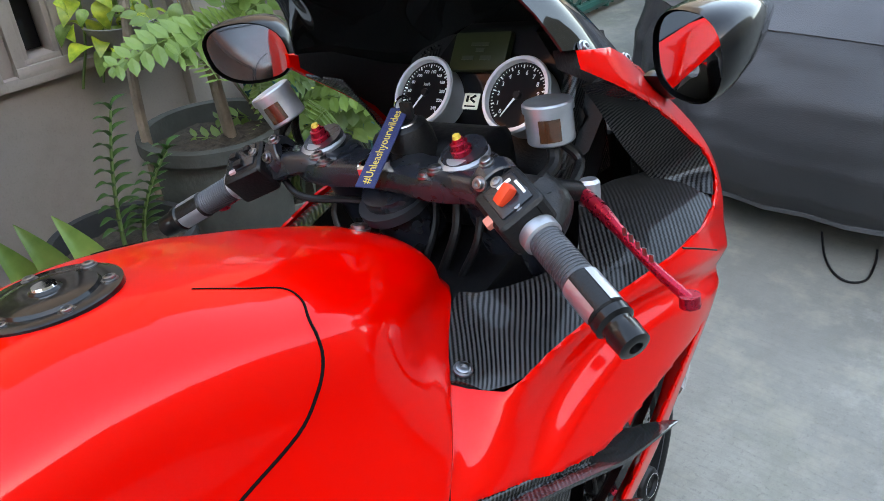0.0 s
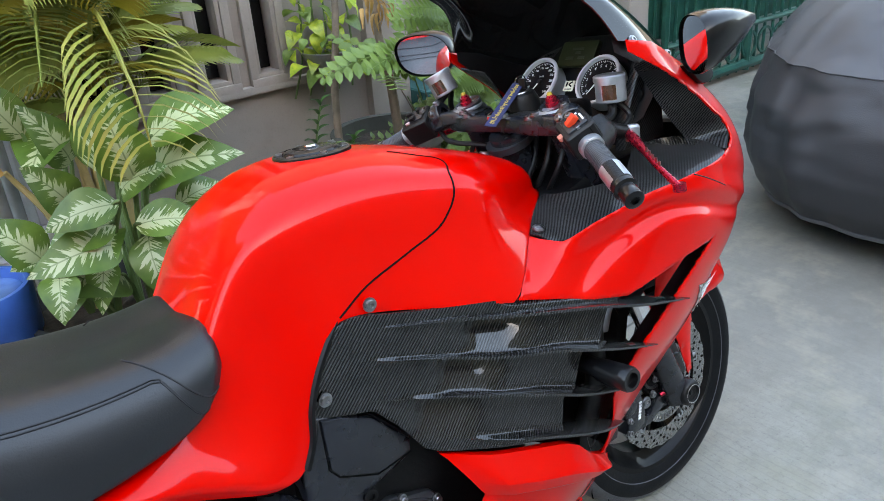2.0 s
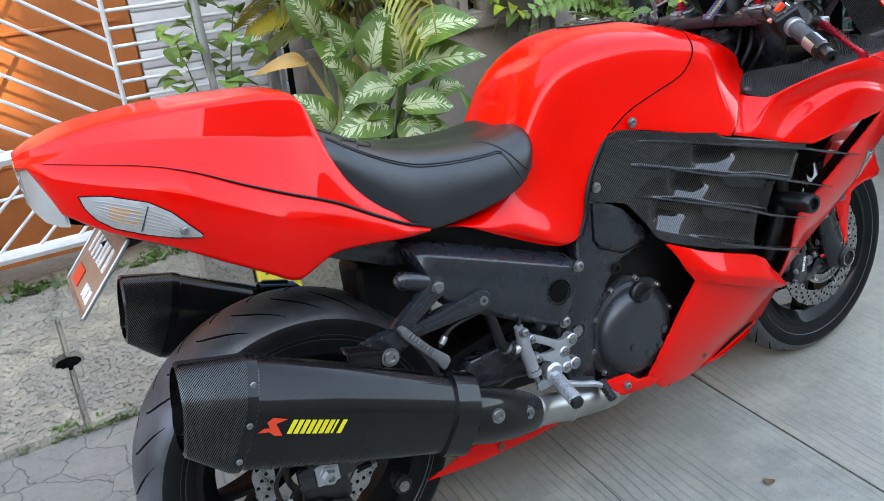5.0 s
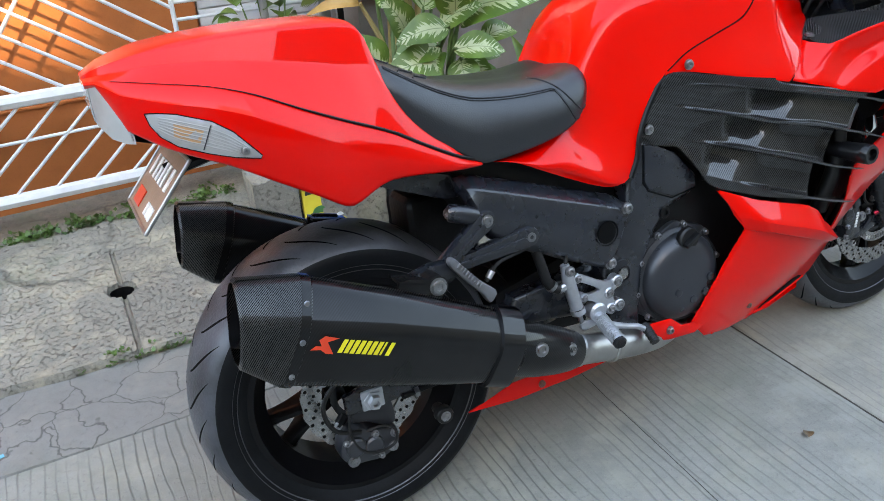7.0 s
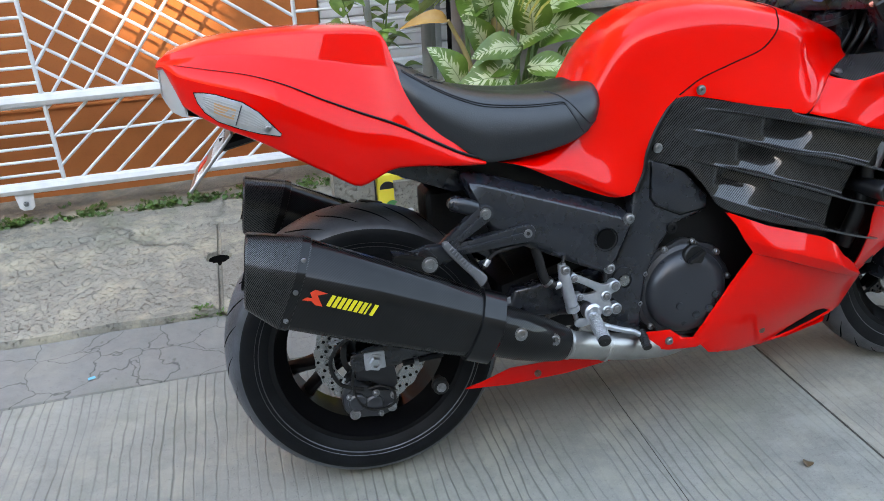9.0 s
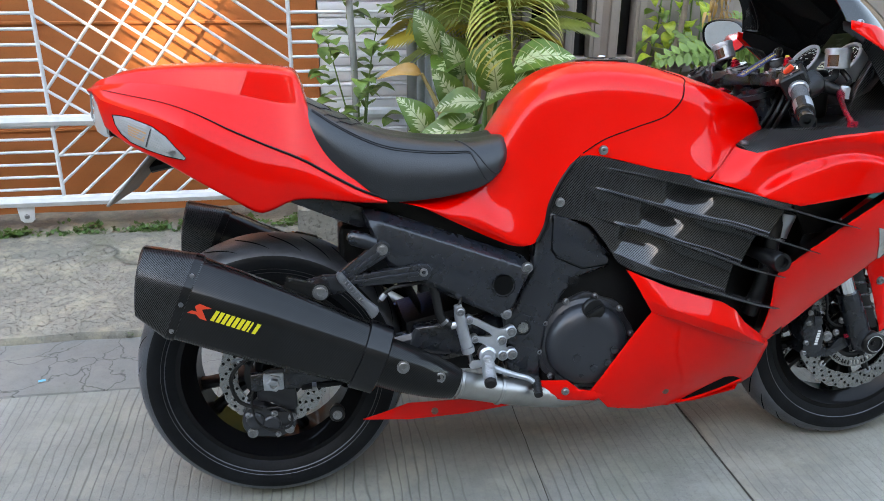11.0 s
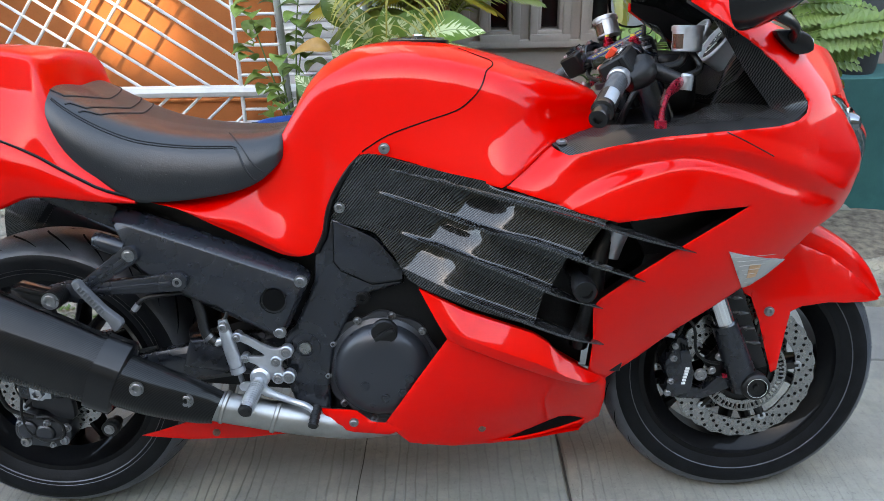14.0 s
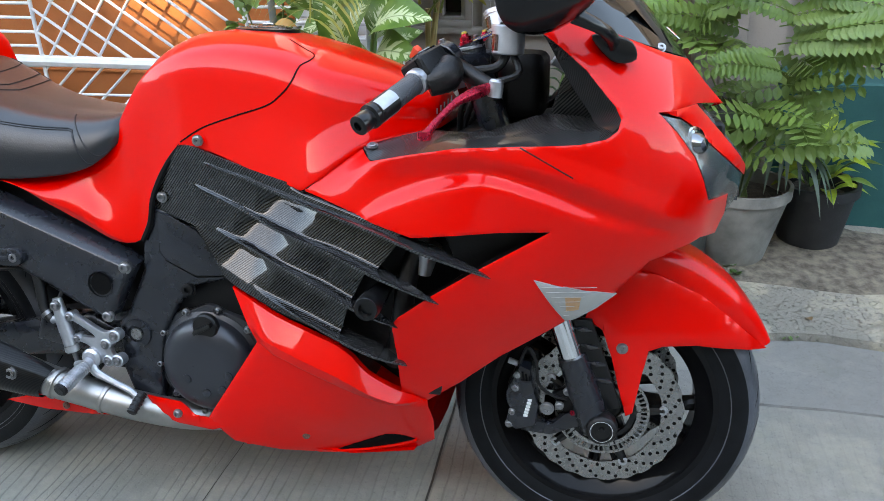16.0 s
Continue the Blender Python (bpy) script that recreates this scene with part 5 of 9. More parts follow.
# side fairing
FAIRING = [(0.953, 0.742), (0.985, 0.768), (1.039, 0.811), (1.050, 0.803), (1.068, 0.797), (1.124, 0.811), (1.221, 0.832), (1.317, 0.843), (1.411, 0.850), (1.448, 0.858), (1.464, 0.870), (1.468, 0.886), (1.458, 0.905),
           (1.412, 0.955), (1.375, 0.985), (1.338, 1.011), (1.300, 1.036), (1.270, 1.056), (1.270, 1.075), (1.330, 1.062), (1.414, 1.022), (1.475, 1.000), (1.528, 0.981), (1.570, 0.970), (1.604, 0.932), (1.642, 0.895),
           (1.590, 0.9025), (1.524, 0.8945), (1.556, 0.863), (1.586, 0.826), (1.604, 0.788), (1.618, 0.752), (1.660, 0.748), (1.665, 0.705), (1.652, 0.668), (1.618, 0.680), (1.600, 0.673), (1.577, 0.668), (1.533, 0.652), (1.479, 0.588), (1.412, 0.541), (1.294, 0.453), (1.223, 0.388),
           (1.160, 0.342), (1.118, 0.372), (1.119, 0.456), (1.113, 0.522), (1.125, 0.538), (1.185, 0.586), (1.252, 0.633), (1.374, 0.712), (1.295, 0.706), (1.219, 0.694), (1.150, 0.684), (1.084, 0.700), (1.025, 0.720)]
panel("side_fairing", FAIRING, fairing, RED, step=0.0056, roll=0.0025)
panel("fairing_liner", FAIRING, lambda x, z: -breadth(x, z) + 0.030, PLASTIC, step=0.016, thick=0.0, roll=0.0)
# seam between nose and side fairing
def surface_line(name, path, depth, r, material, both=True, n=5, sink=0.0):
    pts = [(p.x, depth(p.x, p.y) + sink, p.y) for p in spline([(x, z, 0) for x, z in path], n)]
    ob = part(name, tube(pts, r, 6), material, bike)
    if both:
        mirrored(name, ob, bike)
    return ob


surface_line("seam", [(1.322, 0.842), (1.355, 0.826), (1.404, 0.800)], lambda x, z: fairing(x, z) + 0.0006, 0.0014, DARK)
surface_line("seam", [(0.950, 0.738), (0.985, 0.768), (1.037, 0.810)], lambda x, z: fairing(x, z) + 0.002, 0.0011, GROOVE)
panel("nose_cowl", [(1.530, 0.8960), (1.588, 0.9015), (1.634, 0.855), (1.672, 0.815), (1.697, 0.785), (1.697, 0.768), (1.643, 0.817), (1.610, 0.844), (1.598, 0.860), (1.560, 0.885)], fairing, RED, step=0.008)
LAMP = [(1.528, 0.8915), (1.560, 0.8825), (1.596, 0.8575), (1.610, 0.8415), (1.643, 0.8145), (1.690, 0.770), (1.688, 0.735), (1.667, 0.706), (1.662, 0.746), (1.620, 0.7495), (1.6055, 0.788), (1.588, 0.826), (1.558, 0.862)]
panel("headlamp", LAMP, lambda x, z: fairing(x, z) + 0.003, LAMPGLASS, "clear headlamp lens over a chrome projector", step=0.010, thick=0.002, roll=0.002)
panel("lamp_bowl", [(1.50, 0.91), (1.60, 0.90), (1.69, 0.80), (1.69, 0.72), (1.60, 0.72)], lambda x, z: -max(0.02, breadth(x, z) - 0.045), surf("lamp_bowl_grey", (0.10, 0.11, 0.115), 0.25, metal=0.6, var=0.5, scale=30, bump=0.0), step=0.02, roll=0.0)
for s in (-1, 1):
    o = Vector((1.588, s * 0.192, 0.842))
    ax = Vector((0.75, s * 0.62, 0.1))
    proj = part("projector", turned([(0.018, 0.0001), (0.016, 0.010), (0.008, 0.017), (0.000, 0.020), (-0.002, 0.026), (-0.012, 0.027), (-0.03, 0.024)], o, ax, 28), SMOKED, bike, "dark headlamp projector")
    for q in (0.0245, 0.0275):
        part("projector_ring", turned([(-0.006, q), (-0.003, q + 0.0015), (0.0, q)], o, ax, 28), CHROME, proj)
    part("position_lamp", tube([(1.545, s * 0.213, 0.872), (1.560, s * 0.205, 0.863)], 0.009, 12), SMOKED, bike)
    part("nose_bridge", box_bm((0.05, 0.07, 0.13), (1.625, s * 0.035, 0.80), 0.015, 3), DARK, bike)

# lower fairing and belly
LOWER = [(0.792, 0.540), (0.880, 0.500), (1.007, 0.461), (1.034, 0.444), (1.061, 0.412), (1.118, 0.370), (1.160, 0.340), (1.166, 0.286), (1.162, 0.226), (1.120, 0.194), (1.040, 0.181), (0.973, 0.177), (0.855, 0.184), (0.765, 0.206), (0.735, 0.238), (0.717, 0.256), (0.790, 0.365), (0.845, 0.447), (0.818, 0.505)]
panel("lower_fairing", LOWER, lower, RED, step=0.010)


def share_of(path, q):
    """The point at share q of a polyline's length."""
    runs = [math.dist(a, b) for a, b in zip(path, path[1:])]
    left = q * sum(runs)
    for (a, b), r in zip(zip(path, path[1:]), runs):
        if left <= r + 1e-9:
            f = left / r
            return a[0] + (b[0] - a[0]) * f, a[1] + (b[1] - a[1]) * f
        left -= r
    return path[-1]


# flared lip over the lower fairing, folded along its length and open underneath
LIP_TOP = [(0.792, 0.542), (0.880, 0.503), (1.007, 0.464), (1.034, 0.447), (1.061, 0.415), (1.118, 0.373), (1.16, 0.344)]
rows = []
for f, out, drop in ((0.0, -0.012, 0.0), (0.0, 0.003, 0.0), (0.25, 0.014, 0.0), (0.50, 0.025, 0.0), (0.66, 0.032, 0.0), (0.68, 0.0325, 0.0), (0.98, 0.028, 0.0), (1.0, 0.026, 0.001), (1.0, 0.006, 0.004)):
    row = []
    for q in np.linspace(0, 1, 40):
        (ax, az), (bx, bz) = share_of(LIP_TOP, q), share_of(LOWCREASE, q)
        x, z = ax + (bx - ax) * f, az + (bz - az) * f
        tip = smooth01((1 - q) / 0.16) * (0.35 + 0.65 * smooth01(q / 0.14))
        row.append((x, -(breadth(x, z) + (out * tip if out > 0 else out)), z - drop))
    rows.append(row)
lip = part("fairing_lip", grid(rows), RED, bike, angle=20)
mirrored("fairing_lip", lip, bike)
# no opening is cut: a near-black overlay holds the slot's shade
panel("air_slot", [(0.964, 0.189), (1.020, 0.217), (1.072, 0.245), (1.100, 0.243), (1.126, 0.229), (1.080, 0.209), (1.030, 0.196)], lower, GROOVE, "near-black patch for the shaded air slot in the lower fairing", 0.004, 0.012, 0.002, proud=0.003)
slot_rim = [(0.958, 0.187), (1.030, 0.193), (1.080, 0.206), (1.130, 0.228)]
surface_line("slot_lip", slot_rim, lambda x, z: lower(x, z) - 0.001, 0.004, RED)
part("belly_pan", grid([[(x, y, z + 0.012 * abs(y) / 0.15) for y in np.linspace(-w, w, 9)] for x, w, z in ((0.72, 0.17, 0.215), (0.85, 0.165, 0.182), (1.0, 0.15, 0.174), (1.12, 0.13, 0.187), (1.165, 0.10, 0.23))]), RED, bike)
panel("heel_guard", [(0.588, 0.292), (0.660, 0.287), (0.690, 0.262), (0.770, 0.248), (0.725, 0.232), (0.655, 0.238), (0.612, 0.250)], lambda x, z: -0.205, RED, both=False, step=0.02)
part("bolt", bolt_bm((0.655, -0.206, 0.262), RIGHT, 0.007), BOLT, bike)
panel("rear_belly_fairing", [(0.195, 0.200), (0.300, 0.236), (0.420, 0.240), (0.560, 0.225), (0.430, 0.205), (0.300, 0.196)], lambda x, z: -0.135 - 0.1 * (x - 0.2), RED, both=True, step=0.03)
for p in ((0.360, 0.216), (0.913, 0.230)):
    part("bolt", bolt_bm((p[0], -0.178 if p[0] > 0.5 else -0.153, p[1]), RIGHT, 0.006, 0.003), surf("dull_bolt", (0.2, 0.1, 0.08), 0.4, metal=0.7), bike)

# carbon side panel with four blades
BLADES = [[(0.735, 0.772), (0.842, 0.749), (0.934, 0.726), (1.084, 0.690), (1.183, 0.660), (1.285, 0.631)],
          [(0.705, 0.731), (0.820, 0.696), (0.903, 0.668), (1.000, 0.645), (1.086, 0.616), (1.200, 0.577)],
          [(0.745, 0.654), (0.839, 0.624), (0.915, 0.598), (0.980, 0.574), (1.040, 0.550), (1.128, 0.524)],
          [(0.830, 0.552), (0.923, 0.512), (0.980, 0.492), (1.028, 0.476), (1.080, 0.460), (1.138, 0.444)]]


def line_z(path, x):
    """Height of a blade's line at x, run on straight past its ends."""
    if x < path[0][0]:
        (a, b), (c, d) = path[0], path[1]
        return b + (x - a) * (d - b) / (c - a)
    return float(np.interp(x, [p[0] for p in path], [p[1] for p in path]))


TOP_EDGE = [(0.618, 0.672), (0.624, 0.695), (0.640, 0.731), (0.664, 0.768), (0.684, 0.792), (0.700, 0.799), (0.722, 0.797), (0.770, 0.785), (0.836, 0.770), (0.935, 0.751), (0.957, 0.747), (1.06, 0.720), (1.15, 0.700)]
LOW_EDGE = [(0.618, 0.672), (0.660, 0.660), (0.710, 0.648), (0.744, 0.605), (0.772, 0.558), (0.800, 0.541), (0.900, 0.505), (1.010, 0.476), (1.05, 0.466)]
CREASE_X = [0.935, 0.884, 0.840]


def carbon_side(x, z):
    return -(breadth(x, z) - 0.002)


def bay(k):
    """One strip of the panel from blade k - 1 down to blade k: flush at the rear, tucked under the upper blade ahead."""
    front = ((1.150, 1.120), (1.130, 1.085), (1.070, 1.035), (1.030, 1.010), (1.030, 1.020))[k]
    rows = []
    for v in (0.0, 0.02, 0.05, 0.09, 0.15, 0.22, 0.30, 0.38, 0.46, 0.54, 0.62, 0.70, 0.78, 0.85, 0.90, 0.94, 0.98, 1.0):
        row = []
        for s in np.linspace(0, 1, 64):
            x = 0.6181 + (front[0] + (front[1] - front[0]) * v - 0.6181) * s
            hi, lo = line_z(TOP_EDGE, x), line_z(LOW_EDGE, x)
            up = hi if k == 0 else min(hi, max(lo, line_z(BLADES[k - 1], x)))
            dn = lo if k == 4 else min(hi, max(lo, line_z(BLADES[k], x)))
            z = up + (dn - up) * v
            b = breadth(x, z) - 0.002
            if k in (1, 2, 3):
                xc = CREASE_X[k - 1]
                xs = xc - 0.022 - 0.030 * (v - 0.5)
                lean = smooth01(v / 0.09) if v < 0.09 else min(1 - 0.10 * (v - 0.09) / 0.19, 0.86 * (1 - v) / 0.66)
                b -= (0.007 * smooth01((x - xs + 0.150) / 0.10) + 0.0245 * smooth01((x - xs + 0.060) / 0.035) - 0.019 * smooth01((x - xs - 0.012) / 0.050)) * lean
                b -= 0.008 * smooth01((x - xs - 0.040) / 0.10) * smooth01(v / 0.06) * smooth01((1 - v) / 0.16)
            if k > 0:
                b += 0.007 * smooth01((x - BLADES[k - 1][0][0]) / 0.05) * math.exp(-(v / 0.05) ** 2)
            if k < 4:
                b += 0.007 * smooth01((x - BLADES[k][0][0]) / 0.05) * math.exp(-((1 - v) / 0.05) ** 2)
            if k == 0:
                b -= 0.016 * smooth01((x - 0.915) / 0.04) * (1 - smooth01(v / 0.55))
            if z >= hi - 0.0005 or z <= lo + 0.0005:
                b -= 0.003
            row.append((x, -b, z))
        rows.append(row)
    bm = grid(rows)
    bmesh.ops.remove_doubles(bm, verts=bm.verts, dist=2e-5)
    return bm


whole = bay(0)
for k in (1, 2, 3, 4):
    merge(whole, bay(k))
bmesh.ops.remove_doubles(whole, verts=whole.verts, dist=1e-4)
side_panel = part("carbon_side_panel", whole, CARBON, bike, "glossy carbon fibre side panel", 48)
mirrored("carbon_side_panel", side_panel, bike, "glossy carbon fibre side panel")
part("panel_backing", plate([(0.70, 0.66), (0.72, 0.775), (1.0, 0.71), (1.0, 0.50), (0.82, 0.55)], -0.165, -0.14, 0.004), DARK, bike)


def blade(path):
    pts = spline([(x, z, 0) for x, z in path], 6)
    k = len(pts)
    rows = []
    for i, p in enumerate(pts):
        s = i / (k - 1)
        base = breadth(min(p.x, 1.16), p.y) - 0.006
        out = base + 0.004 + 0.017 * math.sin(math.pi * min(s * 0.62, 0.5))
        tip = min(1.0, (1 - s) * 5) ** 0.7
        inn = out - (0.050 if s > 0.2 else 0.02) * tip - 0.002
        th = 0.0012 + 0.0055 * tip * min(1, s * 4 + 0.2)
        rows.append([(p.x, -inn, p.y + th * 0.6), (p.x, -(out * 0.6 + inn * 0.4), p.y + th), (p.x, -out, p.y + th * 0.35), (p.x, -out, p.y - th * 0.35), (p.x, -(out * 0.6 + inn * 0.4), p.y - th * 0.5), (p.x, -inn, p.y - th * 0.6)])
    return grid(rows, closed=True, caps=True)


for path in BLADES:
    ob = part("blade", blade(path), CARBON_BLADE, bike, "carbon fibre blade")
    mirrored("blade", ob, bike)
for x, z in ((0.734, 0.809), (0.644, 0.696)):
    part("bolt", bolt_bm((x, carbon_side(x, z) - (0.006 if z < 0.7 else 0.001), z), RIGHT, 0.0078, 0.005), BOLT, bike)

# carbon infill panels beside the tank and dash
def between(outer, inner, sag, n=14, m=8):
    a, b = spline(outer, 6), spline(inner, 6)
    rows = []
    for i in range(n + 1):
        p = a[round(i / n * (len(a) - 1))]
        q = b[round(i / n * (len(b) - 1))]
        rows.append([p.lerp(q, s) + Vector((0, 0, sag * math.sin(math.pi * s))) for s in np.linspace(0, 1, m)])
    bm = grid(rows)
    bmesh.ops.recalc_face_normals(bm, faces=bm.faces)
    bmesh.ops.solidify(bm, geom=bm.faces[:], thickness=0.003)
    return bm


def on_fairing(points, inward=0.006):
    return [(x, -(breadth(x, z) - inward), z) for x, z in points]


shelf = part("infill_panel", between(on_fairing([(1.060, 0.797), (1.095, 0.797), (1.150, 0.808), (1.250, 0.828), (1.380, 0.842), (1.440, 0.852)]),
                                    [(1.041, -0.193, 0.813), (1.095, -0.152, 0.828), (1.146, -0.119, 0.838), (1.158, -0.152, 0.841), (1.195, -0.188, 0.845), (1.255, -0.212, 0.850), (1.310, -0.185, 0.868), (1.360, -0.166, 0.880), (1.445, -0.205, 0.875)], 0.004), CARBON_SHELF, bike, "carbon fibre infill panel")
mirrored("infill_panel", shelf, bike)
# dark sheet added for the shade in the cavity below the infill
part("cavity_shade_floor", box_bm((0.42, 0.42, 0.02), (1.22, 0, 0.745), 0.006), DARK, bike)
part("bolt", bolt_bm((1.060, -0.198, 0.8165), (0, -0.35, 0.9), 0.0075, 0.003), BOLT, bike)
part("bolt", bolt_bm((1.428, -0.258, 0.858), (0, -0.3, 0.9), 0.007, 0.004), BOLT, bike)
upright = part("dash_side_panel", between(on_fairing([(1.440, 0.853), (1.462, 0.868), (1.470, 0.886), (1.460, 0.907), (1.414, 0.957), (1.377, 0.987), (1.340, 1.013), (1.302, 1.038)]),
                                         [(1.432, -0.222, 0.862), (1.430, -0.214, 0.876), (1.415, -0.208, 0.898), (1.392, -0.204, 0.928), (1.368, -0.200, 0.966), (1.350, -0.198, 0.996), (1.330, -0.196, 1.022)], 0.0), CARBON_SHELF, bike, "carbon fibre dash side panel")
mirrored("dash_side_panel", upright, bike)

# ---- fuel tank ----
TANK = [(0.285, 0.716, 0.140, 0.714, 0.176, 0.712), (0.340, 0.724, 0.138, 0.716, 0.176, 0.696), (0.400, 0.735, 0.134, 0.726, 0.182, 0.666), (0.470, 0.765, 0.130, 0.750, 0.186, 0.631), (0.520, 0.820, 0.127, 0.793, 0.186, 0.609), (0.545, 0.865, 0.126, 0.826, 0.184, 0.602), (0.575, 0.918, 0.131, 0.862, 0.179, 0.602),
        (0.600, 0.947, 0.136, 0.885, 0.174, 0.618), (0.615, 0.960, 0.139, 0.896, 0.172, 0.655), (0.640, 0.975, 0.145, 0.908, 0.172, 0.732), (0.665, 0.986, 0.150, 0.915, 0.175, 0.770), (0.690, 0.994, 0.155, 0.920, 0.180, 0.797), (0.760, 1.001, 0.165, 0.925, 0.194, 0.789), (0.850, 0.995, 0.180, 0.918, 0.221, 0.764), (0.930, 0.977, 0.192, 0.902, 0.241, 0.745),
        (0.952, 0.971, 0.195, 0.897, 0.247, 0.742), (0.990, 0.958, 0.186, 0.888, 0.232, 0.771), (1.030, 0.946, 0.168, 0.880, 0.204, 0.802), (1.050, 0.939, 0.156, 0.876, 0.189, 0.811), (1.075, 0.930, 0.142, 0.873, 0.168, 0.819), (1.110, 0.916, 0.122, 0.870, 0.143, 0.828), (1.140, 0.902, 0.106, 0.864, 0.121, 0.836), (1.152, 0.893, 0.096, 0.860, 0.111, 0.838), (1.158, 0.884, 0.088, 0.856, 0.104, 0.838)]
TX = [r[0] for r in TANK]


def tank_row(x):
    return [along(TX, [r[k] for r in TANK], x) for k in range(1, 6)]


def tank_section(x, n=6):
    """Half section from the crown down the right-hand side."""
    top, us, ws, ub, wb = tank_row(x)
    h = top - ws
    full = math.exp(-((x - 0.47) / 0.085) ** 2)
    low = min(wb + 0.070, ws - 0.3 * (ws - wb))
    if full > 0.02:
        mid = (us + (ub - us) * (0.35 + 0.10 * full), (ws - 0.36 * (ws - wb)) * (1 - full) + low * full)
    else:
        mid = (us + 0.40 * (ub - us) - 0.003 * min(1, max(0, (x - 0.75) * 6)), ws - 0.38 * (ws - wb))
    pts = [(0, top), (us * 0.45, top - h * 0.06), (us * 0.80, top - h * 0.34), (us * 0.975, top - h * 0.74), mid, (ub - 0.002 - 0.004 * full, wb + (0.012 + 0.014 * full) * min(1, (ws - wb) / 0.08)), (ub - 0.016 * full, wb)]
    return spline([(u, w, 0) for u, w in pts], n)


xs = sorted(set(np.round(np.concatenate([np.linspace(0.285, 0.66, 24), np.linspace(0.66, 1.158, 34)]), 4)))
rows = []
for x in xs:
    half = tank_section(x)
    rows.append([(x, p.x, p.y) for p in half[::-1]] + [(x, -p.x, p.y) for p in half[1:]])
bm = grid(rows)
bm.faces.new([v for v in bm.verts if abs(v.co.x - 1.158) < 1e-4][::-1])
part("fuel_tank", bm, RED, bike, "glossy red fuel tank", 60)


def tank_snap(p, lift=0.0004):
    """The nearest place on the tank's section at this x, on the right-hand side."""
    sec = tank_section(p[0], 12)
    goal = Vector((-p[1], p[2], 0))
    best = None
    for a, b in zip(sec, sec[1:]):
        ab = b - a
        c = a + ab * min(1.0, max(0.0, (goal - a).dot(ab) / max(ab.length_squared, 1e-12)))
        if best is None or (c - goal).length < (best - goal).length:
            best = c
    return Vector((p[0], -best.x - lift, best.y + lift))


SEAM = [(0.874, -0.090, 0.984), (0.906, -0.111, 0.970), (0.934, -0.127, 0.957), (0.936, -0.146, 0.948), (0.925, -0.162, 0.936), (0.914, -0.171, 0.912), (0.895, -0.175, 0.891), (0.867, -0.180, 0.872), (0.808, -0.184, 0.854), (0.741, -0.182, 0.831), (0.692, -0.181, 0.802)]
ob = part("tank_seam", tube([tank_snap(p) for p in spline(SEAM, 5)], [0.0006, 0.0009, 0.0015, 0.0015, 0.0015], 6), GROOVE, bike, "thin dark seam across the tank")
mirrored("tank_seam", ob, bike)
surface_line("seam", [(0.690, 0.797), (0.664, 0.766), (0.640, 0.729), (0.622, 0.688), (0.613, 0.645), (0.595, 0.608)], lambda x, z: -0.1745, 0.0055, DARK)
# filler cap
cap_n = Vector((0.02, 0, 1)).normalized()
cap_o = Vector((0.796, 0, 0.9985))
cap = part("filler_cap", turned([(-0.010, 0.0625), (0.002, 0.0615), (0.004, 0.058), (0.003, 0.044), (0.006, 0.042), (0.009, 0.030), (0.0085, 0.014), (0.011, 0.012), (0.011, 0.0001)], cap_o, cap_n, 44), GLOSS, bike, "round black filler cap with ring of bolts")
for k in range(6):
    a = k * math.pi / 3 + 0.4
    part("bolt", bolt_bm(cap_o + Vector((0.0515 * math.cos(a), 0.0515 * math.sin(a), 0.0032)), cap_n, 0.0055, 0.003), BOLT, cap)
part("lock", turned([(0.0105, 0.0001), (0.0105, 0.011), (0.013, 0.010), (0.013, 0.0001)], cap_o, cap_n, 20), CHROME, cap)
part("bolt", bolt_bm((1.135, 0.0, 0.905), (0.25, 0, 1), 0.010, 0.006), BOLT, bike)

# ---- seat ----
SEAT = [(0.075, 0.942, 0.140, 0.905), (0.100, 0.931, 0.165, 0.862), (0.130, 0.915, 0.183, 0.820), (0.165, 0.896, 0.190, 0.782), (0.210, 0.874, 0.191, 0.746), (0.260, 0.856, 0.188, 0.716), (0.300, 0.846, 0.184, 0.713), (0.350, 0.838, 0.180, 0.715), (0.400, 0.833, 0.175, 0.720), (0.450, 0.831, 0.169, 0.729), (0.490, 0.833, 0.160, 0.744), (0.520, 0.838, 0.146, 0.768), (0.536, 0.840, 0.128, 0.790), (0.545, 0.836, 0.100, 0.806)]
SX = [r[0] for r in SEAT]


def seat_section(x, n=5):
    top, hw, wb = (along(SX, [r[k] for r in SEAT], x) for k in (1, 2, 3))
    h = top - wb
    pts = [(0, top - 0.004), (hw * 0.45, top), (hw * 0.72, top - h * 0.05), (hw * 0.90, top - h * 0.25), (hw * 1.0, top - h * 0.60), (hw * 1.005, top - h * 0.92), (hw * 0.985, wb)]
    return spline([(u, w, 0) for u, w in pts], n)


rows = []
for x in np.linspace(0.075, 0.545, 42):
    half = seat_section(x)
    rows.append([(x, p.x, p.y) for p in half[::-1]] + [(x, -p.x, p.y) for p in half[1:]])
bm = grid(rows)
for q in (0.075, 0.545):
    bm.faces.new([v for v in bm.verts if abs(v.co.x - q) < 1e-5])
seat = part("seat", bm, SEATSIDE, bike, "smooth black vinyl rider seat with stitched seams", 60)


def seat_at(x, f, lift=0.0005):
    sec = seat_section(x)
    q = f * (len(sec) - 1)
    i = min(int(q), len(sec) - 2)
    p = sec[i].lerp(sec[i + 1], q - i)
    return Vector((x, -p.x - lift, p.y + lift))


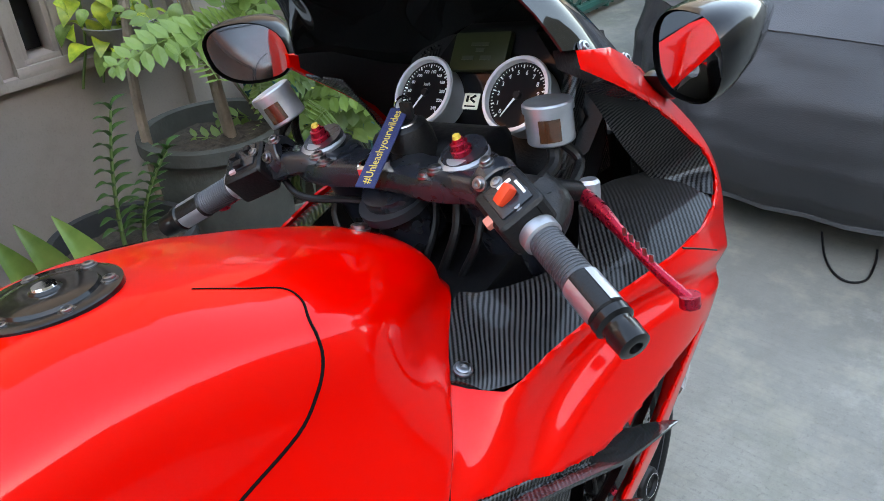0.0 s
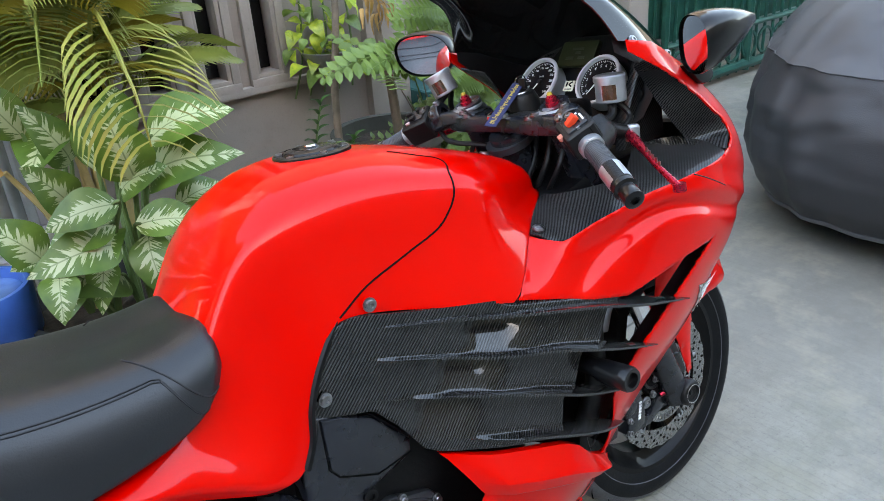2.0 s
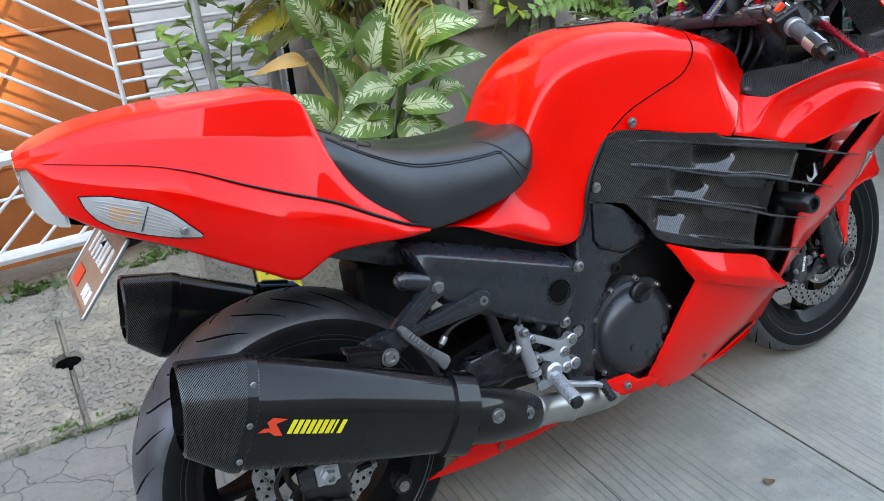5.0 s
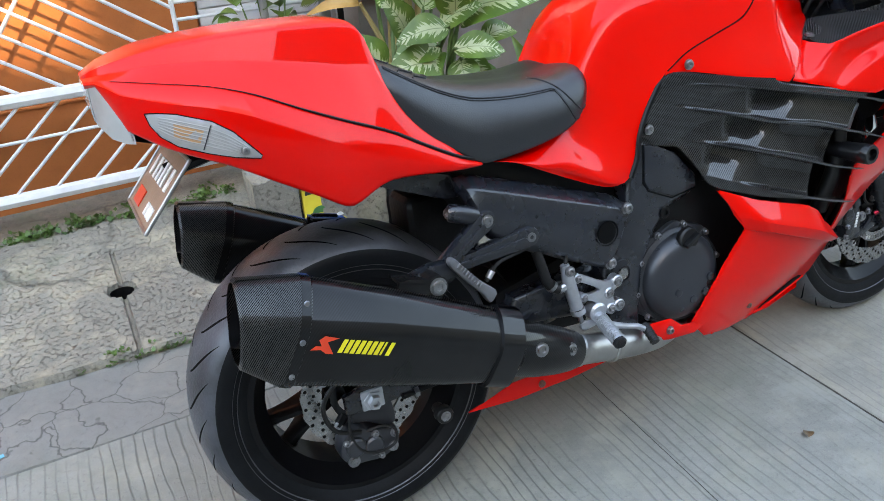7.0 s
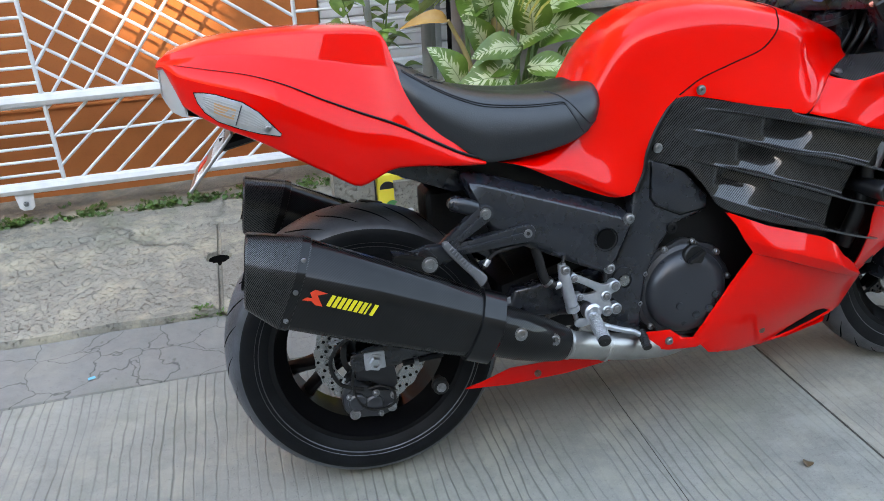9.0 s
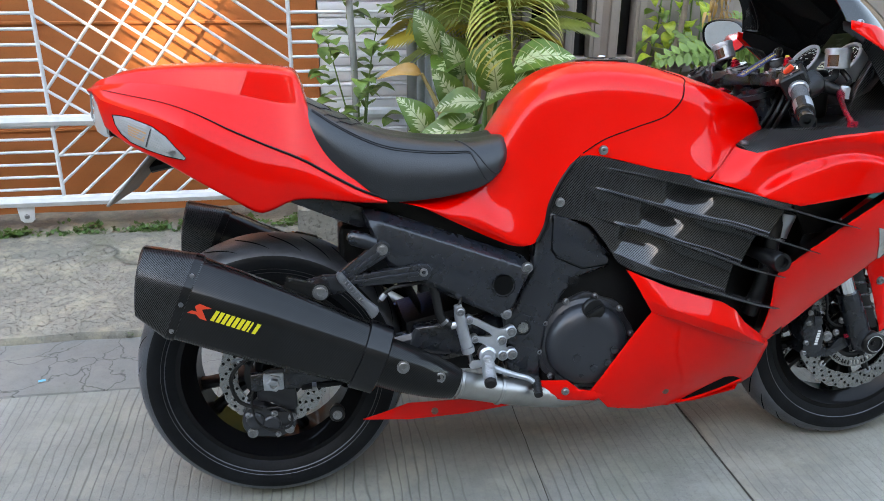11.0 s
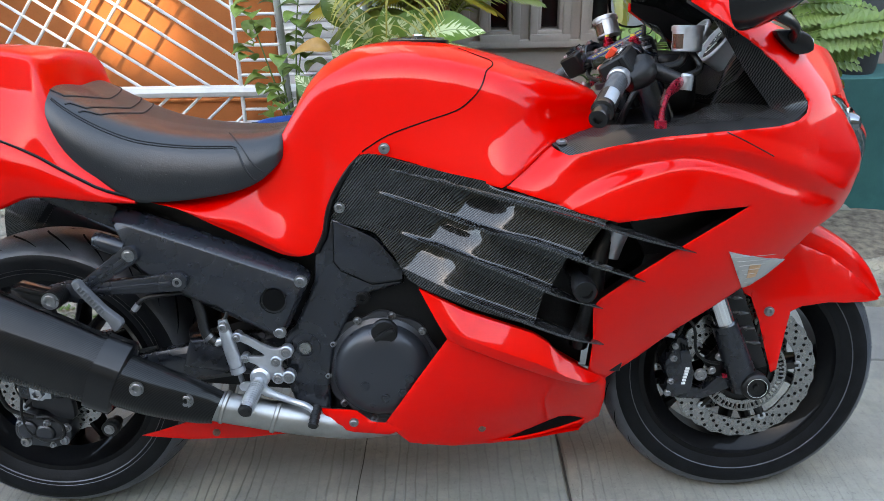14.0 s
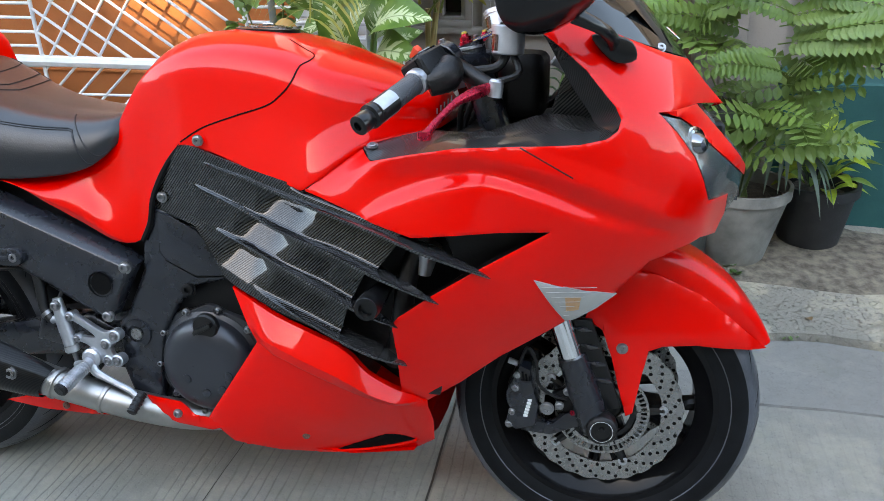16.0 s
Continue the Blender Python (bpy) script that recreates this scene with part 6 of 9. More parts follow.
for f0, f1 in ((0.475, 0.60), (0.455, 0.575)):
    path = [seat_at(x, f) for x, f in zip(np.linspace(0.115, 0.44, 26), np.linspace(f0, f0, 26))]
    path += [seat_at(x, f) for x, f in zip(np.linspace(0.45, 0.497, 8), np.linspace(f0 + 0.02, 0.97, 8))]
    ob = part("stitching", tube(path, 0.0013, 5), THREAD, seat)
    mirrored("stitching", ob, seat)
path = [seat_at(x, f) for x, f in zip(np.linspace(0.425, 0.518, 12), np.linspace(0.22, 0.92, 12))]
ob = part("stitching", tube(path, 0.0014, 5), THREAD, seat)
mirrored("stitching", ob, seat)
for reach in (0.16, 0.20, 0.225):
    path = [seat_at(reach - 0.04 * abs(s) ** 1.5 - (0.02 if abs(s) > 0.9 else 0), abs(s) * 0.42) if s > 0 else Vector((1, -1, 1)) * seat_at(reach - 0.04 * abs(s) ** 1.5 - (0.02 if abs(s) > 0.9 else 0), abs(s) * 0.42) for s in np.linspace(-1, 1, 21)]
    part("pleat", tube([Vector(q) for q in path], 0.0016, 5), THREAD, seat)

# ---- tail ----
TAIL = [(-0.335, 0.966, 0.055, 0.961, 0.085, 0.957, 0.087, 0.951), (-0.314, 0.981, 0.088, 0.964, 0.110, 0.957, 0.118, 0.944), (-0.302, 0.985, 0.098, 0.965, 0.121, 0.956, 0.142, 0.896), (-0.285, 0.991, 0.110, 0.966, 0.134, 0.953, 0.160, 0.879), (-0.240, 1.001, 0.128, 0.968, 0.158, 0.944, 0.196, 0.850), (-0.170, 1.007, 0.142, 0.963, 0.186, 0.929, 0.232, 0.817), (-0.110, 1.009, 0.150, 0.954, 0.200, 0.907, 0.242, 0.780), (-0.050, 1.008, 0.154, 0.943, 0.205, 0.876, 0.236, 0.742), (0.000, 1.005, 0.154, 0.932, 0.205, 0.852, 0.222, 0.710), (0.030, 1.003, 0.152, 0.925, 0.203, 0.838, 0.216, 0.716),
        (0.058, 0.999, 0.156, 0.920, 0.202, 0.826, 0.213, 0.728), (0.080, 0.992, 0.162, 0.918, 0.203, 0.816, 0.213, 0.733), (0.094, 0.970, 0.166, 0.908, 0.204, 0.809, 0.213, 0.733), (0.104, 0.930, 0.172, 0.886, 0.204, 0.804, 0.213, 0.733), (0.136, 0.866, 0.180, 0.832, 0.204, 0.784, 0.212, 0.730), (0.170, 0.818, 0.184, 0.792, 0.203, 0.764, 0.210, 0.725), (0.210, 0.772, 0.184, 0.758, 0.200, 0.742, 0.206, 0.720), (0.262, 0.730, 0.140, 0.726, 0.178, 0.721, 0.188, 0.713)]
LX = [r[0] for r in TAIL]


def tail_section(x):
    top, uc, wc, us, ws, ul, wl = (along(LX, [r[k] for r in TAIL], x) for k in range(1, 8))
    edge = Vector((uc * 0.90, top - min(0.016, (top - wc) * 0.4), 0))
    crown = spline([(0, top, 0), (uc * 0.45, top - 0.003, 0), (uc * 0.78, top - 0.0075, 0), edge], 3) + [edge.lerp(Vector((uc, wc, 0)), q) for q in (0.06, 0.5, 0.94)] + [Vector((uc, wc, 0))]
    flank = [Vector((uc, wc, 0)).lerp(Vector((us, ws, 0)), s) + Vector((0.002 * math.sin(math.pi * s), 0, 0)) for s in (0.04, 0.35, 0.65, 0.96)]
    lowflank = [Vector((us, ws, 0)).lerp(Vector((ul, wl, 0)), s) + Vector((0.010 * math.sin(math.pi * s) * min(1, (ws - wl) * 10), 0, 0)) for s in (0.0, 0.04)]
    lip = 0.018 * min(1.0, (ws - wl) * 9) * min(1.0, max(0.1, (x + 0.335) * 9))
    wide = max(us + lip, ul + 0.010) if x < -0.02 else us + lip + max(0.0, ul + 0.010 - us - lip) * max(0.0, 1 - (x + 0.02) / 0.12)
    knee = Vector((wide, ws - 0.26 * (ws - wl), 0))
    lowflank += [knee.lerp(Vector((ul, wl, 0)), q) + Vector((0.004 * math.sin(math.pi * q), 0, 0)) for q in (0.0, 0.04, 0.3, 0.6, 0.94, 1.0)]
    under = [Vector((ul - 0.006, wl - 0.003, 0)), Vector((max(ul - 0.05, 0.02), wl + 0.004, 0))]
    return crown + flank + lowflank + under


rows = []
for x in sorted(set(np.round(np.concatenate([np.linspace(-0.335, 0.06, 30), np.linspace(0.06, 0.262, 26)]), 4))):
    half = tail_section(x)
    rows.append([(x, p.x, p.y) for p in half[::-1]] + [(x, -p.x, p.y) for p in half[1:]])
bm = grid(rows)
bm.faces.new([v for v in bm.verts if abs(v.co.x + 0.335) < 1e-5])
part("tail_cowl", bm, RED, bike, "glossy red tail cowl with single seat cover", 62)


def tail_y(x, z):
    sec = tail_section(x)[8:]
    i = min(range(len(sec) - 1), key=lambda k: abs((sec[k].y + sec[k + 1].y) / 2 - z))
    a, b = sec[i], sec[i + 1]
    s = 0.5 if abs(b.y - a.y) < 1e-6 else min(1, max(0, (z - a.y) / (b.y - a.y)))
    return -(a.x + (b.x - a.x) * s)


pts = []
for x in np.linspace(-0.30, 0.255, 30):
    us, ws = (along(LX, [r[k] for r in TAIL], x) for k in (4, 5))
    pts.append((x, -us - 0.001, ws))
ob = part("tail_seam", tube(pts, [0.0004, 0.0006, 0.0020, 0.0030, 0.0034], 6), DARK, bike, "dark seam along the tail")
mirrored("tail_seam", ob, bike)
SIGNAL_TOP = [(-0.270, 0.908), (-0.252, 0.907), (-0.231, 0.903), (-0.188, 0.887), (-0.163, 0.868), (-0.129, 0.826)]
SIGNAL_LOW = [(-0.266, 0.890), (-0.256, 0.872), (-0.236, 0.855), (-0.200, 0.840), (-0.165, 0.829), (-0.132, 0.822)]
SIGNAL = SIGNAL_TOP + SIGNAL_LOW[::-1]
panel("turn_signal", SIGNAL, tail_y, LENS, "clear turn signal lens with an amber bulb", 0.003, 0.010, 0.002, proud=0.004)


def in_signal(q, f):
    """A place on the lens: q along it, f from its upper to its lower edge."""
    (ax, az), (bx, bz) = share_of(SIGNAL_TOP, q), share_of(SIGNAL_LOW, q)
    return ax + (bx - ax) * f, az + (bz - az) * f


panel("bulb", [in_signal(0.22, 0.30), in_signal(0.46, 0.30), in_signal(0.46, 0.75), in_signal(0.24, 0.75)], tail_y, AMBER, "amber bulb", 0.002, 0.02, 0.001, proud=0.0050)
for k in range(6):
    f = 0.20 + 0.11 * k
    pts = [in_signal(q, f) for q in np.linspace(0.10, 0.86, 9)]
    part("lens_rib", tube([(x, tail_y(x, z) - 0.0046, z) for x, z in pts], 0.0008, 5), LENS, bike)
pts = [in_signal(0.50, f) for f in (0.12, 0.35, 0.65, 0.90)]
part("lens_divider", tube([(x, tail_y(x, z) - 0.0046, z) for x, z in pts], 0.0013, 5), ENGINE, bike)
# thin near-black line painted for the shadow round the lens
shade_pts = [(x, tail_y(x, z) - 0.0030, z) for x, z in dense(SIGNAL)]
part("signal_shade_line", tube(shade_pts + shade_pts[:1], 0.0008, 6), GROOVE, bike)
part("bolt", bolt_bm((-0.152, tail_y(-0.152, 0.838) - 0.005, 0.838), RIGHT, 0.005, 0.003), BOLT, bike)
rows = []
for x, w, t, b in ((-0.337, 0.056, 0.953, 0.924), (-0.331, 0.090, 0.953, 0.893), (-0.317, 0.119, 0.951, 0.872), (-0.300, 0.140, 0.944, 0.864), (-0.288, 0.148, 0.930, 0.862)):
    rows.append([(x, s * w, z) for s, z in ((-1, b), (-1.0, (t + b) / 2), (-0.96, t), (-0.4, t + 0.004), (0.4, t + 0.004), (0.96, t), (1.0, (t + b) / 2), (1, b))])
part("tail_light", grid(rows, caps=True), LENS, bike, "clear tail light lens")
for k in range(6):
    q = k / 5
    part("lens_rib", tube([(-0.332 + 0.040 * q, -(0.086 + 0.060 * q), 0.948 - 0.010 * q), (-0.333 + 0.040 * q, -(0.088 + 0.060 * q), 0.900 - 0.016 * q), (-0.329 + 0.038 * q, -(0.088 + 0.058 * q), 0.893 - 0.026 * q)], 0.0012, 5), LENS, bike)
part("under_tail", grid([[(x, y, z) for y in (-w, -w * 0.4, w * 0.4, w)] for x, w, z in ((-0.300, 0.13, 0.868), (-0.20, 0.19, 0.842), (-0.10, 0.20, 0.80), (0.0, 0.18, 0.765), (0.12, 0.17, 0.750), (0.26, 0.16, 0.735))]), PLASTIC, bike)

# number plate on its bracket
plate_m = axes((-0.262, 0.0, 0.770), (0, -1, 0), (-0.72, 0, 0.66))
npl = part("number_plate", box_bm((0.275, 0.135, 0.003), (0, 0, 0), 0.001, 1, matrix=None), surf("brown_plate", (0.28, 0.17, 0.11), 0.45), bike, "brown number plate in a silver frame")
npl.matrix_basis = plate_m
for sx, sy, w, h in ((0, 0.066, 0.28, 0.006), (0, -0.066, 0.28, 0.006), (0.138, 0, 0.006, 0.135), (-0.138, 0, 0.006, 0.135)):
    part("plate_frame", box_bm((w, h, 0.006), (sx, sy, 0.002), 0.0015, 1), STEEL, npl)
for k, x in enumerate((-0.085, -0.045, -0.012, 0.02, 0.05, 0.09)):
    part("plate_bar", box_bm((0.018, 0.040, 0.002), (x, 0.02, 0.003)), WHITE, npl)
for k, x in enumerate((0.045, 0.07, 0.095)):
    part("plate_bar", box_bm((0.016, 0.022, 0.002), (x, -0.042, 0.003)), WHITE, npl)
part("plate_bar", box_bm((0.07, 0.03, 0.002), (-0.06, -0.040, 0.003)), ORANGE, npl)
part("plate_bracket", tube([(-0.17, 0, 0.80), (-0.22, 0, 0.79), (-0.245, 0, 0.785)], 0.014, 8), PLASTIC, bike)

# ---- wheels ----
def wheel(name, x, R, hw, rim_r, hub_w, label):
    c = Vector((x, 0, R))
    rim = part(name, turned([(-hw * 0.82, rim_r + 0.004), (-hw * 0.84, rim_r - 0.010), (-hw * 0.70, rim_r - 0.016), (-hw * 0.45, rim_r - 0.040), (hw * 0.45, rim_r - 0.040), (hw * 0.70, rim_r - 0.016), (hw * 0.84, rim_r - 0.010), (hw * 0.82, rim_r + 0.004), (hw * 0.7, rim_r - 0.006), (0, rim_r - 0.030), (-hw * 0.7, rim_r - 0.006), (-hw * 0.82, rim_r + 0.004)], c, (0, 1, 0), 72), RIM, bike, label)
    prof = [(-hw * 0.80, rim_r - 0.002), (-hw * 0.90, rim_r + 0.012), (-hw * 0.985, rim_r + (R - rim_r) * 0.36), (-hw, rim_r + (R - rim_r) * 0.52)]
    for q in np.linspace(-0.97, 0.97, 21):
        prof.append((hw * q, R - (R - rim_r) * 0.46 * (1 - math.sqrt(max(0, 1 - abs(q) ** 2.15)))))
    prof += [(hw, rim_r + (R - rim_r) * 0.52), (hw * 0.985, rim_r + (R - rim_r) * 0.36), (hw * 0.90, rim_r + 0.012), (hw * 0.80, rim_r - 0.002)]
    tyre = part("tyre", turned(prof, c, (0, 1, 0), 110), SIDEWALL, rim, "worn black rubber tyre")
    tyre.data.materials.append(RUBBER)
    for pgn in tyre.data.polygons:
        r = math.hypot(pgn.center.x - x, pgn.center.z - R)
        pgn.material_index = 1 if r > rim_r + (R - rim_r) * 0.60 else 0

    def on(q, a, lift=0.0004):
        r = R - (R - rim_r) * 0.46 * (1 - math.sqrt(max(0, 1 - abs(q) ** 2.15))) + lift
        return Vector((x + r * math.sin(a), hw * q * (1 + lift), R + r * math.cos(a)))

    bm = bmesh.new()
    for k in range(26):
        a0 = 2 * math.pi * k / 26
        for sd in (-1, 1):
            strip = []
            for i in range(9):
                s = i / 8
                q = sd * (0.12 + 0.72 * s)
                a = a0 + (0.12 if sd > 0 else 0) + 0.26 * s ** 1.4
                w = 0.014 * math.sin(math.pi * (0.1 + 0.85 * s))
                strip.append((on(q, a - w), on(q, a + w)))
            grid(strip, bm=bm)
    # raised strips that carry the shade of the tread grooves
    part("groove_shade", bm, GROOVE, rim)
    for q, wd in ((rim_r + 0.022, 0.0008), (rim_r + 0.030, 0.0008)):
        part("sidewall_ring", turned([(-hw * 0.955 - 0.0005, q - 0.001), (-hw * 0.965 - 0.0008, q), (-hw * 0.975 - 0.0005, q + 0.001)], c, (0, 1, 0), 80), RUBBER, rim)
    for k in range(5):
        for sp in (-0.20, 0.20):
            a = 2 * math.pi * k / 5 + 0.5
            rows = []
            for s in np.linspace(0, 1, 7):
                r = 0.045 + (rim_r - 0.035 - 0.045) * s
                aa = a + sp * (0.35 + 0.65 * s)
                d = Vector((math.sin(aa), 0, math.cos(aa)))
                t = Vector((math.cos(aa), 0, -math.sin(aa)))
                w, th = 0.014 - 0.006 * s + 0.006 * s ** 6, hub_w * 0.5 * (1 - 0.62 * s)
                p = c + d * r
                rows.append([p + t * w + Vector((0, -th * 0.6, 0)), p + t * w * 0.4 + Vector((0, -th, 0)), p - t * w * 0.4 + Vector((0, -th, 0)), p - t * w + Vector((0, -th * 0.6, 0)), p - t * w + Vector((0, th * 0.6, 0)), p + t * w + Vector((0, th * 0.6, 0))])
            part("spoke", grid(rows, closed=True, caps=True), RIM, rim)
    part("hub", turned([(-hub_w * 0.6, 0.0001), (-hub_w * 0.6, 0.030), (-hub_w * 0.5, 0.042), (-hub_w * 0.2, 0.055), (hub_w * 0.2, 0.055), (hub_w * 0.5, 0.042), (hub_w * 0.6, 0.03), (hub_w * 0.6, 0.0001)], c, (0, 1, 0), 36), GLOSS, rim)
    return rim


def brake_disc(parent, c, y, r_out, r_in, label, petals=24, carrier=True):
    bm = bmesh.new()
    n = petals * 8
    rows = []
    for i in range(n):
        a = 2 * math.pi * i / n
        ro = r_out - 0.0032 * (1 + math.cos(petals * a)) * 0.5
        ri = r_in + 0.002 * (1 + math.cos(10 * a)) * 0.5
        d = Vector((math.sin(a), 0, math.cos(a)))
        rows.append([c + d * ri + Vector((0, y - 0.0025, 0)), c + d * ro + Vector((0, y - 0.0025, 0)), c + d * ro + Vector((0, y + 0.0025, 0)), c + d * ri + Vector((0, y + 0.0025, 0))])
    rows.append(rows[0])
    grid(rows, closed=True, bm=bm)
    disc = part("brake_disc", bm, DISC, parent, label, 30)
    bm = bmesh.new()
    for k in range(petals * 2):
        a = 2 * math.pi * k / (petals * 2)
        for j, f in enumerate((0.08, 0.36, 0.64, 0.92)):
            aa = a + 0.045 * j
            r = r_in + 0.006 + (r_out - r_in - 0.012) * f
            p = c + Vector((math.sin(aa), 0, math.cos(aa))) * r
            if (k + j) % 2 == 0:
                turned([(0.0, 0.0001), (0.0, 0.0036), (-0.0012, 0.0036)], p + Vector((0, y - 0.0029, 0)), (0, -1, 0), 8, bm)
    # near-black discs on the steel in place of shaded holes
    part("perforation", bm, GROOVE, disc, "drilled vent holes")
    if carrier:
        bm = turned([(-0.004, 0.055), (0.004, 0.055), (0.004, 0.068), (-0.004, 0.068), (-0.004, 0.055)], c + Vector((0, y, 0)), (0, 1, 0), 40)
        for k in range(5):
            a = 2 * math.pi * k / 5 + 0.2
            d = Vector((math.sin(a), 0, math.cos(a)))
            tube([c + d * 0.06 + Vector((0, y, 0)), c + d * (r_in + 0.004) + Vector((0, y, 0))], [0.012, 0.009], 8, bm=bm)
        part("carrier", bm, GLOSS, disc)
        for k in range(5):
            a = 2 * math.pi * k / 5 + 0.2
            d = Vector((math.sin(a), 0, math.cos(a)))
            part("button", turned([(0, 0.004), (0, 0.009), (0.004, 0.009), (0.005, 0.007), (0.005, 0.004), (0, 0.004)], c + d * (r_in + 0.003) + Vector((0, y - 0.003, 0)), (0, -1, 0), 18), ALLOY, disc)
    return disc


FR, RR = 0.300, 0.311
FX = 1.482
front = wheel("front_wheel", FX, FR, 0.061, 0.219, 0.075, "gloss black front wheel with split spokes")
rear = wheel("rear_wheel", 0.0, RR, 0.097, 0.219, 0.10, "gloss black rear wheel with wide tyre")
fc, rc = Vector((FX, 0, FR)), Vector((0, 0, RR))
brake_disc(front, fc, -0.068, 0.155, 0.112, "wavy drilled front brake disc")
brake_disc(front, fc, 0.068, 0.155, 0.118, "wavy drilled front brake disc")
brake_disc(rear, rc, -0.088, 0.125, 0.082, "wavy drilled rear brake disc", 20)
bm = bmesh.new()
for k in range(52):
    a = 2 * math.pi * k / 52
    d = Vector((math.sin(a), 0, math.cos(a)))
    tube([fc + d * 0.074 + Vector((0, -0.078, 0)), fc + d * 0.086 + Vector((0, -0.078, 0))], 0.0026, 6, bm=bm)
turned([(-0.001, 0.066), (0.001, 0.066), (0.001, 0.074), (-0.001, 0.074), (-0.001, 0.066)], fc + Vector((0, -0.078, 0)), (0, 1, 0), 52, bm)
turned([(-0.001, 0.085), (0.001, 0.085), (0.001, 0.090), (-0.001, 0.090), (-0.001, 0.085)], fc + Vector((0, -0.078, 0)), (0, 1, 0), 52, bm)
part("sensor_ring", bm, DISC, front, "slotted steel sensor ring")

# ---- front fork, fender, calipers ----
rake = Vector((-0.40, 0, 0.92)).normalized()
for s in (-1, 1):
    y = s * 0.112
    low = Vector((FX - 0.02, y, FR + 0.01))
    top = Vector((1.207, s * 0.117, 0.985))
    d = (top - low).normalized()
    fork = part("fork_leg", tube([low - d * 0.03, low + d * 0.05, low + d * 0.125], [0.030, 0.030, 0.027], 18), SATIN, bike, "black fork leg")
    part("fork_tube", tube([low + d * 0.120, low + d * 0.32], 0.0215, 16), CHROME, fork, "polished inner fork tube")
    part("outer_tube", tube([low + d * 0.315, top], 0.027, 16), SATIN, fork)
    part("axle_slider", turned([(0.0, 0.028), (0.012, 0.030), (0.030, 0.029), (0.034, 0.026), (0.036, 0.020), (0.030, 0.018), (0.028, 0.006), (0.032, 0.005), (0.032, 0.0001)], fc + Vector((0, s * 0.115, -0.004)), (0, s, 0), 32), PLASTIC, fork, "round black axle slider")
    part("slider_print", turned([(0.0357, 0.0203), (0.0362, 0.0207), (0.0360, 0.0211)], fc + Vector((0, s * 0.115, -0.004)), (0, s, 0), 32), WHITE, fork)
    # radial caliper
    cal = part("brake_caliper", plate([(1.322, 0.400), (1.343, 0.392), (1.353, 0.346), (1.362, 0.319), (1.358, 0.276), (1.321, 0.262), (1.300, 0.274), (1.312, 0.297), (1.300, 0.320), (1.298, 0.342), (1.307, 0.363)], s * 0.052, s * 0.120, 0.006, 2), SATIN, bike, "black radial brake caliper with white print")
    part("caliper_bridge", plate([(1.326, 0.372), (1.346, 0.372), (1.352, 0.350), (1.330, 0.346)], s * 0.112, s * 0.125, 0.003), SATIN, cal)
    for k in range(3):
        part("cooling_slot", tube([(1.328 + 0.007 * k, s * 0.1205, 0.388 - 0.004 * k), (1.333 + 0.006 * k, s * 0.1205, 0.366 - 0.003 * k)], 0.0022, 6), GROOVE, cal)
    for x, z in ((1.330, 0.330), (1.332, 0.288)):
        part("piston_cover", turned([(0, 0.017), (0.004, 0.016), (0.006, 0.010), (0.006, 0.0001)], (x - 0.012, s * 0.117, z), (0, s, 0), 24), SATIN, cal)
    for x, z, r in ((1.316, 0.352, 0.0055), (1.312, 0.301, 0.0055), (1.307, 0.275, 0.006), (1.318, 0.379, 0.005)):
        part("bolt", bolt_bm((x, s * 0.119, z), (0, s, 0), r, 0.005), BOLT, cal)
    for k in range(6):
        part("print_bar", box_bm((0.0085, 0.001, 0.0048), (1.338 + 0.0014 * k, s * 0.1214, 0.297 + 0.0066 * k)), WHITE, cal)
    arm = part("caliper_bracket", plate([(1.350, 0.282), (1.388, 0.277), (1.412, 0.302), (1.448, 0.312), (1.456, 0.295), (1.446, 0.280), (1.386, 0.253), (1.330, 0.256)], s * 0.082, s * 0.108, 0.004), SATIN, cal)
    part("lug", plate([(1.385, 0.335), (1.425, 0.365), (1.448, 0.360), (1.440, 0.310), (1.410, 0.300)], s * 0.080, s * 0.100, 0.004), DARK, arm)
    for x, z, r in ((1.378, 0.310, 0.010), (1.415, 0.350, 0.0065), (1.401, 0.319, 0.0065)):
        part("bolt", bolt_bm((x, s * 0.108, z), (0, s, 0), r, 0.005), BOLT, arm)
    part("brake_hose", tube([(1.322, s * 0.110, 0.398), (1.335, s * 0.128, 0.440), (1.352, s * 0.128, 0.420), (1.360, s * 0.125, 0.370), (1.385, s * 0.118, 0.345), (1.415, s * 0.110, 0.335)], 0.0032, 8, smooth=6), PLASTIC, cal)
    part("banjo_fitting", tube([(1.300, s * 0.105, 0.402), (1.318, s * 0.108, 0.398)], 0.006, 10), ALLOY, cal)
    part("bleed_nipple", tube([(1.425, s * 0.108, 0.306), (1.438, s * 0.116, 0.314)], 0.0055, 10), ANODRED, cal, "small red bleed nipple")
    # fork guard with louvres
    guard = part("fork_guard", plate([(1.414, 0.500), (1.450, 0.500), (1.516, 0.328), (1.492, 0.321), (1.450, 0.366)], s * 0.098, s * 0.112, 0.004), PLASTIC, bike, "black louvred fork guard")
    for k in range(4):
        q = Vector((1.432 + 0.0148 * (k - 1) + 0.002, s * 0.1125, 0.450 - 0.033 * (k - 1)))
        bm = tube([q, q + Vector((0.016, s * 0.002, -0.001)), q + Vector((0.032, 0, -0.003))], [0.002, 0.006, 0.002], 8, smooth=3)
        part("louvre", bm, SATIN, guard)
    part("bolt", bolt_bm((1.508, s * 0.112, 0.450), (0, s, 0), 0.008, 0.005), BOLT, bike)

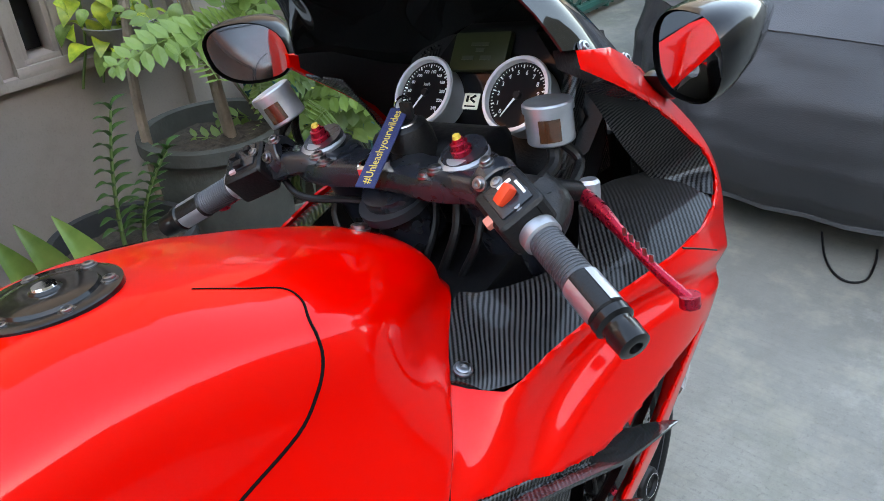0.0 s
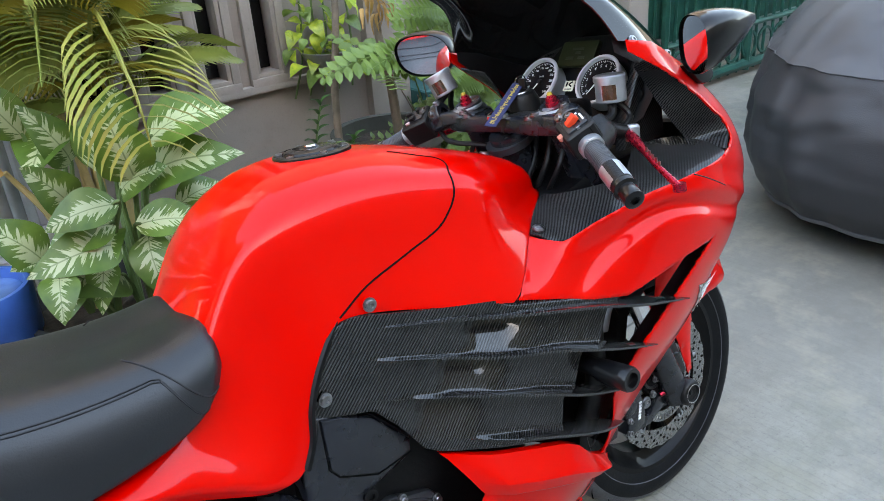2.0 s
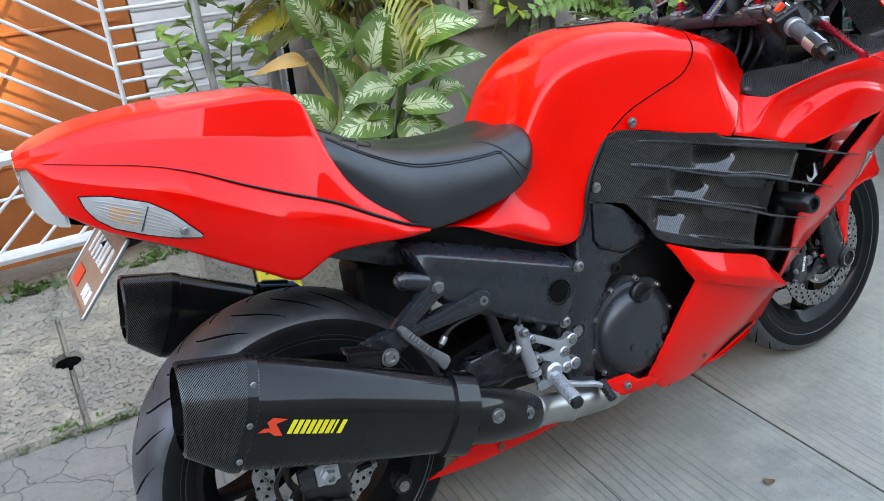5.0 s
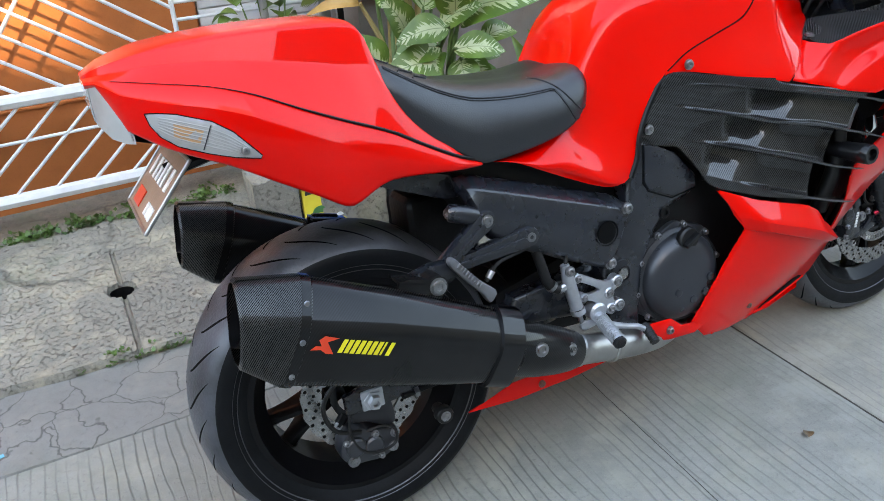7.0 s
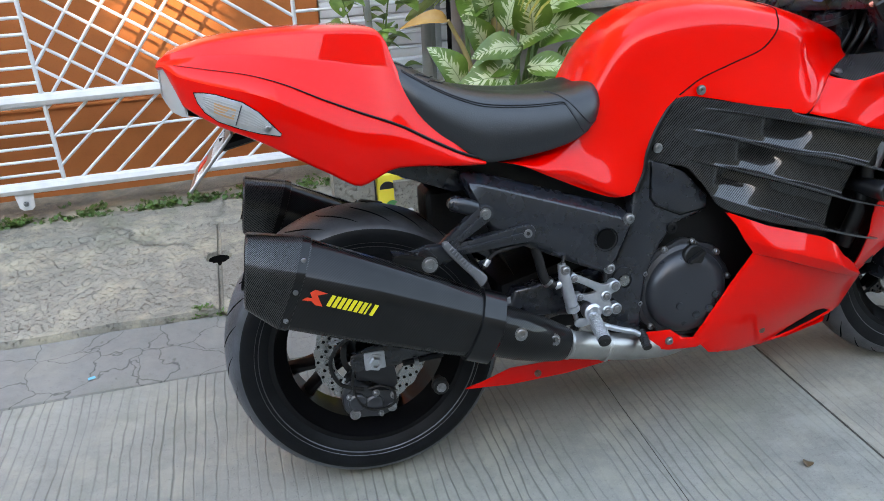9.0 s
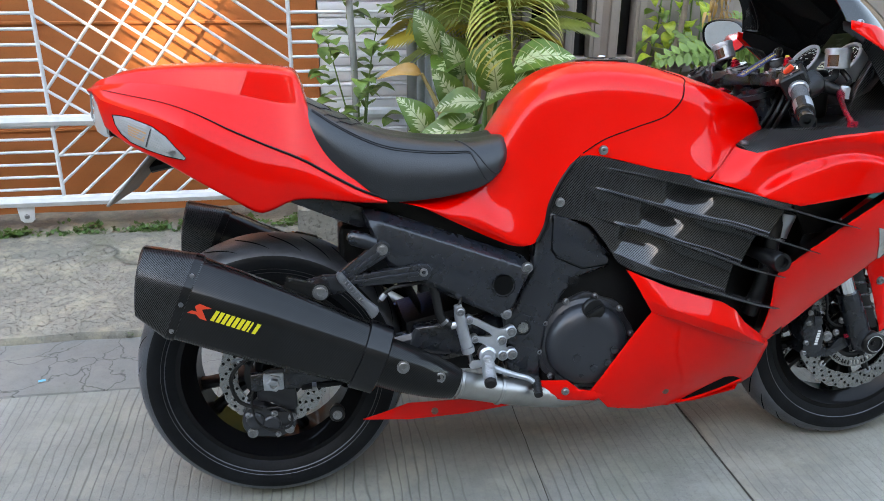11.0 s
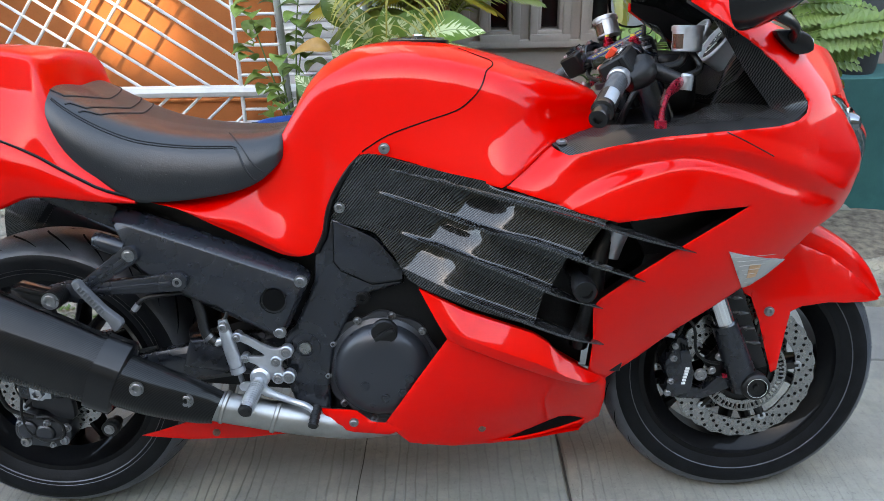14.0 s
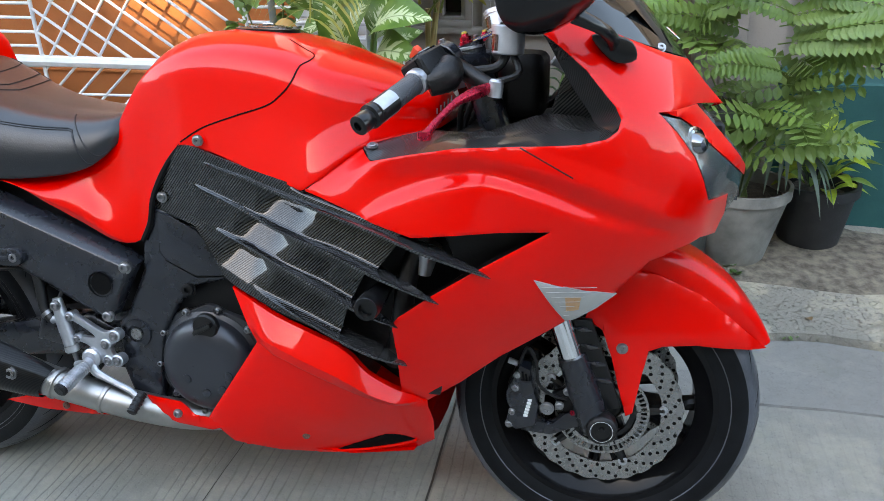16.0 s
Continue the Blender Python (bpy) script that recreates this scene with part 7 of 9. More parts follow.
# fender
def fender_section(a):
    """Arch about the front axle; a: degrees from the front, over the top, to the rear."""
    r = 0.338
    d = Vector((math.cos(radians(a)), 0, math.sin(radians(a))))
    c = fc + Vector((-0.005, 0, 0.012))
    tipw = np.interp(a, (28, 45, 80, 110), (0.045, 0.074, 0.082, 0.080))
    drop = np.interp(a, (28, 40, 60, 80, 110), (0.02, 0.045, 0.062, 0.070, 0.075))
    pts = []
    for q in np.linspace(-1, 1, 15):
        b = abs(q)
        y = tipw * math.sin(min(b * 1.15, 1) * math.pi / 2) * (1 if q > 0 else -1)
        inward = drop * max(0, (b - 0.45) / 0.55) ** 1.6 + 0.010 * b * b
        pts.append(c + d * (r - inward) + Vector((0, y, 0)))
    return pts


bm = grid([fender_section(a) for a in np.linspace(26, 112, 30)])
bmesh.ops.recalc_face_normals(bm, faces=bm.faces)
bmesh.ops.solidify(bm, geom=bm.faces[:], thickness=0.003)
part("front_fender", bm, RED, bike, "glossy red front fender", 50)
panel("fender_side", [(1.437, 0.500), (1.460, 0.560), (1.500, 0.600), (1.560, 0.590), (1.640, 0.555), (1.700, 0.510), (1.745, 0.472), (1.772, 0.449), (1.735, 0.451), (1.640, 0.460), (1.580, 0.456), (1.556, 0.446), (1.548, 0.400), (1.537, 0.318), (1.525, 0.312), (1.510, 0.360), (1.490, 0.430), (1.470, 0.480)],
      lambda x, z: -np.interp(x, (1.44, 1.52, 1.60, 1.68, 1.74, 1.775), (0.108, 0.112, 0.100, 0.086, 0.066, 0.044)) + 0.12 * max(0, z - 0.47), RED, step=0.016, thick=0.003)
panel("front_signal", [(1.352, 0.625), (1.420, 0.606), (1.486, 0.590), (1.452, 0.560), (1.420, 0.540), (1.404, 0.537), (1.380, 0.575)], fairing, LENS, "clear triangular front turn signal lens", 0.003, 0.012, 0.002, proud=0.004)
panel("bulb", [(1.402, 0.592), (1.428, 0.590), (1.425, 0.562), (1.405, 0.560)], fairing, AMBER, "amber bulb", 0.002, 0.02, 0.001, proud=0.0055)
for k in range(7):
    z0 = 0.612 - 0.010 * k
    x0, x1 = 1.364 + 0.0075 * k, 1.452 - 0.0085 * k
    part("lens_rib", tube([(x, fairing(x, z0) - 0.0060, z0 + 0.04 * (1.40 - x)) for x in np.linspace(x0, x1, 5)], 0.0005, 5), LENS, bike)

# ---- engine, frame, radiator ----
# filler bodies that stop see-through, recess shade held in their near-black
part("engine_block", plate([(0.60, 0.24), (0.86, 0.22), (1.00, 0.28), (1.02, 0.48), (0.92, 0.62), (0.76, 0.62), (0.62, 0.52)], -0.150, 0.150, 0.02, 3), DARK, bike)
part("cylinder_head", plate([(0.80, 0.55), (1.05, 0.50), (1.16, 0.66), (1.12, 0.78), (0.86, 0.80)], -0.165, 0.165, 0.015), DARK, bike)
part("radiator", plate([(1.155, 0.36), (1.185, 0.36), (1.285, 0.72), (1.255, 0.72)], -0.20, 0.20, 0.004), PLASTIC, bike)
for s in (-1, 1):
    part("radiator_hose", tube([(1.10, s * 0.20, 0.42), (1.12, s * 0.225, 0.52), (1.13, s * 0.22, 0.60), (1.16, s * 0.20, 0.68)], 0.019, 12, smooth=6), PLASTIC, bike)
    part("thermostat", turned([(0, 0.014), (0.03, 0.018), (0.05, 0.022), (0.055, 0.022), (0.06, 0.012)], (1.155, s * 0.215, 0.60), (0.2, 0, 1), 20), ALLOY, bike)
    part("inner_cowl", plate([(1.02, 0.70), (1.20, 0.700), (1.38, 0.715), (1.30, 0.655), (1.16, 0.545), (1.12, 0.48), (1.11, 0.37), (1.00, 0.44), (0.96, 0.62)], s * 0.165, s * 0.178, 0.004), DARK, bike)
    part("duct_wall", plate([(1.17, 0.712), (1.37, 0.722), (1.40, 0.700), (1.27, 0.605), (1.22, 0.600)], s * 0.198, s * 0.206, 0.003), PLASTIC, bike)
    slid = part("crash_slider", turned([(-0.10, 0.016), (-0.03, 0.017), (-0.028, 0.020), (0.0, 0.0215), (0.033, 0.0215), (0.038, 0.019), (0.038, 0.013), (0.028, 0.012), (0.028, 0.0001)], (1.087, s * 0.300, 0.572), (0, s, 0), 32), GLOSS, bike, "round black crash slider")
    part("mount", tube([(1.087, s * 0.19, 0.572), (1.087, s * 0.28, 0.572)], 0.016, 14), DARK, slid)

# clutch cover
cx, cz = 0.714, 0.362
clutch = part("clutch_cover", turned([(0.0, 0.108), (0.009, 0.1065), (0.012, 0.101), (0.014, 0.0975), (0.024, 0.0965), (0.034, 0.0905), (0.042, 0.080), (0.047, 0.067), (0.0492, 0.058), (0.0500, 0.050), (0.0502, 0.030), (0.0502, 0.0001)], (cx, -0.155, cz), RIGHT, 56), ENGINE, bike, "round dark clutch cover with bolts")
part("cover_flange", plate([(cx + 0.116 * math.sin(a) * (1 + 0.03 * math.cos(9 * a)), cz + 0.116 * math.cos(a) * (1 + 0.03 * math.cos(9 * a))) for a in np.linspace(0, 2 * math.pi, 72, endpoint=False)], -0.162, -0.14, 0.003), ENGINE, clutch)
for k in range(10):
    a = 2 * math.pi * (k + 0.3) / 10
    part("bolt", bolt_bm((cx + 0.112 * math.sin(a), -0.163, cz + 0.112 * math.cos(a)), RIGHT, 0.006, 0.008), BOLT, clutch)
for a in (0.5, 1.4, 2.2, 3.4):
    part("boss", turned([(0, 0.009), (0.003, 0.009), (0.004, 0.006), (0.004, 0.0001)], (cx + 0.045 * math.sin(a + 1) + 0.01, -0.2052, cz + 0.038 * math.cos(a + 1) - 0.01), RIGHT, 16), SATIN, clutch)
oil = part("oil_filler_cap", turned([(0.0, 0.026), (0.010, 0.026), (0.014, 0.023), (0.014, 0.0001)], (0.722, -0.186, 0.449), RIGHT, 28), PLASTIC, clutch)
part("grip", box_bm((0.042, 0.014, 0.009), (0, 0, 0), 0.003), PLASTIC, oil).matrix_basis = Matrix.Translation((0.722, -0.206, 0.449)) @ Matrix.Rotation(-0.5, 4, "Y")

# frame cover and pivot plate
def frame_cover_bm():
    """Cast cover with a broad slanted top edge, a nearly flat face and rounded ends."""
    rows = []
    for q in np.linspace(0, 1, 40):
        t = Vector((0.212 + 0.366 * q, 0, 0.7065 - 0.1345 * q - 0.006 * max(0, 1 - q * 9) ** 2 - 0.010 * max(0, 1 - (1 - q) * 16) ** 2))
        bx = np.interp(q, (0, 0.12, 0.22, 0.80, 0.86, 1.0), (0.213, 0.258, 0.300, 0.510, 0.530, 0.580))
        bz = np.interp(q, (0, 0.12, 0.22, 0.80, 0.86, 1.0), (0.672, 0.574, 0.545, 0.440, 0.454, 0.556))
        low = Vector((bx, 0, bz))
        down = (low - t).normalized()
        span = (low - t).length
        end = 0.006 * max(0, 1 - min(q, 1 - q) * 36)
        row = []
        for dist, y in ((0.0, 0.150), (0.0005, 0.156), (0.002, 0.160), (0.0205, 0.1905), (0.0225, 0.1930), (0.026, 0.1945), (0.5 * span, 0.1985), (span - 0.020, 0.2010), (span - 0.017, 0.2000), (span - 0.003, 0.190), (span - 0.0003, 0.186), (span, 0.170)):
            p = t + down * min(dist, span)
            row.append((p.x, -(y - end), p.z))
        rows.append(row)
    return grid(rows, closed=True, caps=True)


frame_cover = part("frame_cover", frame_cover_bm(), SATIN, bike, "satin black frame cover", 40)
# near-black disc painted for the shade inside the hole
part("cover_hole", turned([(0.0, 0.0001), (0.0, 0.021), (-0.004, 0.024), (0.002, 0.026)], (0.511, -0.2005, 0.520), RIGHT, 28), GROOVE, frame_cover)
for x, z in ((0.565, 0.557), (0.518, 0.454)):
    part("bolt", bolt_bm((x, -0.197, z), RIGHT, 0.0095, 0.007), BOLT, frame_cover)
pivot = part("pivot_plate", plate([(0.590, 0.600), (0.612, 0.640), (0.622, 0.676), (0.660, 0.664), (0.712, 0.640), (0.770, 0.575), (0.760, 0.540), (0.690, 0.520), (0.655, 0.480), (0.622, 0.420), (0.606, 0.330), (0.604, 0.262), (0.545, 0.258), (0.520, 0.330), (0.520, 0.430), (0.545, 0.460), (0.586, 0.548)], -0.172, -0.110, 0.010, 3), SATIN, bike, "satin black pivot plate")
part("plate_cover", plate([(0.630, 0.668), (0.660, 0.660), (0.708, 0.636), (0.762, 0.574), (0.760, 0.552), (0.700, 0.545), (0.640, 0.572), (0.628, 0.590)], -0.178, -0.160, 0.004), SATIN, pivot)
part("cover_gap", tube([(0.630, -0.1722, 0.668), (0.627, -0.1722, 0.588), (0.640, -0.1722, 0.569), (0.700, -0.1722, 0.541), (0.763, -0.1722, 0.548)], 0.0014, 6), GROOVE, pivot)
part("pivot_cap", turned([(0.0, 0.030), (0.004, 0.029), (0.006, 0.018), (0.003, 0.017), (0.003, 0.0001)], (0.562, -0.172, 0.412), RIGHT, 28), SATIN, pivot)
part("badge", turned([(0.003, 0.0001), (0.003, 0.013), (0.006, 0.012), (0.006, 0.0001)], (0.562, -0.173, 0.412), RIGHT, 20), DISC, pivot)
part("bolt", bolt_bm((0.679, -0.170, 0.514), RIGHT, 0.012, 0.006), DARK, pivot)
mirrored("frame_cover", frame_cover, bike)
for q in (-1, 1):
    # dark backing added where the gap under the tank is only shade
    part("gap_shade_backing", plate([(0.16, 0.74), (0.30, 0.735), (0.46, 0.70), (0.60, 0.66), (0.66, 0.62), (0.62, 0.45), (0.55, 0.44), (0.52, 0.46), (0.28, 0.60)], q * 0.128, q * 0.08, 0.006), DARK, bike)
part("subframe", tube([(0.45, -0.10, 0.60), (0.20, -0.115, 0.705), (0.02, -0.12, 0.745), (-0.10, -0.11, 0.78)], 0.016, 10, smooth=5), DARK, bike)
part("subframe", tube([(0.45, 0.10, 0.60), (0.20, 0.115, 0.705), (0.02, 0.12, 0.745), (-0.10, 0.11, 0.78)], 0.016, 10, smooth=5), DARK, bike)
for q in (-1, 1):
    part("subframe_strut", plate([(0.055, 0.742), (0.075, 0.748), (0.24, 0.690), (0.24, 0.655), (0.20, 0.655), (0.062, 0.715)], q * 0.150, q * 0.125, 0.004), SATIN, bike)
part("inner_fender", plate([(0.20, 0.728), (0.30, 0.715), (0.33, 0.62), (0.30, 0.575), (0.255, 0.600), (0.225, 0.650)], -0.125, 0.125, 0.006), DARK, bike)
part("hugger", grid([[(0.04 + 0.335 * math.cos(radians(a)) * 1.0, y, RR + 0.335 * math.sin(radians(a)) - abs(y) * 0.35) for y in np.linspace(-0.085, 0.085, 7)] for a in np.linspace(-8, 44, 12)]), PLASTIC, bike)

# swing arm, chain side, rear brake
for s in (-1, 1):
    part("swing_arm", grid([[(x, s * (y + q[0] * w), z + q[1] * h) for q in ((-1, -0.7), (-1, 0.7), (-0.6, 1), (0.6, 1), (1, 0.7), (1, -0.7), (0.6, -1), (-0.6, -1))] for x, y, z, w, h in ((0.58, 0.10, 0.40, 0.030, 0.045), (0.40, 0.115, 0.375, 0.024, 0.042), (0.20, 0.122, 0.345, 0.018, 0.036), (0.05, 0.124, 0.318, 0.014, 0.028), (-0.05, 0.124, 0.308, 0.010, 0.020))], closed=True, caps=True), SATIN, bike)
axle = part("axle_nut", turned([(0, 0.020), (0.010, 0.020), (0.011, 0.014), (0.022, 0.013), (0.022, 0.008), (0.014, 0.007), (0.014, 0.0001)], (0.0, -0.138, RR), RIGHT, 6), ALLOY, bike)
part("axle_plate", box_bm((0.045, 0.008, 0.040), (0.0, -0.140, RR + 0.002), 0.004), ALLOY, axle)
rcal = part("rear_caliper", plate(round_outline([(-0.071, 0.236), (-0.050, 0.252), (-0.028, 0.254), (-0.010, 0.238), (0.020, 0.234), (0.042, 0.226), (0.044, 0.200), (0.034, 0.184), (0.004, 0.172), (-0.030, 0.176), (-0.056, 0.180), (-0.076, 0.204)], 3), -0.128, -0.080, 0.007, 2), ENGINE, bike, "dark rear brake caliper with bolts")
for x, z in ((-0.010, 0.208), (-0.046, 0.218)):
    part("piston_boss", turned([(0, 0.021), (0.006, 0.020), (0.009, 0.016), (0.009, 0.0001)], (x, -0.127, z), RIGHT, 24), ENGINE, rcal)
for x, z, r in ((0.036, 0.219, 0.0075), (-0.004, 0.231, 0.006), (-0.054, 0.189, 0.009), (0.028, 0.191, 0.008), (-0.062, 0.232, 0.005), (0.002, 0.181, 0.005)):
    part("bolt", bolt_bm((x, -0.128, z), RIGHT, r, 0.006), BOLT, rcal)
part("caliper_bracket", plate(round_outline([(-0.030, 0.310), (0.012, 0.318), (0.040, 0.296), (0.048, 0.235), (0.020, 0.232), (-0.012, 0.252), (-0.040, 0.262)], 3), -0.112, -0.092, 0.004), ENGINE, rcal)
part("brake_hose", tube([(-0.020, -0.134, 0.247), (0.010, -0.142, 0.252), (0.034, -0.140, 0.232), (0.030, -0.138, 0.203), (0.000, -0.138, 0.196), (-0.030, -0.136, 0.205), (-0.046, -0.134, 0.228), (-0.052, -0.132, 0.262), (-0.040, -0.130, 0.306), (-0.006, -0.130, 0.330)], 0.0030, 8, smooth=5), PLASTIC, rcal)
part("chain_adjuster", tube([(0.060, -0.136, 0.292), (0.150, -0.134, 0.296)], 0.006, 10), DARK, bike)
part("adjuster_nut", turned([(0, 0.011), (0.010, 0.011), (0.010, 0.0001)], (0.084, -0.136, 0.293), (1, 0, 0.05), 6), BOLT, bike)
part("stand_bobbin", turned([(-0.020, 0.012), (0.0, 0.012), (0.002, 0.018), (0.008, 0.018), (0.010, 0.010), (0.016, 0.010), (0.018, 0.018), (0.022, 0.016), (0.022, 0.0001)], (0.137, -0.130, 0.226), RIGHT, 24), PLASTIC, bike, "black paddock stand bobbin")
part("bolt", bolt_bm((0.137, -0.152, 0.226), RIGHT, 0.008, 0.004), BOLT, bike)
part("torque_arm", tube([(0.05, -0.105, 0.285), (0.18, -0.11, 0.325), (0.30, -0.11, 0.345)], 0.009, 8), DARK, bike)
part("brake_line", tube([(-0.03, -0.128, 0.245), (-0.08, -0.13, 0.27), (-0.09, -0.13, 0.33), (-0.03, -0.13, 0.375), (0.10, -0.135, 0.37), (0.25, -0.13, 0.40)], 0.0045, 8, smooth=6), PLASTIC, bike)
part("sensor_wire", tube([(-0.09, -0.12, 0.36), (-0.04, -0.13, 0.37), (0.02, -0.135, 0.372)], 0.003, 6, smooth=4), BOLT, bike)
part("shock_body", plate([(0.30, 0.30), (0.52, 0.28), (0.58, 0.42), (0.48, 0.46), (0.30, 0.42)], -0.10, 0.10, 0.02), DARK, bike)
part("chain_guard", plate([(0.30, 0.36), (0.46, 0.335), (0.50, 0.40), (0.44, 0.43), (0.32, 0.42)], -0.145, -0.10, 0.012, 3), SATIN, bike)

# ---- rider's footrest set, in cast alloy ----
ry = -0.196
rs = part("footrest_plate", plate(round_outline([(0.432, 0.452), (0.450, 0.448), (0.500, 0.420), (0.527, 0.425), (0.538, 0.413), (0.530, 0.400), (0.518, 0.392), (0.520, 0.372), (0.538, 0.364), (0.537, 0.350), (0.520, 0.350), (0.500, 0.352), (0.488, 0.362), (0.470, 0.385), (0.448, 0.395), (0.440, 0.405), (0.470, 0.404), (0.484, 0.408), (0.455, 0.428), (0.434, 0.440)], 3), ry - 0.005, ry + 0.008, 0.0025), ALLOY, bike, "cast alloy rear brake footrest plate")
for x, z, r in ((0.434, 0.446, 0.010), (0.528, 0.413, 0.013), (0.530, 0.360, 0.013), (0.507, 0.393, 0.012), (0.509, 0.358, 0.012), (0.446, 0.401, 0.009)):
    boss = part("boss", turned([(-0.012, r), (0.006, r), (0.008, r * 0.85), (0.008, 0.0001)], (x, ry, z), RIGHT, 24), ALLOY, rs)
    part("bolt", bolt_bm((x, ry - 0.008, z), RIGHT, r * 0.55, 0.004), BOLT, boss)
cyl = part("master_cylinder", tube([(0.408, ry - 0.002, 0.482), (0.412, ry - 0.003, 0.458), (0.416, ry - 0.003, 0.435), (0.428, ry - 0.003, 0.385)], [0.009, 0.012, 0.0135, 0.0135], 16), ALLOY, rs, "alloy rear brake master cylinder")
part("collar", turned([(-0.006, 0.015), (0.006, 0.015), (0.008, 0.012)], (0.430, ry - 0.003, 0.378), (0.22, 0, -0.97), 20), ALLOY, cyl)
part("port", tube([(0.414, ry - 0.003, 0.440), (0.392, ry - 0.001, 0.434)], 0.0085, 12), ALLOY, cyl)
part("banjo_bolt", bolt_bm((0.412, ry - 0.014, 0.470), RIGHT, 0.008, 0.006), BOLT, cyl)
part("push_rod", tube([(0.432, ry - 0.003, 0.372), (0.440, ry - 0.003, 0.340)], 0.0055, 8), BOLT, cyl)
part("reservoir_hose", tube([(0.392, ry, 0.434), (0.372, ry + 0.005, 0.452), (0.362, ry + 0.012, 0.50), (0.345, ry + 0.02, 0.570)], 0.0105, 12, smooth=6), PLASTIC, rs)
part("hose_clip", turned([(-0.004, 0.0125), (0.004, 0.0125)], (0.378, ry + 0.003, 0.445), (-0.6, 0, 0.7), 16), BOLT, rs)
part("brake_line", tube([(0.412, ry, 0.480), (0.425, ry + 0.01, 0.52), (0.432, ry + 0.02, 0.56)], 0.004, 8, smooth=5), PLASTIC, rs)
part("pivot_boss", turned([(-0.012, 0.020), (0.010, 0.020), (0.014, 0.015), (0.014, 0.0001)], (0.474, ry, 0.362), RIGHT, 28), ALLOY, rs)
part("pedal_tab", plate(round_outline([(0.462, 0.350), (0.440, 0.352), (0.431, 0.343), (0.440, 0.333), (0.470, 0.338)], 3), ry - 0.010, ry - 0.002, 0.002), ALLOY, rs)
peg = part("foot_peg", tube([(0.472, ry - 0.012, 0.356), (0.468, ry - 0.050, 0.344), (0.462, ry - 0.088, 0.332)], [0.011, 0.0135, 0.0135], 18), ALLOY, rs, "knurled alloy foot peg")
part("peg_cap", turned([(0, 0.0135), (0.006, 0.0135), (0.009, 0.010), (0.009, 0.0001)], (0.462, ry - 0.088, 0.332), (-0.12, -0.93, -0.3), 20), PLASTIC, peg)
for k in range(12):
    q = k / 11
    part("knurl", turned([(-0.0012, 0.0132), (0, 0.0148), (0.0012, 0.0132)], Vector((0.4705, ry - 0.024, 0.352)).lerp(Vector((0.463, ry - 0.082, 0.334)), q), (-0.12, -0.93, -0.3), 18), ALLOY, peg)
part("brake_pedal", tube([(0.474, ry - 0.010, 0.350), (0.484, ry - 0.012, 0.335), (0.504, ry - 0.014, 0.326), (0.535, ry - 0.016, 0.314), (0.562, ry - 0.020, 0.306), (0.580, ry - 0.024, 0.294)], [0.011, 0.0095, 0.0075, 0.0065, 0.0065, 0.006], 10, smooth=5), ALLOY, rs)
tipp = part("pedal_tip", tube([(0.584, ry - 0.014, 0.300), (0.580, ry - 0.052, 0.276)], 0.0095, 12), PLASTIC, rs, "ribbed black pedal tip")
for k in range(5):
    part("rib", turned([(-0.0015, 0.0093), (0, 0.0108), (0.0015, 0.0093)], Vector((0.5835, ry - 0.018, 0.297)).lerp(Vector((0.5805, ry - 0.048, 0.278)), k / 4), (-0.1, -0.85, -0.5), 14), PLASTIC, tipp)

# ---- passenger footrest bracket ----
def arm_outline(a, ra, b, rb, n=10):
    """Outline of a flat arm with two round ends."""
    t = math.atan2(b[1] - a[1], b[0] - a[0])
    pts = [(a[0] + ra * math.cos(q), a[1] + ra * math.sin(q)) for q in np.linspace(t + math.pi / 2, t + 3 * math.pi / 2, n)]
    return pts + [(b[0] + rb * math.cos(q), b[1] + rb * math.sin(q)) for q in np.linspace(t - math.pi / 2, t + math.pi / 2, n)]


br = part("peg_bracket", plate(arm_outline((0.246, 0.617), 0.0185, (0.150, 0.553), 0.0115), -0.212, -0.188, 0.004), SATIN, bike, "satin black passenger footrest bracket")
part("bracket_arm", plate(arm_outline((0.333, 0.563), 0.0185, (0.150, 0.548), 0.0120), -0.212, -0.188, 0.004), SATIN, br)
part("bracket_rib", plate(arm_outline((0.236, 0.608), 0.0050, (0.160, 0.556), 0.0040), -0.2155, -0.210, 0.002), SATIN, br)
part("bracket_rib", plate(arm_outline((0.318, 0.561), 0.0050, (0.170, 0.549), 0.0040), -0.2155, -0.210, 0.002), SATIN, br)
part("gusset", plate([(0.165, 0.566), (0.120, 0.568), (0.074, 0.556), (0.080, 0.547), (0.100, 0.548), (0.102, 0.540), (0.124, 0.540), (0.126, 0.530), (0.150, 0.526), (0.172, 0.536)], -0.222, -0.196, 0.003), SATIN, br)
for p in ((0.246, -0.205, 0.617), (0.333, -0.203, 0.563)):
    part("bracket_eye", turned([(-0.012, 0.018), (0.004, 0.018), (0.006, 0.015), (0.006, 0.0001)], p, RIGHT, 24), SATIN, br)
    part("bolt", bolt_bm((p[0], p[1] - 0.006, p[2]), RIGHT, 0.009, 0.005), BOLT, br)
part("bolt", bolt_bm((0.113, -0.262, 0.546), RIGHT, 0.012, 0.006), BOLT, br)
part("bush", tube([(0.113, -0.215, 0.546), (0.113, -0.262, 0.546)], 0.019, 18), PLASTIC, br)
fold = part("folded_peg", plate(round_outline([(0.148, 0.577), (0.158, 0.579), (0.168, 0.566), (0.205, 0.522), (0.231, 0.499), (0.229, 0.486), (0.216, 0.477), (0.205, 0.496), (0.188, 0.516), (0.152, 0.560)], 2), -0.246, -0.226, 0.004), PEG, br, "folded grey passenger peg")
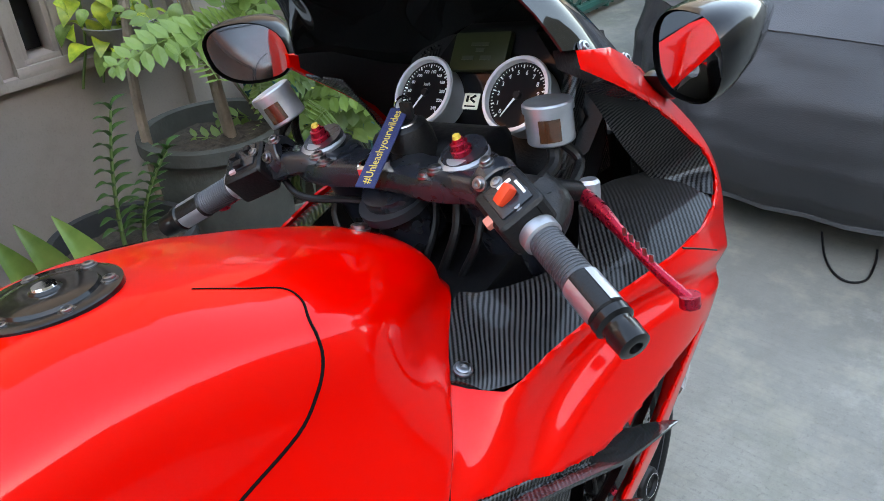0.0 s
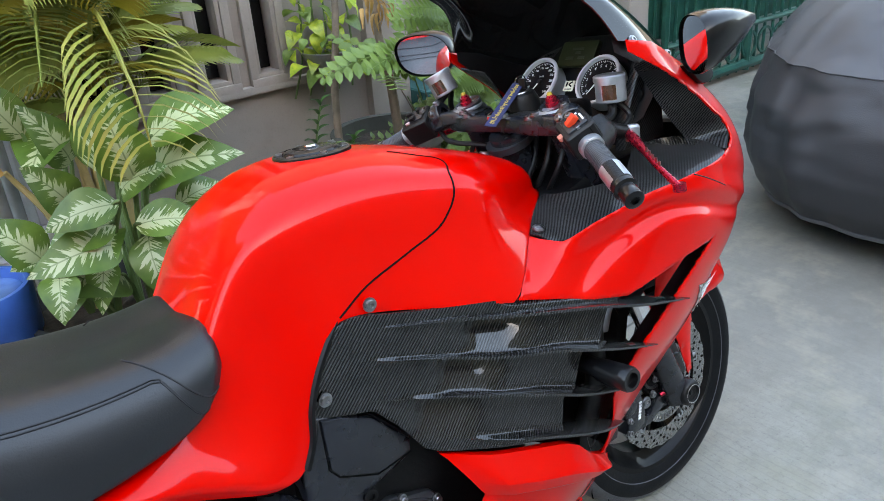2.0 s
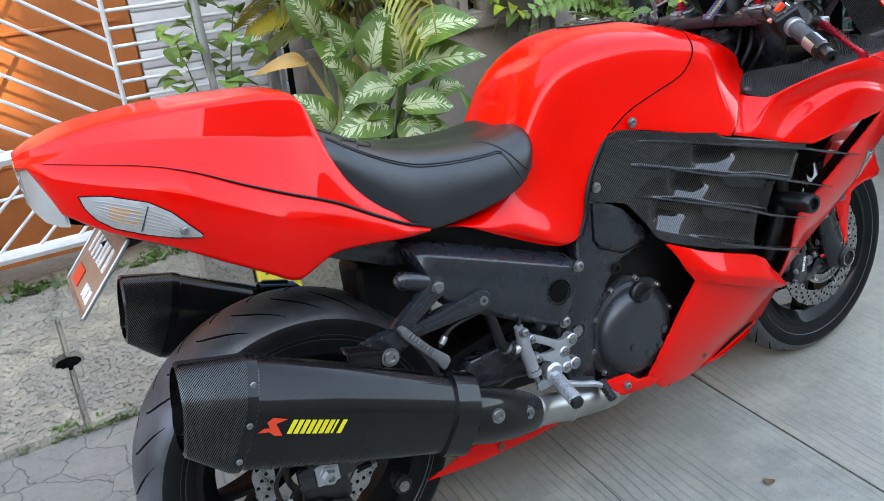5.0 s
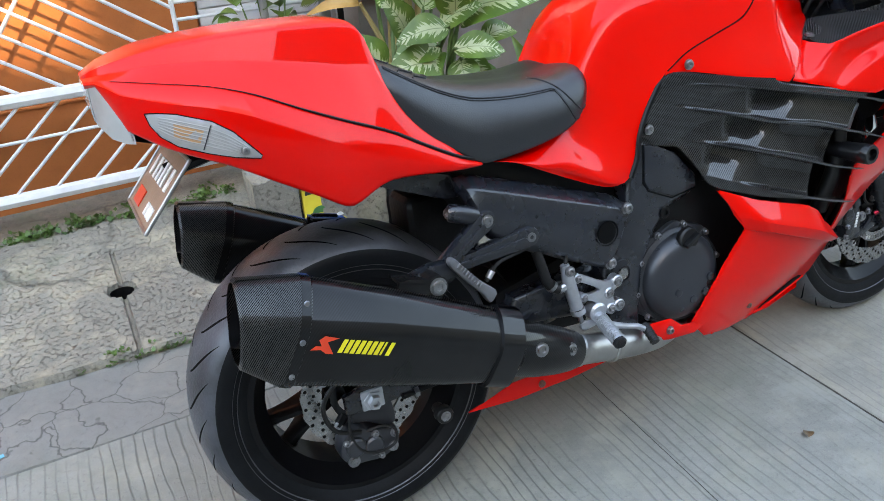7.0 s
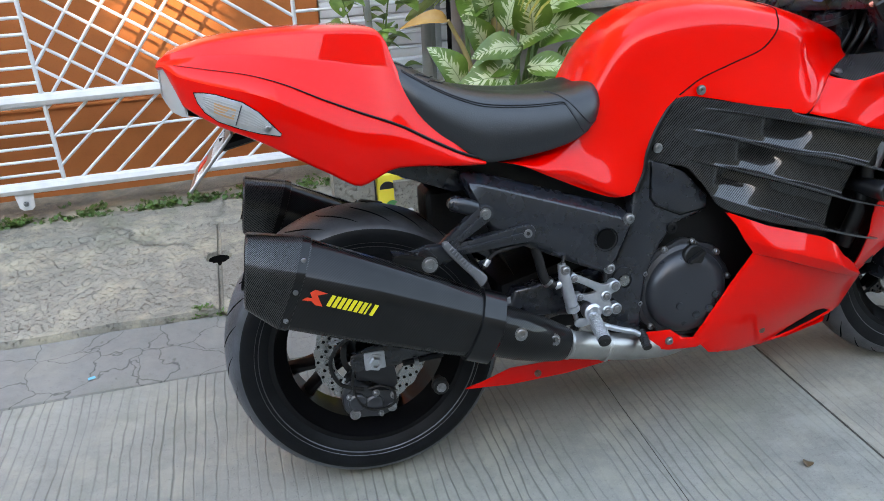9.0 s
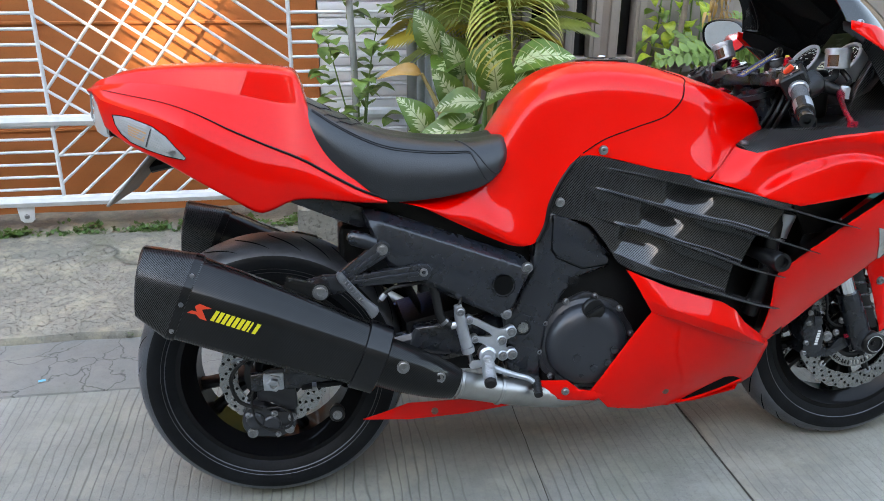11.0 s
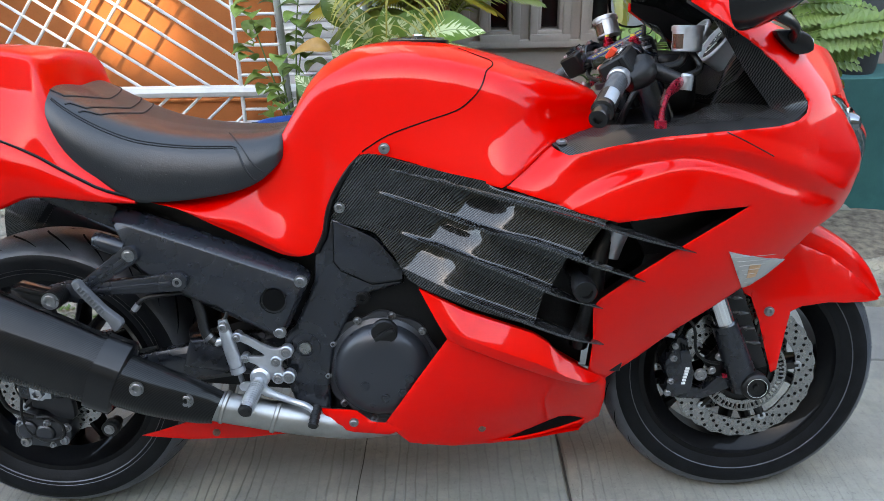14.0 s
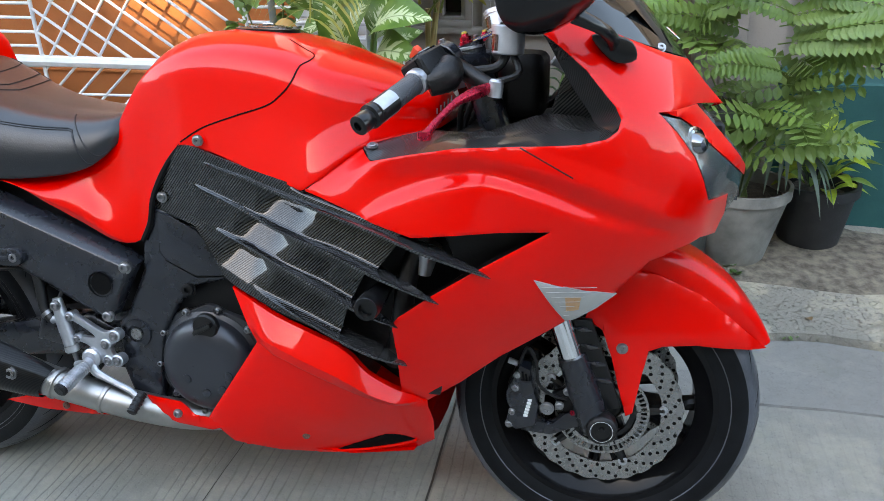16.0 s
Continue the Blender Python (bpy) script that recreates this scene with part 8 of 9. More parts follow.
for k in range(9):
    q = Vector((0.162, -0.2475, 0.566)).lerp(Vector((0.200, -0.2475, 0.518)), k / 8)
    part("peg_rib", box_bm((0.010, 0.004, 0.0030), tuple(q), 0.001, 1, matrix=Matrix.Rotation(-0.7, 4, "Y")), PEG, fold)
part("cable_loop", tube([(0.235, -0.20, 0.50), (0.262, -0.20, 0.528), (0.310, -0.195, 0.535), (0.352, -0.19, 0.538)], 0.0045, 8, smooth=5), PLASTIC, br)
part("cable_end", tube([(0.240, -0.20, 0.505), (0.250, -0.20, 0.517)], 0.0065, 10), ALLOY, br)
part("stub", tube([(0.180, -0.19, 0.644), (0.186, -0.192, 0.643), (0.212, -0.195, 0.634), (0.232, -0.195, 0.626)], [0.014, 0.017, 0.017, 0.015], 16), SATIN, br)
part("bolt", bolt_bm((0.180, -0.192, 0.644), (-0.9, -0.2, 0.3), 0.008, 0.004), BOLT, br)

# ---- exhausts ----
def exhaust(s):
    """Upswept silencer; s: side, -1 on the right."""
    end, front_end = Vector((-0.230, s * 0.279, 0.5955)), Vector((0.205, s * 0.262, 0.405))
    d = (front_end - end).normalized()
    up = Vector((-d.z, 0, d.x))
    if up.z < 0:
        up = -up
    side = Vector((0, s, 0))
    length = (front_end - end).length

    def ring(p, hi, lo, w, cant=0.0):
        """Six-sided section with rounded corners, widest a little over its middle."""
        corner = [(0.30 * w, hi), (w, 0.25 * hi), (0.62 * w, -lo), (-0.62 * w, -lo), (-w, 0.25 * hi), (-0.30 * w, hi)]
        pts = []
        for k in range(6):
            a, b, c = (Vector((*corner[(k + q) % 6], 0)) for q in (-1, 0, 1))
            e, f = b + (a - b).normalized() * 0.026, b + (c - b).normalized() * 0.026
            for q in (0.0, 0.2, 0.4, 0.6, 0.8, 1.0):
                m = e.lerp(b, q).lerp(b.lerp(f, q), q)
                pts.append(p + side * m.x + up * m.y + d * (cant * m.y / hi))
        return pts

    rows = [ring(end + d * (length * q), h, l, w) for q, h, l, w in ((0.205, 0.084, 0.084, 0.065), (0.21, 0.085, 0.085, 0.066), (0.5, 0.081, 0.081, 0.064), (0.8, 0.073, 0.073, 0.060), (1.0, 0.066, 0.066, 0.056))]
    body = part("silencer", grid(rows, closed=True, caps=True), CARBON_DARK, bike, "glossy carbon fibre silencer")
    rows = [ring(end + d * (length * q), h, l, w, cant=c) for q, h, l, w, c in ((0.0, 0.064, 0.060, 0.052, -0.016), (0.008, 0.069, 0.066, 0.057, -0.016), (0.09, 0.078, 0.077, 0.062, -0.008), (0.172, 0.0875, 0.0875, 0.067, 0.0), (0.200, 0.0875, 0.0875, 0.067, 0.0), (0.212, 0.0855, 0.0855, 0.0655, 0.0))]
    capm = part("end_cap", grid(rows, closed=True), CARBON_DULL, body, "satin carbon end cap")
    part("outlet", turned([(0.0, 0.036), (0.08, 0.036), (0.08, 0.0001)], end + d * 0.004, d, 24), DARK, capm)
    rows = [ring(end + d * (length * q), 0.0884, 0.0884, 0.0678) for q in (0.174, 0.190, 0.206)]
    part("rivet_band", grid(rows, closed=True), CARBON_DARK, body)
    for v in (0.055, 0.0, -0.06):
        part("rivet", turned([(0, 0.005), (0.002, 0.004), (0.0025, 0.0001)], end + d * (length * 0.190) + side * (0.0675 * (1 - (0.70 * (v - 0.022) / 0.066 if v > 0.022 else 0.38 * (0.022 - v) / 0.11)) + 0.001) + up * v, side, 12), BOLT, body)
    rows = [ring(end + d * (length * q), h, h, w) for q, h, w in ((0.955, 0.0665, 0.056), (0.96, 0.074, 0.063), (1.06, 0.073, 0.062), (1.07, 0.066, 0.056), (1.071, 0.03, 0.03))]
    part("clamp", grid(rows, closed=True), GLOSS, body, "gloss black silencer clamp")
    # link pipe with heat shield, then the steel pipe
    a = end + d * (length * 1.05)
    link = [a, Vector((0.300, s * 0.250, 0.360)), Vector((0.380, s * 0.228, 0.318)), Vector((0.450, s * 0.212, 0.292)), Vector((0.560, s * 0.195, 0.262)), Vector((0.660, s * 0.160, 0.235)), Vector((0.760, s * 0.10, 0.215))]
    pipe = part("exhaust_pipe", tube(link, [0.040, 0.034, 0.031, 0.030, 0.030, 0.030, 0.030], 20, smooth=6), STEEL, bike, "brushed steel exhaust pipe")
    for q in (Vector((0.405, s * 0.222, 0.308)), Vector((0.500, s * 0.204, 0.277))):
        part("pipe_ring", turned([(-0.005, 0.031), (-0.003, 0.0335), (0.003, 0.0335), (0.005, 0.031)], q, (0.94, 0, -0.32), 24), STEEL, pipe)
    shield = part("heat_shield", grid([[p + Vector((0, s * math.cos(t) * r, 0)) + Vector((0.42, 0, 0.90)) * (math.sin(t) * r) for t in np.linspace(-1.5, 1.45, 14)] for p, r in ((Vector((0.232, s * 0.262, 0.392)), 0.056), (Vector((0.285, s * 0.256, 0.367)), 0.054), (Vector((0.335, s * 0.245, 0.343)), 0.049), (Vector((0.375, s * 0.234, 0.323)), 0.042), (Vector((0.395, s * 0.228, 0.313)), 0.036))]), CARBON_ROUGH, pipe, "dark carbon fibre heat shield")
    for q in (Vector((0.273, s * 0.312, 0.391)), Vector((0.352, s * 0.283, 0.352))):
        part("bolt", bolt_bm(q, (0, s, 0.15), 0.010, 0.005), BOLT, shield)
    # bracket plate
    hang = part("hanger", plate([(0.043, 0.570), (0.060, 0.575), (0.112, 0.560), (0.122, 0.505), (0.100, 0.500), (0.040, 0.545)], s * 0.252, s * 0.262, 0.002), GLOSS, body)
    part("hanger_top", plate([(0.045, 0.575), (0.125, 0.552), (0.125, 0.545), (0.045, 0.568)], s * 0.215, s * 0.262, 0.002), GLOSS, hang)
    if s < 0:
        # maker's mark as plain shapes
        def lay(name, pts, mat):
            bm2 = bmesh.new()
            vs = []
            for q, v in pts:
                w = (0.066 - 0.008 * (q - 0.25)) * (1 - 0.38 * (0.25 * 0.083 - v) / (1.25 * 0.083))
                vs.append(bm2.verts.new(end + d * (length * q) + up * v + side * (w + 0.0012)))
            f = bm2.faces.new(vs)
            bmesh.ops.recalc_face_normals(bm2, faces=bm2.faces)
            r = bmesh.ops.extrude_face_region(bm2, geom=[f])
            bmesh.ops.translate(bm2, vec=side * 0.0006, verts=[v for v in r["geom"] if isinstance(v, bmesh.types.BMVert)])
            return part(name, bm2, mat, body)
        x0 = 0.222
        lay("mark", [(x0, -0.012), (x0 + 0.015, -0.004), (x0 + 0.035, -0.004), (x0 + 0.020, 0.006), (x0 + 0.035, 0.014), (x0 + 0.085, 0.012), (x0 + 0.050, 0.004), (x0 + 0.082, -0.016), (x0 + 0.055, -0.016), (x0 + 0.035, -0.010)], ORANGE)
        for k in range(9):
            q = 0.316 + 0.0215 * k
            w = 0.0150 if k < 7 else 0.007 if k == 7 else 0.015
            lay("mark_bar", [(q, -0.013), (q + w, -0.013), (q + w + 0.010, 0.011), (q + 0.010, 0.011)], YELLOW)
    return body


exhaust(-1)
exhaust(1)
part("exhaust_pipe", tube([(0.70, 0.10, 0.22), (0.9, 0.10, 0.22), (1.02, 0.10, 0.35)], 0.03, 14, smooth=5), STEEL, bike)
part("side_stand", tube([(0.60, 0.14, 0.26), (0.585, 0.20, 0.10), (0.57, 0.245, 0.045)], 0.013, 10), SATIN, bike)

# ---- cockpit ----
SCREEN_BASE = [(1.272, 0.215, 1.074), (1.330, 0.222, 1.060), (1.414, 0.205, 1.022), (1.475, 0.172, 1.000), (1.540, 0.115, 0.980), (1.580, 0.0, 0.968)]
SCREEN_TOP = [(1.165, 0.140, 1.190), (1.190, 0.132, 1.205), (1.215, 0.115, 1.215), (1.235, 0.090, 1.222), (1.250, 0.050, 1.228), (1.256, 0.0, 1.230)]
base, top = spline(SCREEN_BASE, 4), spline(SCREEN_TOP, 4)
base = [Vector((p.x, -p.y, p.z)) for p in base] + base[-2::-1]
top = [Vector((p.x, -p.y, p.z)) for p in top] + top[-2::-1]
rows = []
for s in np.linspace(0, 1, 9):
    rows.append([a.lerp(b, s) + Vector((0.020 * math.sin(math.pi * s), 0, 0.016 * math.sin(math.pi * s))) for a, b in zip(base, top)])
bm = grid(rows)
bmesh.ops.recalc_face_normals(bm, faces=bm.faces)
bmesh.ops.solidify(bm, geom=bm.faces[:], thickness=0.003)
part("windscreen", bm, SCREEN, bike, "dark smoked windscreen", 60)
for p in ((1.30, 0.222, 1.070), (1.40, 0.212, 1.030), (1.525, 0.132, 0.987)):
    for s in (-1, 1):
        part("bolt", bolt_bm((p[0], s * p[1], p[2]), (0.1, s, 0.5), 0.006, 0.004), BOLT, bike)
stick_m = axes((1.550, -0.030, 1.008), (0.72, -0.30, -0.60), (0.62, -0.12, 0.78))
stick = part("sticker", box_bm((0.036, 0.026, 0.0006), (0, 0, 0)), GLOSS, bike, "small sticker on the windscreen edge")
stick.matrix_basis = stick_m
part("print_bar", box_bm((0.020, 0.008, 0.001), (-0.006, 0.007, 0.0006)), ORANGE, stick)
for k in range(3):
    part("print_bar", box_bm((0.008, 0.009, 0.001), (-0.010 + 0.0105 * k, -0.005, 0.0006)), WHITE, stick)
for q in (-1, 1):
    part("dash_side", plate([(1.35, 0.865), (1.37, 0.93), (1.395, 0.975), (1.43, 1.030), (1.47, 1.035), (1.47, 0.865)], q * 0.140, q * 0.115, 0.006), CARBON_SHELF, bike)
part("display_cowl", grid([[(x, y, z) for y in np.linspace(-w, w, 9)] for x, w, z in ((1.395, 0.135, 0.925), (1.402, 0.150, 0.960), (1.420, 0.110, 1.010), (1.440, 0.066, 1.055), (1.470, 0.062, 1.062))]), GLOSS, bike, "gloss black instrument surround", 60)
part("dash", grid([[(x, y, z) for y in np.linspace(-w, w, 9)] for x, w, z in ((1.345, 0.120, 0.890), (1.385, 0.160, 0.920), (1.420, 0.175, 0.975), (1.445, 0.165, 1.020), (1.480, 0.140, 1.045), (1.550, 0.09, 0.975))]), PLASTIC, bike, "matt black instrument cowl", 60)
DN = Vector((-0.80, 0, 0.60)).normalized()
for y, zc, label in ((0.090, 0.986, "speedometer"), (-0.068, 0.986, "tachometer")):
    o = Vector((1.385, y, zc))
    g = part(label, turned([(-0.030, 0.046), (0.004, 0.048), (0.010, 0.0515), (0.014, 0.0495), (0.014, 0.0450), (0.006, 0.0438)], o, DN, 44), SILVER, bike, "round gauge with a silver bezel")
    part("dial", turned([(0.0055, 0.0001), (0.0055, 0.0445)], o, DN, 40), GLOSS, g, "black dial with white figures")
    m = axes(o + DN * 0.0062, (0, -1, 0), DN)
    n = 10
    for k in range(41):
        a = radians(225 - 270 * k / 40)
        p = m @ Vector((0.0405 * math.cos(a), 0.0405 * math.sin(a), 0))
        q = m @ Vector(((0.036 if k % 4 == 0 else 0.0385) * math.cos(a), (0.036 if k % 4 == 0 else 0.0385) * math.sin(a), 0))
        part("tick", tube([p, q], 0.0006 if k % 4 else 0.0010, 4), WHITE, g)
    figures = [str(20 * (k + 1) + (0 if k < 1 else 20 * k - 20 * k)) for k in range(12)] if y > 0 else [str(k) for k in range(0, 12)]
    for k, word in enumerate(figures):
        a = radians(225 - 270 * k / 11)
        part("figure", text_bm(word, 0.0085 if y < 0 else 0.0065, m @ Matrix.Translation((0.0305 * math.cos(a), 0.0305 * math.sin(a), 0)), 0.0002), WHITE, g)
    if y > 0:
        part("figure", text_bm("km/h", 0.006, m @ Matrix.Translation((0, 0.012, 0)), 0.0002), WHITE, g)
    na = radians(238)
    part("needle", tube([o + DN * 0.008, m @ Vector((0.034 * math.cos(na), 0.034 * math.sin(na), 0.002))], [0.0016, 0.0007], 6), WHITE, g)
    part("hub", turned([(0.006, 0.006), (0.010, 0.005), (0.010, 0.0001)], o, DN, 18), PLASTIC, g)
m = axes(Vector((1.434, 0.012, 1.024)) + DN * 0.017, (0, -1, 0), DN)
lcd = part("display", box_bm((0.094, 0.054, 0.012), (0, 0, 0), 0.004), LCD, bike, "green-grey instrument display")
lcd.matrix_basis = m
for k, (x, y, w, h) in enumerate(((0.0, 0.009, 0.030, 0.0045), (0.002, 0.001, 0.014, 0.005), (-0.016, -0.010, 0.020, 0.006), (0.014, -0.010, 0.018, 0.006))):
    part("display_bar", box_bm((w, h, 0.0008), (x, y, 0.0062)), surf("lcd_segment", (0.012, 0.014, 0.010), 0.4, bump=0), lcd)
m = axes(Vector((1.376, 0.006, 0.981)), (0, -1, 0), DN)
bdg = part("badge", box_bm((0.026, 0.022, 0.002), (0, 0, 0), 0.0008, 1), surf("cream_badge", (0.62, 0.58, 0.45), 0.4), bike, "small cream badge on the dash")
bdg.matrix_basis = m
for sx, sy, w, h, r in ((-0.006, 0.003, 0.004, 0.009, 0), (0.003, 0.0055, 0.010, 0.003, 0.5), (0.003, 0.0008, 0.010, 0.003, -0.5), (0, -0.007, 0.018, 0.002, 0)):
    part("badge_bar", box_bm((w, h, 0.0008), (sx, sy, 0.0012), matrix=Matrix.Rotation(r, 4, "Z")), GLOSS, bdg)

# triple clamp, bars
yoke = part("triple_clamp", plate(round_outline([(1.175, -0.03), (1.165, -0.09), (1.178, -0.150), (1.215, -0.155), (1.240, -0.120), (1.235, -0.05), (1.245, 0.0), (1.235, 0.05), (1.240, 0.120), (1.215, 0.155), (1.178, 0.150), (1.165, 0.09), (1.175, 0.03)], 3), 0.935, 0.965, 0.008, 2), SATIN, bike, "satin black top triple clamp")
yoke.data.transform(Matrix(((1, 0, 0, 0), (0, 0, 1, 0), (0, 1, 0, 0), (0, 0, 0, 1))))
yoke.data.flip_normals()
part("stem_nut", turned([(0, 0.022), (0.008, 0.022), (0.010, 0.017), (0.010, 0.010), (0.004, 0.008), (0.004, 0.0001)], (1.180, 0, 0.964), (-0.1, 0, 1), 6), CHROME, yoke)
part("ignition_lock", turned([(0, 0.030), (0.025, 0.029), (0.040, 0.024), (0.044, 0.018), (0.044, 0.0001)], (1.252, 0.0, 0.955), (-0.2, 0, 1), 28), PLASTIC, yoke)
part("lock_ring", turned([(0.0442, 0.010), (0.046, 0.012), (0.046, 0.016), (0.0442, 0.017)], (1.252, 0.0, 0.955), (-0.2, 0, 1), 24), BOLT, yoke)
part("steering_head", tube([(1.20, 0, 0.935), (1.225, 0, 0.86)], 0.040, 20), SATIN, bike)
part("steering_ring", turned([(-0.006, 0.046), (0.006, 0.046), (0.006, 0.03), (-0.006, 0.03)], (1.200, 0, 0.915), (-0.3, 0, 0.95), 28), ENGINE, bike)
# added dark lump that fills the camera's view through the cockpit
dark_mass = box_bm((0.080, 0.190, 0.115), (1.296, 0, 0.912), 0.022, 3)
for v in dark_mass.verts:
    v.co += Vector((0.010, 0.006, 0.008)) * noise.noise(v.co * 22.0)
part("cockpit_dark_mass", dark_mass, DARK, bike, "added dark mass standing for the cables ahead of the yoke", 60)
# added dark block, placed to fit the camera's view under the tail
part("dark_view_block", box_bm((0.150, 0.110, 0.150), (0.235, 0, 0.570), 0.025, 3), DARK, bike, "added dark block that closes the view under the tail")
part("head_tray", plate([(1.14, 0.66), (1.30, 0.70), (1.40, 0.82), (1.40, 0.86), (1.25, 0.85), (1.14, 0.82)], -0.14, 0.14, 0.01), DARK, bike)

for s in (-1, 1):
    top = Vector((1.207, s * 0.117, 0.975))
    cap2 = part("fork_cap", turned([(0, 0.030), (0.004, 0.030), (0.006, 0.026), (0.008, 0.018), (0.008, 0.0001)], (top.x, top.y, top.z), (-0.25, 0, 1), 32), ALLOY, yoke, "silver fork cap with red adjuster")
    part("adjuster", turned([(0.008, 0.012), (0.014, 0.012), (0.015, 0.010), (0.022, 0.010), (0.023, 0.007), (0.027, 0.006), (0.027, 0.0001)], (top.x, top.y, top.z), (-0.25, 0, 1), 24), ANODRED, cap2, "anodised red adjuster")
    part("adjuster_tip", turned([(0.027, 0.005), (0.031, 0.004), (0.031, 0.0001)], (top.x, top.y, top.z), (-0.25, 0, 1), 12), GOLD, cap2)
    for q in ((1.176, 0.085), (1.190, 0.150)):
        part("bolt", bolt_bm((q[0], s * q[1], 0.9655), (0, 0, 1), 0.008, 0.004), BOLT, yoke)
    rows = []
    for q, hx, hz in ((Vector((1.212, s * 0.078, 0.960)), 0.024, 0.008), (Vector((1.209, s * 0.092, 0.961)), 0.037, 0.011), (Vector((1.206, s * 0.130, 0.960)), 0.041, 0.013), (Vector((1.197, s * 0.155, 0.956)), 0.034, 0.016), (Vector((1.183, s * 0.180, 0.951)), 0.025, 0.019), (Vector((1.174, s * 0.198, 0.948)), 0.022, 0.020)):
        rows.append([q + Vector((hx * ux, 0, hz * uz)) for ux, uz in ((-1, -0.6), (-1, 0.55), (-0.85, 0.9), (-0.6, 1), (0.6, 1), (0.85, 0.9), (1, 0.55), (1, -0.6), (0.7, -1), (-0.7, -1))])
    riser = part("bar_riser", grid(rows, closed=True, caps=True), SATIN, bike, "satin black cast handlebar riser", 50)
    for q in (Vector((1.178, s * 0.098, 0.972)), Vector((1.238, s * 0.112, 0.972))):
        part("bolt", bolt_bm(q, (-0.1, 0, 1), 0.0075, 0.004), BOLT, riser)
    inner, end = Vector((1.150, s * 0.246, 0.931)), Vector((1.090, s * 0.374, 0.873))
    d = (end - inner).normalized()
    bar = part("handlebar", tube([Vector((1.190, s * 0.168, 0.960)), inner, end - d * 0.01], 0.0110, 12), SATIN, bike)
    collar = part("bar_clamp", turned([(-0.094, 0.014), (-0.094, 0.0255), (-0.092, 0.0270), (-0.076, 0.0270), (-0.074, 0.0255), (-0.074, 0.014)], inner, d, 32), SATIN, bar, "split clamp round the handlebar")
    for q in (0.6, 1.5):
        side_up = (Vector((-0.75, 0, 0.66)) * math.cos(q - 1) + Vector((0.66, 0, 0.75)) * math.sin(q - 1)).normalized()
        part("bolt", bolt_bm(inner - d * 0.085 + side_up * 0.0265, side_up, 0.006, 0.005), BOLT, collar)
    part("grip_collar", turned([(-0.004, 0.012), (-0.004, 0.0205), (0.008, 0.0205), (0.010, 0.018), (0.010, 0.012)], inner, d, 28), ALLOY, bar, "bright alloy grip collar")
    part("rubber_grip", turned([(0.010, 0.0165), (0.030, 0.0170), (0.068, 0.0165)], inner, d, 28), RUBBER, bar, "ribbed black rubber grip")
    for k in range(14):
        part("grip_rib", turned([(-0.0010, 0.0166), (0, 0.0176), (0.0010, 0.0166)], inner + d * (0.014 + 0.0038 * k), d, 24), RUBBER, bar)
    part("grip_sleeve", turned([(0.068, 0.0165), (0.070, 0.0185), (0.112, 0.0185), (0.114, 0.0165)], inner, d, 28), PLASTIC, bar)
    u = d.orthogonal().normalized()
    v = d.cross(u)
    for k in range(3):
        a0 = k * 2 * math.pi / 3 + 0.7
        rows = []
        for t in (0.071, 0.111):
            rows.append([inner + d * t + (u * math.cos(a) + v * math.sin(a)) * 0.0192 for a in np.linspace(a0, a0 + 1.15, 7)])
        part("grip_insert", grid(rows), ALLOY, bar, "knurled silver grip insert")
    part("bar_end", turned([(0.112, 0.0150), (0.116, 0.0195), (0.124, 0.0195), (0.127, 0.0150), (0.131, 0.0150), (0.134, 0.0165), (0.152, 0.0155), (0.154, 0.012), (0.154, 0.007), (0.148, 0.006), (0.148, 0.0001)], inner, d, 28), GLOSS, bar, "black bar end weight")
    face = Vector((-0.55, 0, 0.83))
    mm = axes(inner - d * 0.034 + face * 0.027, d * -s, face)
    sw = part("switch_housing", box_bm((0.062, 0.056, 0.050), (0, -0.002, -0.022), 0.009, 3), PLASTIC, bike, "black handlebar switch housing")
    sw.data.transform(mm)
    part("housing_split", box_bm((0.0635, 0.0014, 0.040), (0, 0.014, -0.022), 0), GROOVE, sw).matrix_basis = mm
    part("switch_face", box_bm((0.046, 0.038, 0.012), (0, 0, 0), 0.004), SATIN, sw).matrix_basis = mm
    if s < 0:
        part("kill_switch", box_bm((0.013, 0.022, 0.012), (0, 0, 0), 0.003), ORANGE, sw, "red engine stop switch").matrix_basis = mm @ Matrix.Translation((0.004, -0.002, 0.010)) @ Matrix.Rotation(0.4, 4, "X")
        part("starter_button", box_bm((0.012, 0.010, 0.008), (0, 0, 0), 0.002), surf("pale_red_button", (0.55, 0.17, 0.12), 0.5), sw).matrix_basis = mm @ Matrix.Translation((0.008, -0.030, -0.002))
        part("switch_print", box_bm((0.004, 0.016, 0.0008), (0, 0, 0)), WHITE, sw).matrix_basis = mm @ Matrix.Translation((-0.012, 0.004, 0.0064))
        part("switch_print", box_bm((0.020, 0.003, 0.0008), (0, 0, 0)), WHITE, sw).matrix_basis = mm @ Matrix.Translation((0.004, 0.0145, 0.0064))
        part("throttle_cover", tube([inner - d * 0.040 + Vector((0.03, 0, 0.012)), inner - d * 0.020 + Vector((0.035, 0, 0.0)), inner - d * 0.006 + Vector((0.012, 0, -0.008))], [0.020, 0.026, 0.020], 14, smooth=4), PLASTIC, sw)
    else:
        for q, w in (((-0.010, 0.006), 0.012), ((0.012, 0.008), 0.009), ((0.0, -0.012), 0.014)):
            part("switch_button", box_bm((w, 0.010, 0.008), (0, 0, 0), 0.002), PLASTIC, sw).matrix_basis = mm @ Matrix.Translation((q[0], q[1], 0.008))
